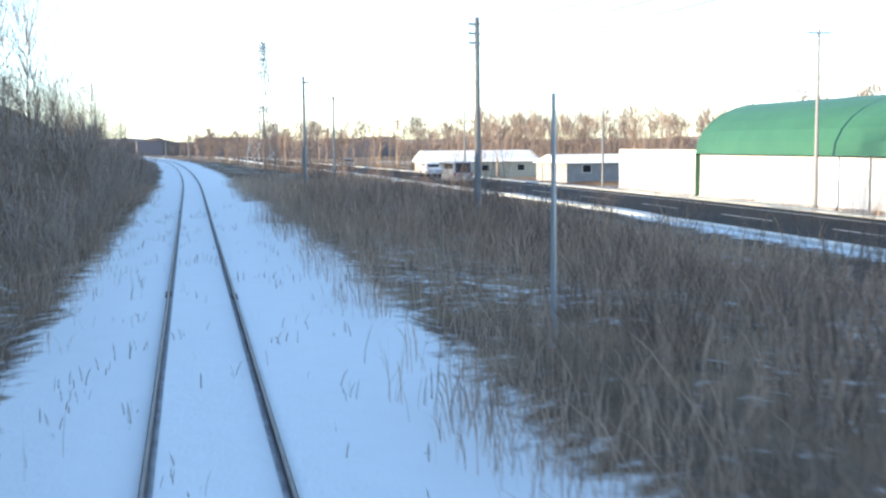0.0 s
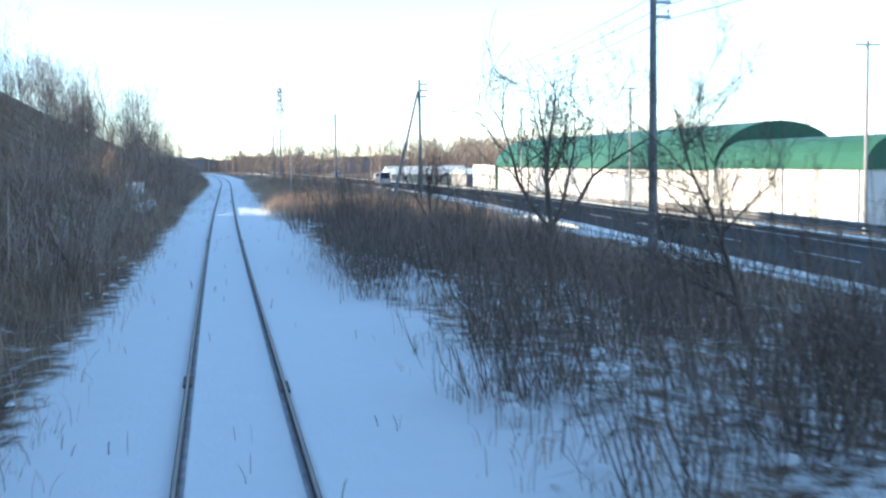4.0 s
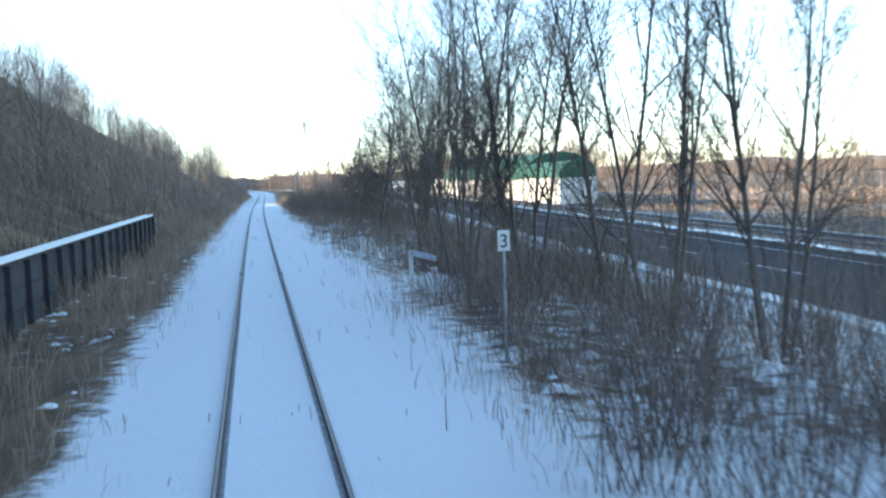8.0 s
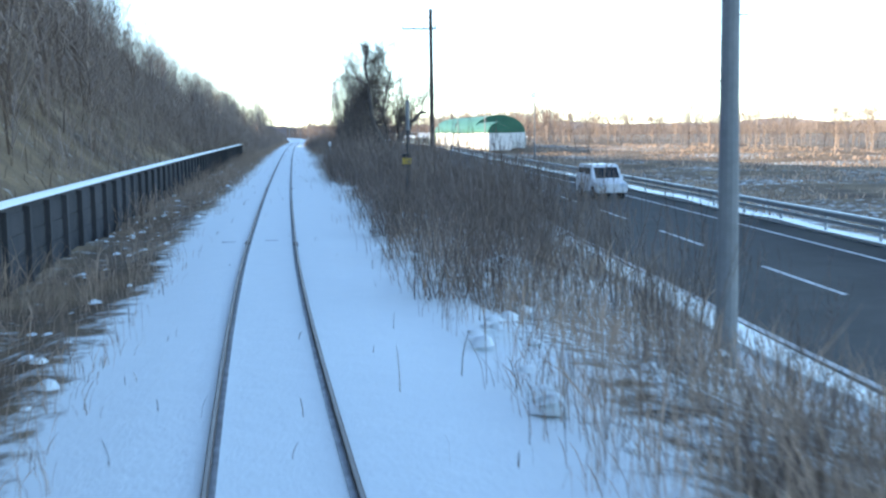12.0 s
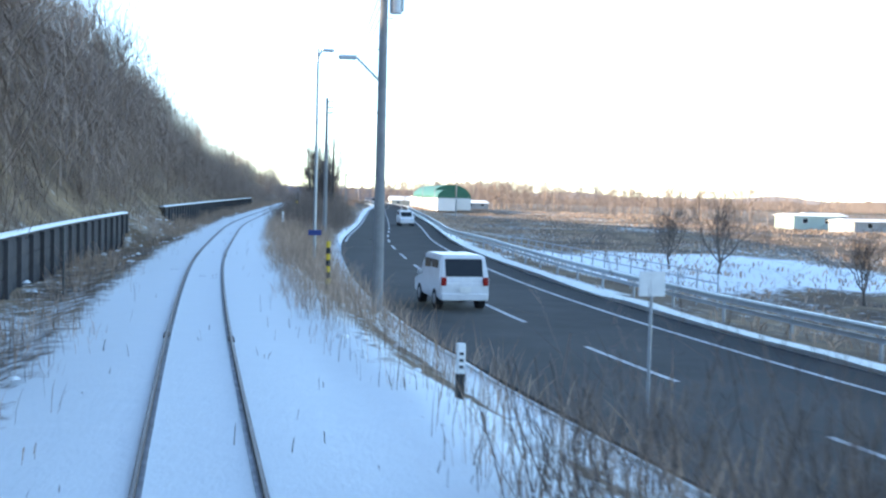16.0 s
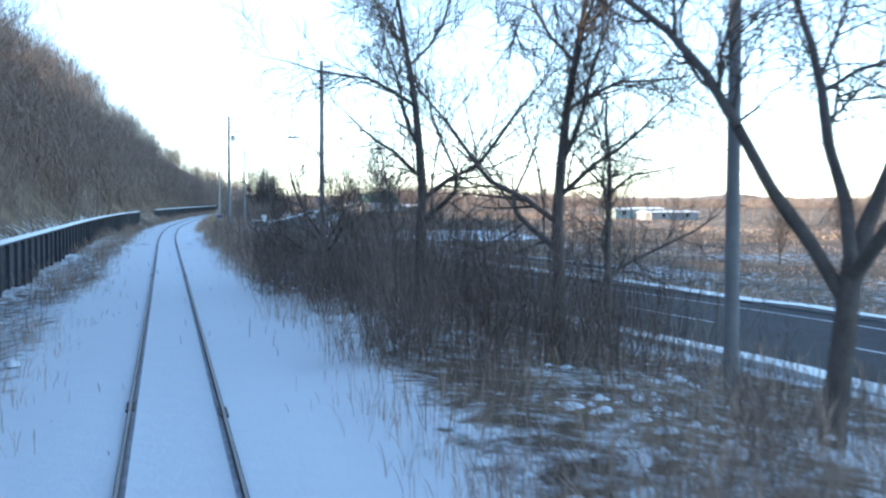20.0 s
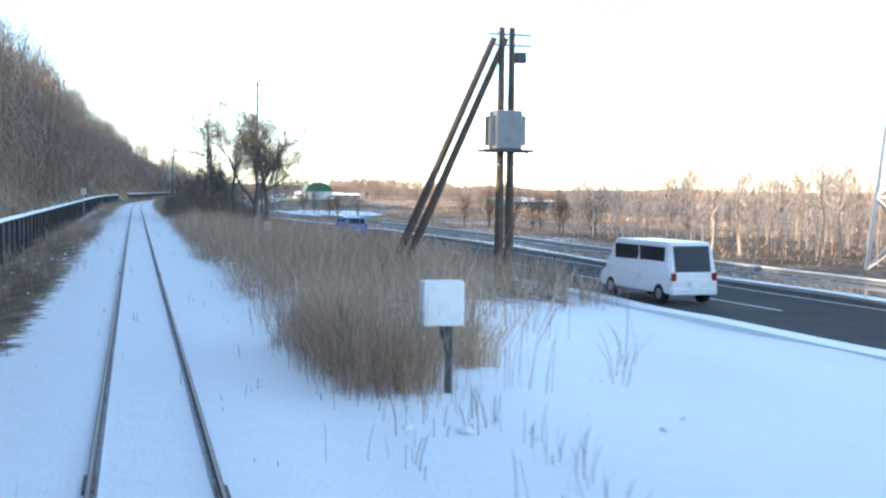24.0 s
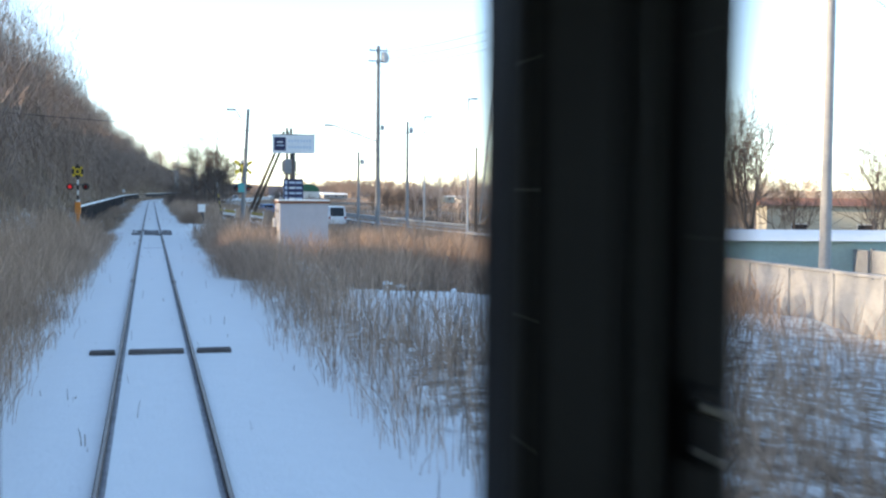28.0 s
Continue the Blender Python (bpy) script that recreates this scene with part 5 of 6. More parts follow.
def transformer_structure():
    t = thing("transformer_poles", at(374.4, 13.3, float(ground_z(374.4, 13.3))), "pair of dark poles carrying a platform transformer with two slanting braces", "utility pole")
    for x in (-0.2, 0.2):
        part("shaft", rod(fresh(), (x, 0, -0.4), (x, 0, 9.6), 0.19, 0.11, 12), M_WOODPOLE, t)
    for x in (-0.35, 0.1):
        part("brace", rod(fresh(), (x - 4.0, 1.0, -0.1), (x - 0.15, 0, 9.2), 0.17, 0.12, 12), M_WOODPOLE, t)
    pl = part("platform", box(fresh(), -0.95, 0.95, -0.55, 0.55, 4.95, 5.05), M_DARKSTEEL, t)
    for k in (-0.45, 0.45):
        part("platform_strut", bar(fresh(), (k * 1.8, -0.3, 4.95), (k * 0.5, -0.1, 4.4), 0.05, 0.05), M_GALV, pl)
    tank = part("transformer_tank", box(fresh(), -0.52, 0.52, -0.45, 0.45, 5.05, 6.5, 0.05), M_TANK, t)
    for i in range(6):
        for x in (0.52, -0.68):
            part("cooling_fin", box(fresh(), x, x + 0.16, -0.37 + i * 0.15, -0.32 + i * 0.15, 5.2, 6.3), M_TANK, tank)
    for z in (9.3, 8.9):
        part("crossarm", box(fresh(), -0.7, 0.95, -0.05, 0.05, z, z + 0.09), M_GALV, t)
    part("switch_box", box(fresh(), 0.35, 0.75, -0.15, 0.15, 8.3, 8.7, 0.03), M_DARKSTEEL, t)


transformer_structure()


def lattice_tower(name, label, s, d, height, base, top, bays, foot=-1.2, arms=(0.72, 0.82, 0.92), reach=3.5, bar_w=0.12):
    """A steel pylon > four legs, braces bay by bay, crossarms."""
    t = thing(name, at(s, d, foot, 20), label, "pylon")

    def corner(i, f):
        w = (base + (top - base) * min(f * 1.15, 1.0)) / 2
        return Vector(((-w, -w), (w, -w), (w, w), (-w, w))[i][:2] + (f * height,))
    for i in range(4):
        part("leg", bar(fresh(), corner(i, 0), corner(i, 0.8696), bar_w, bar_w), M_GALV, t)
        part("top_post", bar(fresh(), corner(i, 0.8696), corner(i, 1.0), bar_w, bar_w), M_GALV, t)
    fs = [1 - (1 - k / bays) ** 1.25 for k in range(bays + 1)]
    for k in range(bays):
        for i in range(4):
            j = (i + 1) % 4
            part("brace", bar(fresh(), corner(i, fs[k]), corner(j, fs[k + 1]), bar_w * 0.5, bar_w * 0.5), M_GALV, t)
            part("brace", bar(fresh(), corner(j, fs[k]), corner(i, fs[k + 1]), bar_w * 0.5, bar_w * 0.5), M_GALV, t)
            part("girt", bar(fresh(), corner(i, fs[k + 1]), corner(j, fs[k + 1]), bar_w * 0.5, bar_w * 0.5), M_GALV, t)
    for f in arms:
        for sd in (-1, 1):
            bm = fresh()
            for y in (-0.3, 0.3):
                bar(bm, (0, y, f * height), (sd * reach, 0, f * height + 0.2), bar_w * 0.6, bar_w * 0.6)
                bar(bm, (0, y, f * height + 1.0), (sd * reach, 0, f * height + 0.2), bar_w * 0.5, bar_w * 0.5)
            part("crossarm", bm, M_GALV, t)
    return t


lattice_tower("pylon", "tall grey steel lattice pylon standing beyond the road", 367, 39.1, 33, 5.4, 1.4, 11, bar_w=0.2)
lattice_tower("pylon", "far steel lattice pylon on the skyline beside the line", -188.7, 15.5, 20.4, 4.6, 0.7, 8, foot=-1.0, reach=1.6, bar_w=0.16)


# ---- roadside fence and rails ----
def guardrail(s0, s1, off, name, label):
    g = thing(name, pose(0, 0, 0), label, "guardrail", kind="structure")
    q = np.arange(s0, s1 + 0.1, 4.0)
    x = road_at(q) + off + 1.35 * step(180, 205, q) * (1 - step(268, 290, q))
    zz = np.interp(q, [-700, 700], [-0.95, -0.95])
    for z0, z1 in ((-0.42, -0.28), (-0.62, -0.5)):
        strip("beam", M_GALV, q, x - 0.02, x + 0.02, np.full(len(q), z1), g, lift=0.001, skirt=z1 - z0)
    snow = strip("snow_cap", M_SNOW, q, x - 0.08, x + 0.08, np.full(len(q), -0.27), g, lift=0.05, skirt=0.0)
    first = part("post", rod(fresh(), (0, 0, -0.3), (0, 0, 0.72), 0.05, 0.05, 8), M_GALV, g)
    for i, (a, b) in enumerate(zip(q, x)):
        m = at(a, float(b) + 0.07, -0.95)
        if i == 0:
            first.matrix_local = m
        else:
            share("post", first, g, m)


guardrail(0, 300, 4.95, "guardrail_1", "steel roadside guardrail with snow lying on its beam")
guardrail(318, 400, 5.2, "guardrail_2", "low steel guardrail along the far road edge")


def pipe_railing(s0, s1, d):
    g = thing("pipe_railing", pose(0, 0, 0), "blue-grey pipe railing beside the frozen pond", "railing", kind="structure")
    q = np.arange(s0, s1 + 0.1, 2.0)
    for z in (-0.15, -0.5, -0.85):
        pts = np.array([spot(a, d, z) for a in q])
        V, Q = tubes(np.concatenate([pts[:-1], pts[1:], np.full((len(q) - 1, 2), 0.025), np.zeros((len(q) - 1, 1))], 1), 6)
        me = fast_mesh("rail", V, Q)
        me.materials.append(M_GALV)
        new("rail", me).parent = g
    first = part("post", rod(fresh(), (0, 0, -0.3), (0, 0, 1.1), 0.03, 0.03, 8), M_GALV, g)
    for i, a in enumerate(q):
        m = at(a, d, -1.25)
        if i == 0:
            first.matrix_local = m
        else:
            share("post", first, g, m)


pipe_railing(200, 236, 18.5)


def panel_fence():
    g = thing("panel_fence", pose(0, 0, 0), "pale concrete panel fence along the far roadside", "fence", kind="structure")
    first = part("panel", box(fresh(), -0.06, 0.06, -0.98, 0.98, 0.0, 1.25, 0.02), M_CONC, g)
    post = part("post", box(fresh(), -0.09, 0.09, -0.06, 0.06, 0.0, 1.32), M_POLE, g)
    for i in range(26):
        s = 424 + 2 * i
        d = float(road_at(s)) + 5.2
        for ob, m in ((first, at(s, d, -1.15)), (post, at(s - 1, d, -1.15))):
            if i == 0:
                ob.matrix_local = m
            else:
                share(ob.name.split(".")[0], ob, g, m)


panel_fence()


# ---- buildings ----
def warehouse():
    """White-walled depot with a green barrel roof."""
    w = thing("warehouse", at(-26, 36.0, -1.2), "long white-walled warehouse under a green barrel-vaulted metal roof", "warehouse", kind="")
    L0, L1 = -21, 61
    n = int((L1 - L0) / 2)
    first = part("wall_panel", box(fresh(), -0.05, 0.05, -0.985, 0.985, 0.0, 3.15), M_WHITEWALL, w)
    for i in range(n):
        y = L0 + 1 + i * 2
        if i == 0:
            first.matrix_local = Matrix.Translation((-2.0, y, 0))
        else:
            share("wall_panel", first, w, Matrix.Translation((-2.0, y, 0)))
    part("plinth", box(fresh(), -2.15, -1.93, L0, L1, -0.2, 0.12), M_CONC, w)
    for y0, y1, hh in ((-20, 8.9, 6.3), (8.9, 46, 6.3)):
        bm = fresh()
        half, rise, eaves = 5.0, hh - 2.9, 2.9
        k = 14
        rows = []
        for y in (y0, y1):
            rows.append([bm.verts.new((2.6 - half * math.cos(math.pi * i / k), y, eaves + rise * math.sin(math.pi * i / k))) for i in range(k + 1)])
        for i in range(k):
            bm.faces.new((rows[0][i], rows[1][i], rows[1][i + 1], rows[0][i + 1]))
        part("roof", bm, M_GREENROOF, w, "green barrel-vaulted metal roof")
        for y in (y0, y1):
            bm = fresh()
            vs = [bm.verts.new((2.6 - half * math.cos(math.pi * i / k), y, eaves + rise * math.sin(math.pi * i / k))) for i in range(k + 1)]
            bm.faces.new(vs + [bm.verts.new((2.6 + half, y, 0)), bm.verts.new((2.6 - half, y, 0))])
            part("gable_wall", bm, M_GREENROOF, w)
        part("gable_cladding", box(fresh(), -2.35, 7.55, y0 - 0.06, y0 - 0.01, 0.0, 2.95), M_WHITEWALL, w)
    for y in (-20, 2, 26, 50):
        part("downpipe", rod(fresh(), (-2.12, y, 0), (-2.12, y, 3.1), 0.05, 0.05, 8), M_GALV, w)


warehouse()


def low_hall():
    w = thing("storage_hall", at(4.5, 35.5, -1.2), "low white storage hall with a shallow green metal roof", "warehouse")
    first = part("wall_panel", box(fresh(), -0.05, 0.05, -0.985, 0.985, 0.0, 3.0), M_WHITEWALL, w)
    for i in range(9):
        m = Matrix.Translation((-2.0, -8 + 2 * i, 0))
        if i == 0:
            first.matrix_local = m
        else:
            share("wall_panel", first, w, m)
    for y in (-9, 9.05):
        part("end_wall", box(fresh(), -2.05, 2.0, y - 0.06, y, 0.0, 3.0), M_WHITEWALL, w)
    bm = fresh()
    rows = [[bm.verts.new((-2.2 * math.cos(math.pi * i / 12), y, 3.0 + 1.9 * math.sin(math.pi * i / 12))) for i in range(13)] for y in (-9.2, 9.2)]
    for i in range(12):
        bm.faces.new((rows[0][i], rows[1][i], rows[1][i + 1], rows[0][i + 1]))
    for r in rows:
        bm.faces.new(r)
    part("roof", bm, M_GREENROOF, w, "shallow curved green metal roof")
    for y in (-8.5, 0, 8.5):
        part("downpipe", rod(fresh(), (-2.12, y, 0), (-2.12, y, 3.0), 0.05, 0.05, 8), M_GALV, w)


low_hall()


def house(s, d, wide, deep, high, roof, wall, label, turn=0.0, roofmat=None, windows=3, foot=None):
    h = thing("house", at(s, d, float(ground_z(s, d)) if foot is None else foot, turn), label, "house")
    part("wall", box(fresh(), -wide / 2, wide / 2, -deep / 2, deep / 2, -0.3, high), wall, h)
    bm = fresh()
    a = [bm.verts.new(v) for v in ((-wide / 2 - 0.4, -deep / 2 - 0.4, high), (wide / 2 + 0.4, -deep / 2 - 0.4, high), (wide / 2 + 0.4, deep / 2 + 0.4, high), (-wide / 2 - 0.4, deep / 2 + 0.4, high),
                                   (-wide / 2 - 0.4, 0, high + roof), (wide / 2 + 0.4, 0, high + roof))]
    for f in ((0, 1, 5, 4), (2, 3, 4, 5), (0, 4, 3), (1, 2, 5), (3, 2, 1, 0)):
        bm.faces.new([a[i] for i in f])
    part("roof", bm, roofmat or M_SNOW, h)
    for i in range(windows):
        x = -wide / 2 + wide * (i + 0.5) / windows
        w = part("window", box(fresh(), x - 0.55, x + 0.55, -deep / 2 - 0.04, -deep / 2 + 0.02, high * 0.45, high * 0.45 + 0.9), M_WHITE, h)
        part("pane", box(fresh(), x - 0.48, x + 0.48, -deep / 2 - 0.055, -deep / 2 - 0.04, high * 0.45 + 0.06, high * 0.45 + 0.84), M_GLASS, w)
    return h


house(-150, 40, 15, 9, 2.3, 1.5, M_CREAM, "long cream-walled shed with a snowy roof beyond the road", 0)
house(-118, 46, 14, 8, 1.9, 0.9, M_CONC, "low grey depot building with snow on its roof", 5)
house(-84, 52, 12, 7, 1.9, 0.9, M_CONC, "low outbuilding with a snow-covered roof", 12)
house(416, 49, 13, 8, 3.9, 0.5, M_CREAM, "low cream house with a rust-red roof beyond the road", -25, M_BRICKRED)
house(440, 30.5, 14, 8, 1.5, 0.35, M_TEALWALL, "low pale green shed under a thick snow roof", -12, windows=0)


def panel_wall():
    """A low wall of pale concrete panels between posts, along the near edge of the road."""
    g = thing("panel_wall", pose(0, 0, 0), "low wall of pale concrete panels between posts by the road", "wall")
    slab = post = cope = None
    for i in range(25):
        s = 438.0 + i * 2.0
        m = at(s, 16.2, -1.05)
        if slab is None:
            slab = part("panel", box(fresh(), -0.04, 0.04, -0.93, 0.93, 0.0, 1.62), M_PANEL, g)
            slab.matrix_local = m
            post = part("post", box(fresh(), -0.08, 0.08, -0.07, 0.07, 0.0, 1.72, 0.012), M_PANEL, g)
            post.matrix_local = at(s - 1.0, 16.2, -1.05)
            cope = part("coping", box(fresh(), -0.09, 0.09, -0.93, 0.93, 1.62, 1.70, 0.015), M_PANEL, g)
            cope.matrix_local = m
        else:
            share("panel", slab, g, m)
            share("post", post, g, at(s - 1.0, 16.2, -1.05))
            share("coping", cope, g, m)


M_PANEL = surface("pale_concrete_panel", (0.46, 0.45, 0.43), (0.33, 0.325, 0.31), rough=0.85, scale=1.2, bump=0.15, mix=0.35, objects=0.08)
panel_wall()


house(92, 88, 9, 5, 2.2, 0.4, M_TEALWALL, "low blue-grey shed on the far side of the field", 15, windows=2)
house(103, 94, 12, 6, 1.9, 0.4, M_CONC, "low grey shed with a snowy roof across the field", 15, windows=2)
house(80, 96, 7, 5, 2.4, 0.5, M_CONC, "small grey shed with a snowy roof across the field", 10, windows=1)


def far_town():
    rng = np.random.default_rng(61)
    for i in range(26):
        a = radians(rng.uniform(15, 62)) if i % 2 else radians(rng.uniform(96, 118))
        r = rng.uniform(560, 600)
        x, y = 70 + math.cos(a) * r, -180 + math.sin(a) * r
        w, h = rng.uniform(6, 15), rng.uniform(4, 8)
        t = thing("far_building", pose(x, y, -2, 0, 0, math.degrees(a) + 90), "pale flat-roofed building far off on the plain", "building", "far town")
        # every other building wears the haze-paled ridge colour
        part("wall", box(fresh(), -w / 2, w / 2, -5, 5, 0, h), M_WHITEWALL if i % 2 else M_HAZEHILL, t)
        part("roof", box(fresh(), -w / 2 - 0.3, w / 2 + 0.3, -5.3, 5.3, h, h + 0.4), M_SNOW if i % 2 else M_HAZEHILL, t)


far_town()


# ---- level crossing ----
def crossing():
    rng = np.random.default_rng(91)
    deck = thing("crossing_deck", pose(0, 0, 0), "level crossing deck of weathered grey timber planks dusted with snow", "level crossing", kind="structure")
    first = {}
    for i in range(13):
        s = 416.9 + 0.45 * i
        for key, d, w in (("l", -0.84 + rng.uniform(-0.03, 0.03), 0.46), ("m", 0.0, 0.82), ("r", 0.86 + rng.uniform(-0.03, 0.03), 0.5)):
            m = at(s, d, 0.012 + rng.uniform(-0.004, 0.004)) @ pose(0, 0, 0, rng.uniform(-0.3, 0.3), 0, rng.uniform(-0.3, 0.3))
            if key not in first:
                first[key] = part("plank", box(fresh(), -w / 2, w / 2, -0.221, 0.221, -0.12, 0.0, 0.008), M_DECK, deck)
                first[key].matrix_local = m
            else:
                share("plank", first[key], deck, m)
    bm = box(fresh(), -0.17, 0.17, -0.10, 0.10, -0.05, 0.015, 0.01)
    chock = part("guard_block", bm, M_PLANK, deck)
    chock.matrix_local = at(416.3, -0.35)
    share("guard_block", chock, deck, at(423.1, 0.36))
    # snow left lying in thin drifts on the planks
    for s, d, a, b_ in ((417.5, 0.0, 0.36, 0.05), (417.1, -0.85, 0.2, 0.1), (419.0, -0.95, 0.16, 0.07), (420.6, -0.92, 0.2, 0.1), (418.3, 0.98, 0.12, 0.06)):
        bm = fresh()
        bmesh.ops.create_icosphere(bm, subdivisions=2, radius=1.0)
        for v in bm.verts:
            k = 1 + 0.3 * noise.noise(v.co * 2.3 + Vector((s, d, 0)))
            v.co = Vector((v.co.x * a * k, v.co.y * b_ * k * 1.4, 0.016 * v.co.z))
        part("snow_patch", bm, M_SNOW, deck).matrix_local = at(s, d, 0.014)
    # snow-packed lane over the crossing
    d = np.r_[np.linspace(1.3, 17.0, 30)]
    mid = 418.9 - np.clip(d - 1.3, 0, 8.5) * 0.42 - np.clip(d - 9.8, 0, None) * 0.2
    for dd, cc in ((d, mid), (np.linspace(-1.25, -3.6, 12), np.full(12, 419.6))):
        for rut in (-0.95, 0.85):
            V = []
            n = len(dd)
            fade = np.minimum(1, np.minimum(np.arange(n), np.arange(n)[::-1]) / 2)
            for o, up in ((-0.62, -0.05), (-0.4, 0.02), (0.0, 0.012), (0.4, 0.02), (0.62, -0.05)):
                c = cc + rut + o + 0.12 * (vnoise(dd / 1.3, dd * 0 + rut, 47) - 0.5)
                x, y = line_xy(c, dd)
                V.append(np.stack([x, y, np.maximum(ground_z(c, dd) + up - 0.06 * (1 - fade), -1.0)], 1))
            Q = [np.stack([k * n + np.arange(n - 1), k * n + np.arange(1, n), (k + 1) * n + np.arange(1, n), (k + 1) * n + np.arange(n - 1)], 1) for k in range(4)]
            me = smooth(fast_mesh("wheel_rut", np.concatenate(V), np.concatenate(Q)))
            me.materials.append(M_LANE)
            tagged(new("wheel_rut", me), "wheel rut of grey trodden snow leading over the crossing", "lane", kind="structure")


M_LANE = surface("trodden_snow", (0.50, 0.48, 0.455), (0.76, 0.77, 0.77), rough=0.85, scale=1.6, bump=0.4, bump_scale=9, mix=0.25)
crossing()


def striped_post(parent, r, z0, z1, n, a=None, b=None, name="band", lean=0.0):
    for i in range(n):
        f0, f1 = i / n, (i + 1) / n
        p0 = (lean * f0, 0, z0 + (z1 - z0) * f0)
        p1 = (lean * f1, 0, z0 + (z1 - z0) * f1)
        part(name, rod(fresh(), p0, p1, r, r, 10), (a or M_BLACK) if i % 2 == 0 else (b or M_YELLOW), parent)


def signal(s, d, lit=False, cross=True, turn=0.0, label=""):
    z0 = float(ground_z(s, d))
    g = thing("crossing_signal", at(s, d, z0, turn), label, "crossing signal")
    h = 4.1 - z0
    if cross:
        striped_post(g, 0.055, -0.2, h, 11)
    else:
        striped_post(g, 0.055, 1.7, h - 0.2, 7, M_BLACK, M_WHITE)
        part("sleeve", rod(fresh(), (0, 0, 1.35), (0, 0, 1.72), 0.11, 0.11, 14), M_WHITE, g)
        part("base_post", rod(fresh(), (0, 0, -0.2), (0, 0, 1.36), 0.1, 0.1, 14), M_ORANGE, g)
    if cross:
        for sx in (-1, 1):
            arm = part("crossbuck_arm", bar(fresh(), (-0.66 * sx, -0.08 - 0.03 * (sx > 0), h - 0.62), (0.66 * sx, -0.08 - 0.03 * (sx > 0), h + 0.08), 0.025, 0.19), M_YELLOW, g)
            for e in (-0.28, 0.28):
                part("arm_band", bar(fresh(), (e * sx - 0.045 * sx, -0.10 - 0.04 * (sx > 0), h - 0.27 + 0.53 * e - 0.024), (e * sx + 0.045 * sx, -0.10 - 0.04 * (sx > 0), h - 0.27 + 0.53 * e + 0.024), 0.02, 0.192), M_BLACK, arm)
    else:
        c = h - 0.62
        part("warning_disc", rod(fresh(), (0, -0.07, c), (0, -0.09, c), 0.33, 0.33, 20), M_BLACK, g)
        part("disc_ring", rod(fresh(), (0, -0.092, c), (0, -0.10, c), 0.2, 0.2, 20), M_YELLOW, g)
        part("disc_hub", rod(fresh(), (0, -0.102, c), (0, -0.108, c), 0.1, 0.1, 14), M_BLACK, g)
        for k in range(4):
            a = math.pi / 4 + k * math.pi / 2
            part("disc_tab", rod(fresh(), (0.31 * math.cos(a), -0.092, c + 0.31 * math.sin(a)), (0.31 * math.cos(a), -0.104, c + 0.31 * math.sin(a)), 0.085, 0.085, 12), M_YELLOW, g)
    part("lamp_bar", rod(fresh(), (-0.5, 0, h - 1.38), (0.5, 0, h - 1.38), 0.03, 0.03, 8), M_DARKSTEEL, g)
    for i, x in enumerate((-0.44, 0.44)):
        lamp = part("lamp", rod(fresh(), (x, -0.02, h - 1.5), (x, 0.12, h - 1.5), 0.2, 0.16, 20), M_BLACK, g)
        part("lens", rod(fresh(), (x, -0.03, h - 1.5), (x, -0.05, h - 1.5), 0.11, 0.10, 16), M_REDGLOW if lit and not i else M_RED, lamp)
        bm = fresh()
        for k in range(7):
            a0, a1 = math.pi * k / 7, math.pi * (k + 1) / 7
            bar(bm, (x + 0.125 * math.cos(a0), -0.14, h - 1.5 + 0.125 * math.sin(a0)), (x + 0.125 * math.cos(a1), -0.14, h - 1.5 + 0.125 * math.sin(a1)), 0.22, 0.02)
        part("visor", bm, M_BLACK, lamp)
    if cross:
        part("bell", rod(fresh(), (0, 0, h), (0, 0, h + 0.16), 0.11, 0.07, 14), M_GALV, g)
    return g


signal(419.2, 5.25, turn=38, label="crossing signal with yellow crossbuck and twin dark lamps, striped post")
left = signal(418.0, -4.15, lit=True, cross=False, label="level crossing warning signal with round striped disc and red lamps")
part("relay_box", box(fresh(), -0.16, 0.16, -0.2, 0.1, 0.9, 1.6, 0.02), M_ORANGE, left, "small orange relay box")


def barrier_machine(s, d):
    g = thing("barrier_machine", at(s, d, float(ground_z(s, d))), "black barrier machine on a squat pedestal beside the crossing", "crossing barrier")
    part("pedestal", rod(fresh(), (0, 0, -0.2), (0, 0, 0.55), 0.09, 0.08, 10), M_BLACK, g)
    part("housing", box(fresh(), -0.26, 0.26, -0.2, 0.2, 0.5, 0.98, 0.05), M_BLACK, g)
    part("second_housing", box(fresh(), 0.36, 0.78, -0.2, 0.25, -0.1, 0.95, 0.05), M_BLACK, g)
    part("counterweight", box(fresh(), -0.34, -0.26, -0.12, 0.12, 0.62, 0.86, 0.02), M_DARKSTEEL, g)


barrier_machine(419.0, 4.55)


def hurdle(s, d, turn):
    g = thing("striped_hurdle", at(s, d, float(ground_z(s, d)), turn) @ pose(0, 0, 0, 0, 7, 0), "white hurdle board with black stripes and a yellow top band", "barrier board", "hurdle boards")
    for x in (-0.40, 0.40):
        part("leg", bar(fresh(), (x, 0, -0.1), (x * 0.86, 0.1, 1.42), 0.06, 0.06), M_WHITE, g)
    for i, (z, mat_) in enumerate(((0.58, M_BLACK), (0.74, M_WHITE), (0.90, M_BLACK), (1.06, M_WHITE), (1.24, M_OCHRE))):
        part("slat", box(fresh(), -0.37, 0.37, 0.02 + 0.02 * i / 4, 0.05 + 0.02 * i / 4, z - 0.08, z + 0.08, 0.006), mat_, g)


hurdle(411.8, 4.85, 6)
hurdle(417.2, 6.15, -4)


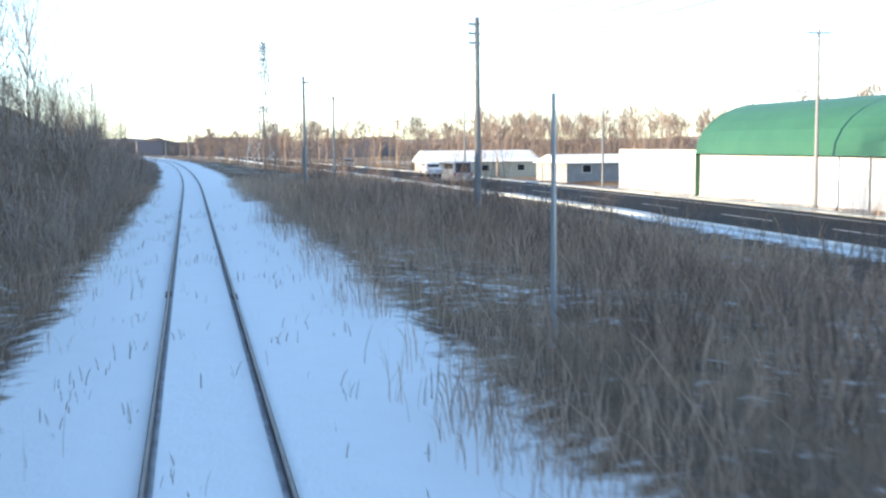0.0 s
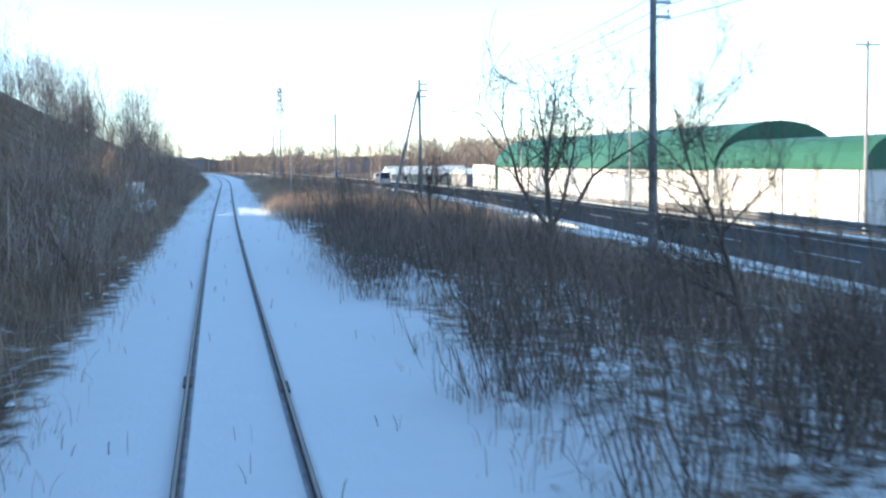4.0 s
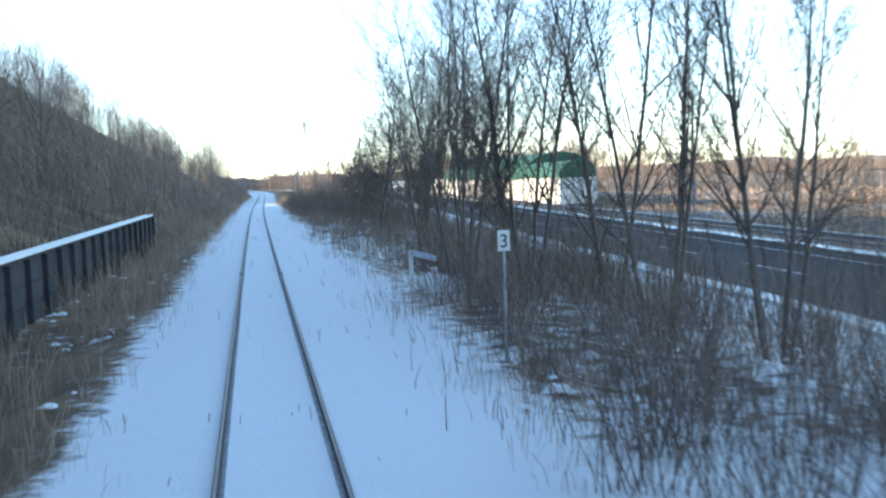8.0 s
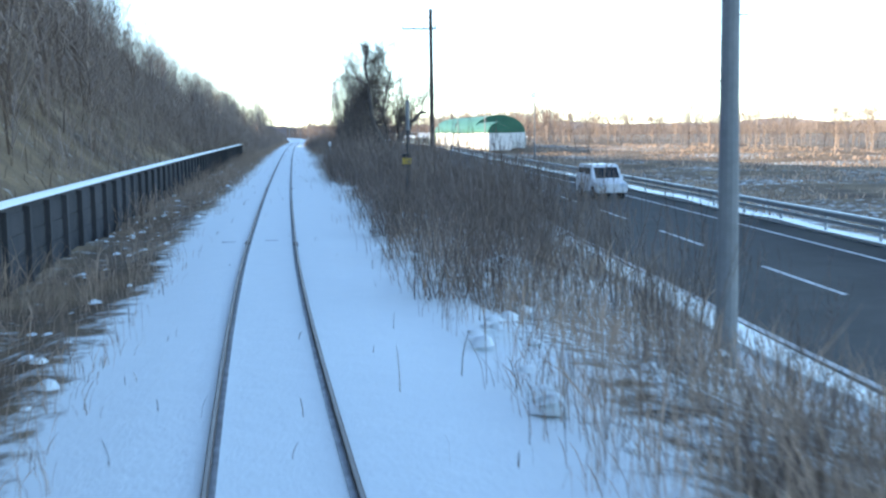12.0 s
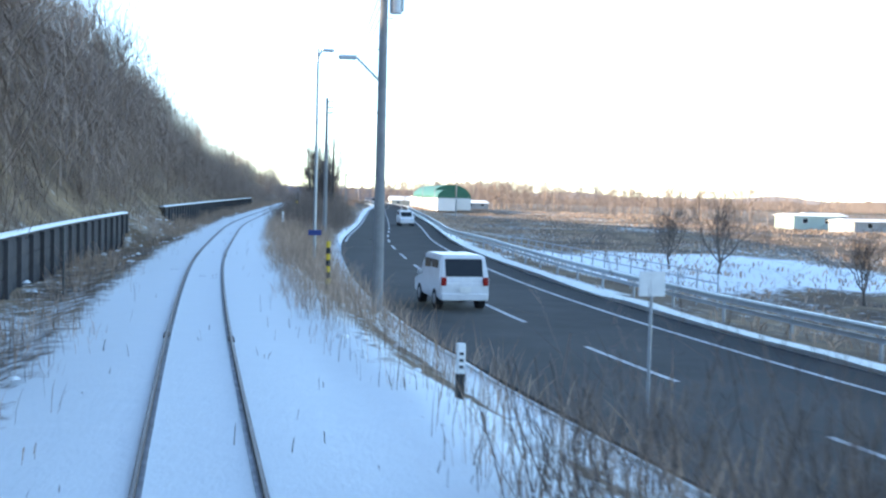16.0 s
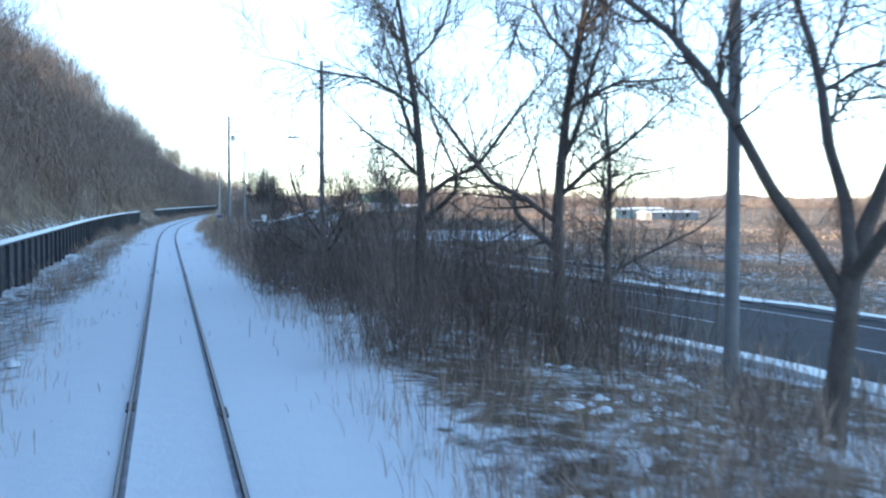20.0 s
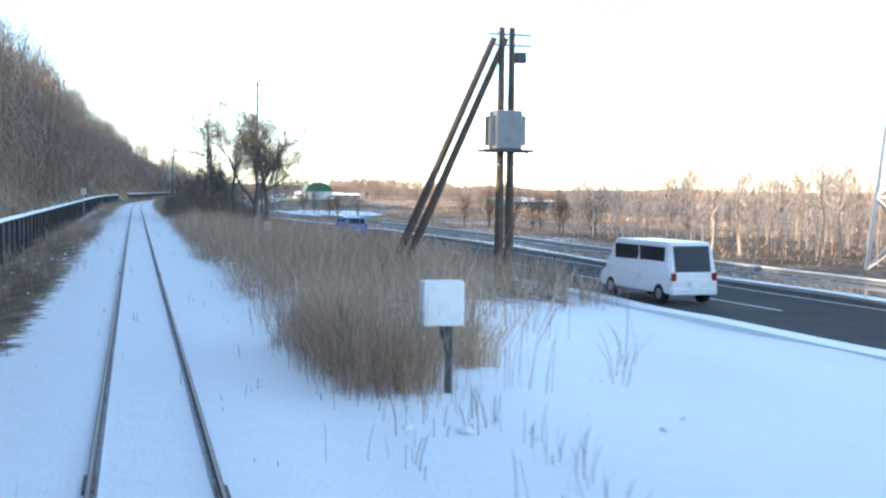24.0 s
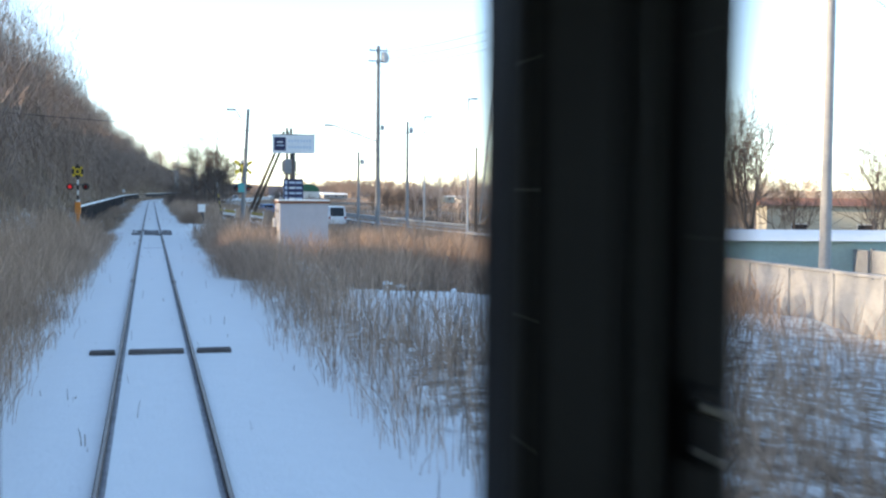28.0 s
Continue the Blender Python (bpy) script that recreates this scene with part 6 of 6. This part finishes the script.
def crossing_clutter():
    g = thing("striped_pole", at(411.3, 4.5, -0.15), "leaning pole banded black, white and yellow near the crossing", "marker pole")
    striped_post(g, 0.04, 1.0, 2.35, 6, M_BLACK, M_OCHRE, lean=-0.22)
    part("foot", rod(fresh(), (0.14, 0, -0.2), (0, 0, 1.0), 0.045, 0.045, 10), M_DARKSTEEL, g)
    for s, d, h, ln in ((421.6, 2.38, 0.6, 0.07), (415.4, 2.6, 0.5, -0.06), (424.6, 3.3, 0.5, 0.03), (409.0, 7.9, 0.6, 0.0)):
        st = thing("wooden_stake", at(s, d, float(ground_z(s, d))), "short dark wooden stake standing in trodden snow", "stake", "crossing stakes")
        part("stick", bar(fresh(), (0, 0, -0.15), (ln, 0.02, h), 0.05, 0.04), M_WOODPOLE, st)
        part("tip", bar(fresh(), (ln, 0.02, h), (ln * 1.1, 0.022, h + 0.06), 0.052, 0.042), M_RED if s < 416 else M_WOODPOLE, st)
    b = thing("equipment_box", at(401.1, 3.63, float(ground_z(401.1, 3.63))), "white equipment box fixed to a dark post beside the line", "equipment box")
    part("post", box(fresh(), 0.1, 0.18, 0.1, 0.18, -0.2, 1.2), M_DARKSTEEL, b)
    bx = part("case", box(fresh(), -0.27, 0.27, -0.12, 0.1, 0.86, 1.44, 0.02), M_WHITE, b)
    part("hinge", box(fresh(), -0.285, -0.27, -0.1, -0.06, 0.95, 1.05), M_GALV, bx)
    part("bracket", bar(fresh(), (0.0, 0.02, 0.86), (0.14, 0.12, 0.45), 0.05, 0.05), M_DARKSTEEL, b)
    st = thing("concrete_stub", at(407.2, 10.2, float(ground_z(407.2, 10.2))), "small dark concrete stub in the snow", "post stub")
    part("block", box(fresh(), -0.12, 0.12, -0.12, 0.12, -0.1, 0.36, 0.02), M_DARKSTEEL, st)


crossing_clutter()


def sign_tower():
    """Advertising sign: a long light box over a lower board on one post."""
    g = thing("advertising_sign", at(409.6, 9.45, float(ground_z(409.6, 9.45)), -6), "roadside advertising sign with a white light box over a navy board", "sign")
    part("post", rod(fresh(), (0, 0, -0.2), (0, 0, 6.6), 0.14, 0.13, 14), M_DARKSTEEL, g)
    part("base_plate", rod(fresh(), (0, 0, 0.0), (0, 0, 0.45), 0.34, 0.15, 4), M_DARKSTEEL, g)
    top = part("light_box", box(fresh(), -1.45, 1.45, -0.5, 0.5, 5.5, 6.72, 0.03), M_WHITE, g)
    part("box_frame", box(fresh(), -1.48, 1.48, -0.47, 0.47, 6.72, 6.78), M_DARKSTEEL, top)
    part("logo_panel", box(fresh(), -1.3, -0.52, -0.515, -0.5, 5.66, 6.56), M_NAVY, top)
    part("logo_mark", box(fresh(), -1.1, -0.72, -0.522, -0.515, 6.2, 6.28), M_WHITE, top)
    part("logo_mark", box(fresh(), -1.16, -0.66, -0.522, -0.515, 5.98, 6.04), M_PALE, top)
    for z, x0, x1 in ((6.32, -0.35, 1.25), (5.9, -0.35, 1.2)):
        x = x0
        while x < x1:
            part("letter_bar", box(fresh(), x, x + 0.13, -0.512, -0.5, z - 0.09, z + 0.09), M_PALE, top)
            x += 0.2
    part("divider", box(fresh(), -0.4, 1.3, -0.51, -0.5, 6.1, 6.12), M_PALE, top)
    low = part("lower_board", box(fresh(), -0.66, 0.66, -0.45, 0.45, 2.2, 3.75, 0.02), M_NAVY, g)
    for k in range(3):
        part("side_panel", box(fresh(), -0.675, -0.66, -0.4, 0.4, 2.26 + k * 0.5, 2.7 + k * 0.5), M_PALE, low)
    for k in range(4):
        z = 3.5 - k * 0.36
        part("letter_bar", box(fresh(), -0.58, -0.42, -0.462, -0.45, z - 0.11, z + 0.11), M_PALE, low)
        for x0, x1, mt in ((-0.3, 0.1, M_PALE if k % 2 == 0 else M_WHITE), (0.16, 0.56, M_PALE)):
            part("letter_bar", box(fresh(), x0, x1, -0.462, -0.45, z - 0.07, z + 0.05), mt, low)
    part("hanger", rod(fresh(), (-0.6, 0, 3.92), (0.6, 0, 3.92), 0.02, 0.02, 6), M_DARKSTEEL, low)
    for x in (-0.55, 0.55):
        part("hanger_pin", rod(fresh(), (x, 0, 3.75), (x, 0, 3.98), 0.025, 0.025, 6), M_DARKSTEEL, low)


sign_tower()


def relay_cabinet():
    g = thing("relay_cabinet", at(444.9, 4.6, float(ground_z(444.2, 5.5)) - 0.05), "large pale grey railway equipment cabinet with snow on its roof", "equipment cabinet")
    body = part("body", box(fresh(), 0.0, 1.85, 0.0, 1.15, 0.1, 2.2, 0.03), M_GREYBOX, g)
    part("plinth", box(fresh(), 0.05, 1.8, 0.05, 1.1, -0.4, 0.1), M_CONC, g)
    roof = part("roof", box(fresh(), -0.07, 1.92, -0.07, 1.22, 2.2, 2.27, 0.015), M_BRICKRED, g)
    part("snow_cap", box(fresh(), -0.06, 1.91, -0.06, 1.21, 2.272, 2.33, 0.025), M_SNOW, roof)
    for y0, y1 in ((0.06, 0.56), (0.6, 1.1)):
        dr = part("door", box(fresh(), -0.03, -0.002, y0, y1, 0.18, 2.12, 0.008), M_GREYBOX, body)
        part("handle", box(fresh(), -0.06, -0.03, y1 - 0.12, y1 - 0.08, 1.0, 1.2), M_DARKSTEEL, dr)
        part("louvre", box(fresh(), -0.036, -0.03, y0 + 0.12, y1 - 0.12, 1.55, 1.8), M_GALV, dr)
        for z in (0.4, 1.9):
            part("hinge", rod(fresh(), (-0.035, y0 + 0.01, z - 0.06), (-0.035, y0 + 0.01, z + 0.06), 0.015, 0.015, 8), M_DARKSTEEL, dr)
    part("meter_box", box(fresh(), -0.16, -0.035, 0.5, 0.72, 1.3, 1.62, 0.01), M_WHITE, g)
    part("conduit", rod(fresh(), (-0.07, 0.6, -0.2), (-0.07, 0.6, 1.3), 0.02, 0.02, 8), M_DARKSTEEL, g)


relay_cabinet()


# ---- small lineside things ----
def lineside():
    k = thing("kilometre_post", at(121.6, 3.4, float(ground_z(121.6, 3.4))), "small white kilometre plate reading 3 on a thin post", "distance post")
    part("post", rod(fresh(), (0, 0.03, -0.2), (0, 0.03, 1.85), 0.025, 0.025, 8), M_GALV, k)
    plate = part("plate", box(fresh(), -0.09, 0.09, -0.012, 0.0, 1.6, 1.9, 0.004), M_WHITE, k)
    cu = bpy.data.curves.new("numeral", "FONT")
    cu.body, cu.size, cu.extrude, cu.align_x = "3", 0.27, 0.002, "CENTER"
    tmp = new("numeral", cu)
    bpy.context.view_layer.update()
    me = bpy.data.meshes.new_from_object(tmp.evaluated_get(bpy.context.evaluated_depsgraph_get()))
    bpy.data.objects.remove(tmp)
    me.materials.append(M_BLACK)
    num = new("numeral", me)
    num.parent = plate
    num.matrix_local = pose(0, -0.016, 1.655, 90, 0, 0)

    g = thing("gradient_post", at(110.2, 3.6, float(ground_z(110.2, 3.6))), "white gradient post with one slanting arm in dead weeds", "gradient post")
    part("post", box(fresh(), -0.05, 0.05, -0.04, 0.04, -0.2, 0.95, 0.01), M_WHITE, g)
    part("arm", bar(fresh(), (0, -0.05, 0.9), (0.62, -0.05, 0.72), 0.03, 0.14), M_PALE, g)
    for s, d, h in ((259.8, 3.6, 0.78), (202, 3.3, 1.25)):
        g = thing("marker_post", at(s, d, float(ground_z(s, d))), "white marker post with a black foot beside the track", "marker post", "marker posts")
        part("foot", box(fresh(), -0.06, 0.06, -0.05, 0.05, -0.2, h * 0.45, 0.01), M_BLACK, g)
        top = part("head", box(fresh(), -0.06, 0.06, -0.05, 0.05, h * 0.45, h, 0.012), M_WHITE, g)
        for i in range(3):
            part("mark", box(fresh(), -0.03, 0.03, -0.056, -0.05, h * (0.55 + 0.12 * i), h * (0.60 + 0.12 * i)), M_BLACK, top)
    g = thing("striped_marker", at(244.7, 3.3, float(ground_z(244.7, 3.3))), "yellow and black striped marker post by the road edge", "marker pole")
    striped_post(g, 0.06, -0.1, 1.4, 9, M_YELLOW, M_BLACK)
    g = thing("signal_pole", at(170, 4.3, float(ground_z(170, 4.3))), "dark pole with a grey top and a yellow-black box", "marker pole")
    part("shaft", rod(fresh(), (0, 0.1, -0.2), (0, 0.1, 2.6), 0.055, 0.055, 10), M_DARKSTEEL, g)
    part("grey_sleeve", rod(fresh(), (0, 0.1, 2.6), (0, 0.1, 3.55), 0.065, 0.065, 10), M_POLE, g)
    bx = part("phone_box", box(fresh(), -0.22, 0.06, -0.16, 0.04, 1.45, 1.85, 0.02), M_BLACK, g)
    part("yellow_band", box(fresh(), -0.225, 0.065, -0.165, 0.045, 1.52, 1.72), M_YELLOW, bx)
    part("stem", rod(fresh(), (-0.08, -0.06, -0.2), (-0.08, -0.06, 1.45), 0.03, 0.03, 8), M_DARKSTEEL, g)
    g = thing("thin_post", at(244.0, -3.6, float(ground_z(244.0, -3.6))), "thin dark post standing in front of the wall", "post")
    part("shaft", rod(fresh(), (0, 0, -0.2), (0, 0, 1.75), 0.03, 0.03, 8), M_DARKSTEEL, g)
    part("cap", rod(fresh(), (0, 0, 1.75), (0, 0, 1.82), 0.045, 0.03, 8), M_DARKSTEEL, g)
    for s, d, z in ((361.2, 5.9, 0.75), (337.0, -3.4, 2.2)):
        g = thing("lineside_plate", at(s, d, float(ground_z(s, d))), "small white lineside plate with dark bars on a thin post", "sign", "lineside plates")
        z -= float(ground_z(s, d))
        part("post", rod(fresh(), (0, 0.02, -0.2), (0, 0.02, z), 0.02, 0.02, 8), M_GALV, g)
        p = part("plate", box(fresh(), -0.15, 0.15, -0.01, 0.0, z - 0.18, z + 0.2, 0.003), M_WHITE, g)
        for i in range(3):
            part("bar", box(fresh(), -0.1, 0.1, -0.016, -0.01, z - 0.09 + 0.09 * i, z - 0.05 + 0.09 * i), M_NAVY, p)
    g = thing("road_sign", at(258.4, 7.0, -0.9), "small white road sign on a thin post in brambles", "sign")
    part("post", rod(fresh(), (0, 0, -0.2), (0, 0, 2.3), 0.03, 0.03, 8), M_GALV, g)
    part("plate", box(fresh(), -0.22, 0.22, -0.03, -0.01, 1.9, 2.3, 0.005), M_WHITE, g)
    # timber foot crossing and plates between the rails
    w = thing("foot_crossing", pose(0, 0, 0), "dark timber foot crossing laid across the rails", "foot crossing", kind="structure")
    for d0, d1 in ((-1.0, -0.62), (-0.42, 0.42), (0.62, 1.15)):
        b = part("plank", box(fresh(), d0, d1, -0.11, 0.11, -0.12, 0.012, 0.015), M_PLANK, w)
        b.matrix_local = at(469.3, 0)
    for s, d, a, b_ in ((436.8, 0.05, 0.42, 0.1), (189.0 - 9.5, -1.0, 0.16, 0.08), (179.4, 0.0, 0.16, 0.08), (277.0, -1.15, 0.2, 0.16), (277.2, 1.25, 0.2, 0.12), (238.5, -0.95, 0.14, 0.05), (241.2, -0.05, 0.1, 0.1)):
        p = thing("sleeper_patch", at(s, d, -0.022), "bare dark sleeper end showing through the snow", "sleeper", "sleeper patches")
        part("wood", box(fresh(), -a, a, -b_ * 0.5, b_ * 0.5, -0.1, -0.012, 0.012), M_RUT, p)


lineside()


# ---- vehicles on the road ----
def car(s, d, paint, label, kind="car", turn=0.0):
    """A vehicle > body, window panes, wheel > tyre, rim, lamps, bumper. Its rear faces local -y."""
    L, W, H, bonnet = {"car": (4.0, 1.6, 1.5, 0.9), "suv": (3.5, 1.52, 1.66, 0.7), "van": (4.6, 1.7, 1.95, 0.35), "truck": (7.5, 2.3, 3.0, 0.2)}[kind]
    g = thing({"car": "car", "suv": "car", "van": "van", "truck": "truck"}[kind], at(s, d, -0.946, turn), label, {"truck": "truck", "van": "van"}.get(kind, "car"))
    half, belt = W / 2, 0.95 if kind != "truck" else 1.3
    prof = [(-L / 2, 0.32), (L / 2, 0.32), (L / 2, belt * 0.8), (L / 2 - bonnet, belt), (L / 2 - bonnet - 0.55, H), (-L / 2 + 0.28, H), (-L / 2 + 0.06, belt), (-L / 2, belt * 0.9)]
    if kind == "truck":
        prof = [(L / 2 - 1.7, 0.5), (L / 2, 0.5), (L / 2, 1.5), (L / 2 - 0.25, 2.35), (L / 2 - 1.7, 2.35)]
    bm = fresh()
    rows = []
    for x in (-half, half):
        rows.append([bm.verts.new((x * (0.90 if z > belt + 0.2 else 1.0), y, z)) for y, z in prof])
    n = len(prof)
    for i in range(n):
        bm.faces.new((rows[0][i], rows[0][(i + 1) % n], rows[1][(i + 1) % n], rows[1][i]))
    bm.faces.new(rows[0][::-1])
    bm.faces.new(rows[1])
    bmesh.ops.recalc_face_normals(bm, faces=bm.faces)
    bmesh.ops.bevel(bm, geom=list(bm.edges), offset=0.05, segments=2, affect="EDGES")
    body = part("body", bm, paint, g)
    if kind == "truck":
        part("cargo_box", box(fresh(), -half, half, -L / 2, L / 2 - 1.8, 0.85, H, 0.03), M_CARWHITE, g)
        part("chassis", box(fresh(), -0.45, 0.45, -L / 2 + 0.1, L / 2 - 0.3, 0.5, 0.85), M_BLACK, g)
    else:
        part("rear_window", bar(fresh(), (0, -L / 2 + 0.075, belt + 0.07), (0, -L / 2 + 0.24, H - 0.12), W * 0.76, 0.03), M_GLASS, body)
        for sd in (-1, 1):
            y0, y1 = -L / 2 + 0.45, L / 2 - bonnet - 0.62
            m = (y0 + y1) / 2
            for a, b in ((y0, m - 0.05), (m + 0.05, y1)):
                part("side_window", box(fresh(), sd * half * 0.955 - 0.012, sd * half * 0.955 + 0.012, a, b, belt + 0.06, H - 0.16, 0.008), M_GLASS, body)
            part("mirror", box(fresh(), sd * (half + 0.02), sd * (half + 0.17), y1 + 0.1, y1 + 0.2, belt, belt + 0.14, 0.02) if sd > 0 else box(fresh(), -half - 0.17, -half - 0.02, y1 + 0.1, y1 + 0.2, belt, belt + 0.14, 0.02), paint, body)
    part("windscreen", bar(fresh(), (0, L / 2 - bonnet - 0.04 if kind != "truck" else L / 2 + 0.0, belt + 0.08 if kind != "truck" else 1.55), (0, L / 2 - bonnet - 0.5 if kind != "truck" else L / 2 - 0.22, H - 0.1 if kind != "truck" else 2.25), W * 0.78, 0.035), M_GLASS, body)
    part("bumper", box(fresh(), -half + 0.03, half - 0.03, -L / 2 - 0.06, -L / 2 + 0.08, 0.3, 0.52, 0.03), M_BLACK if kind == "truck" else paint, g)
    part("number_plate", box(fresh(), -0.17, 0.17, -L / 2 - 0.075, -L / 2 - 0.06, 0.55, 0.72), M_WHITE, g)
    for sd in (-1, 1):
        part("tail_lamp", box(fresh(), sd * (half - 0.11) - 0.08, sd * (half - 0.11) + 0.08, -L / 2 - 0.03, -L / 2 + 0.05, 0.75, 1.0, 0.015), M_TAIL, g)
        part("headlight", box(fresh(), sd * (half - 0.22) - 0.15, sd * (half - 0.22) + 0.15, L / 2 - 0.05, L / 2 + 0.02, 0.62, 0.78, 0.015), M_PALE, g)
        for y in (-L / 2 + 0.7, L / 2 - 0.75):
            r = 0.31 if kind != "truck" else 0.42
            wh = part("tyre", rod(fresh(), (sd * (half - 0.2), y, r), (sd * (half + 0.01), y, r), r, r, 20), M_TYRE, g)
            part("rim", rod(fresh(), (sd * (half - 0.02), y, r), (sd * (half + 0.018), y, r), r * 0.6, r * 0.55, 12), M_RIM, wh)
    return g


def lane(s, side):
    return float(road_at(s)) + side * 1.75


car(240.2, 7.6, M_CARWHITE, "small white boxy car driving away along the road", "suv", 3)
car(152, lane(152, 1), M_CARWHITE, "white van-like car following on the far lane", "suv", 183)
car(380.6, 16.6, M_CARWHITE, "white delivery van passing on the road", "van", 5)
car(332.8, 15.1, M_CARBLUE, "bright blue car on the damp road", "car", 5)
car(-118, lane(-118, 1), M_CARWHITE, "small white car on the far road", "car", 180)
car(-95, lane(-95, -1), M_CARSILVER, "silver van on the far road", "van", 0)
car(-165, lane(-165, 1), M_CARSILVER, "dark silver car on the far road", "car", 180)


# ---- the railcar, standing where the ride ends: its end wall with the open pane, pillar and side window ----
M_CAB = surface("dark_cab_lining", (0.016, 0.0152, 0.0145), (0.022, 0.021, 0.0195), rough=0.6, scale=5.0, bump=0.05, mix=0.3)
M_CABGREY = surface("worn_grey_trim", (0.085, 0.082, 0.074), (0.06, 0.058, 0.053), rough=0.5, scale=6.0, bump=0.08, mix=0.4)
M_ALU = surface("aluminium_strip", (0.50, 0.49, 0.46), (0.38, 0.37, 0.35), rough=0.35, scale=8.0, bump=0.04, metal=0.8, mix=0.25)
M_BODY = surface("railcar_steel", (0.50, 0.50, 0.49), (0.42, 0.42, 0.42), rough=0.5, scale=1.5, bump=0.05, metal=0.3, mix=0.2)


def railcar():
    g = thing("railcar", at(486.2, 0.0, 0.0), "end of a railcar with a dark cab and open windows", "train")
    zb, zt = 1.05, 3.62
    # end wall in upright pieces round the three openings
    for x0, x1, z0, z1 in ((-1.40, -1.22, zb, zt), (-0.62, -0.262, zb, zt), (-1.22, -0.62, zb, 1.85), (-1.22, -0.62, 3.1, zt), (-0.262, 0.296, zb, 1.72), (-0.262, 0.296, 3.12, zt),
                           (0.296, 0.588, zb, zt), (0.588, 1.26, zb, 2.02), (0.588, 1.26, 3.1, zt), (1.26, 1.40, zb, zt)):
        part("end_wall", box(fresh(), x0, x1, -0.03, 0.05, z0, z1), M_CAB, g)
    # side walls and lining; an unseen window opening on each side, added to light the pillar
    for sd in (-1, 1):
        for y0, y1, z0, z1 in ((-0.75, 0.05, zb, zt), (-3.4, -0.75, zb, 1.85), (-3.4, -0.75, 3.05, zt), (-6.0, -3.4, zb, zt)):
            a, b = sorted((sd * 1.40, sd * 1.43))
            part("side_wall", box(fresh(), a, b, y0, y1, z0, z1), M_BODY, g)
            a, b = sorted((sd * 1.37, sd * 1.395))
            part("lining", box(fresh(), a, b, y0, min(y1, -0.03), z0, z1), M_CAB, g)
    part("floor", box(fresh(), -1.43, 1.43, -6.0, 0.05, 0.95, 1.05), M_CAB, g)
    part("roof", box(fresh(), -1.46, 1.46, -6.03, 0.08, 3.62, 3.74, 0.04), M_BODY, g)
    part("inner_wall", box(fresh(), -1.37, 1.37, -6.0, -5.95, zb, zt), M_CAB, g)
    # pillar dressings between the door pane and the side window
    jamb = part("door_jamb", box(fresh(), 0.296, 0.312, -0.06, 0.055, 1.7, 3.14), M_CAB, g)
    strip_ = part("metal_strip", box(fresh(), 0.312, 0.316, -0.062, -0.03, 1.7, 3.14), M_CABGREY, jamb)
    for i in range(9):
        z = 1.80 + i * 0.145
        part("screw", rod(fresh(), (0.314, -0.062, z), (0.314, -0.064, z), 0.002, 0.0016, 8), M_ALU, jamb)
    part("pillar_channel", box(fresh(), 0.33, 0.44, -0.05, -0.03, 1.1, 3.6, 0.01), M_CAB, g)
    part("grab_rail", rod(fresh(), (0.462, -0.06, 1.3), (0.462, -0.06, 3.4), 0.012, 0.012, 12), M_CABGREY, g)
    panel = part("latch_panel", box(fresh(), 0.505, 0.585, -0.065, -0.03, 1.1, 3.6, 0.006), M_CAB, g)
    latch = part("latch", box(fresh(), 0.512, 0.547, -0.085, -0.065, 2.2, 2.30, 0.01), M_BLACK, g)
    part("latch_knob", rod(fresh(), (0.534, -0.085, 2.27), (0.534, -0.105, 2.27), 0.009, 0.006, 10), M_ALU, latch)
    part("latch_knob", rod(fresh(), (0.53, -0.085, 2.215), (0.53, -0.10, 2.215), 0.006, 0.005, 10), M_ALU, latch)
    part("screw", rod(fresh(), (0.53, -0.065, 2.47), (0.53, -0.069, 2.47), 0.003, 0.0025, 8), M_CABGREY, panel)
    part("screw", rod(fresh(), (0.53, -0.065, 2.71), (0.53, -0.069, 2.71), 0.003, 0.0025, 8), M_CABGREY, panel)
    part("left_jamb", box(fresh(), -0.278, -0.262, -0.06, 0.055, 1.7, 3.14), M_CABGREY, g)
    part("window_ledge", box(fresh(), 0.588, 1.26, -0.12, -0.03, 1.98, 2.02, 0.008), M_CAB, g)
    # running gear under the floor
    for y in (-1.6, -3.6):
        for x in (-0.5335, 0.5335):
            wh = part("wheel", rod(fresh(), (x - 0.06, y, 0.44), (x + 0.06, y, 0.44), 0.43, 0.43, 28), M_RAIL, g)
            part("flange", rod(fresh(), (x * 0.88 - 0.012, y, 0.44), (x * 0.88 + 0.012, y, 0.44), 0.455, 0.455, 28), M_RAIL, wh)
        part("axle", rod(fresh(), (-0.5, y, 0.44), (0.5, y, 0.44), 0.07, 0.07, 12), M_DARKSTEEL, g)
    part("bogie_frame", box(fresh(), -0.95, 0.95, -4.4, -0.9, 0.45, 0.8, 0.05), M_DARKSTEEL, g)
    part("underframe", box(fresh(), -1.2, 1.2, -6.0, 0.0, 0.8, 0.95), M_DARKSTEEL, g)
    part("coupler", box(fresh(), -0.12, 0.12, 0.0, 0.45, 0.72, 0.95, 0.03), M_DARKSTEEL, g)


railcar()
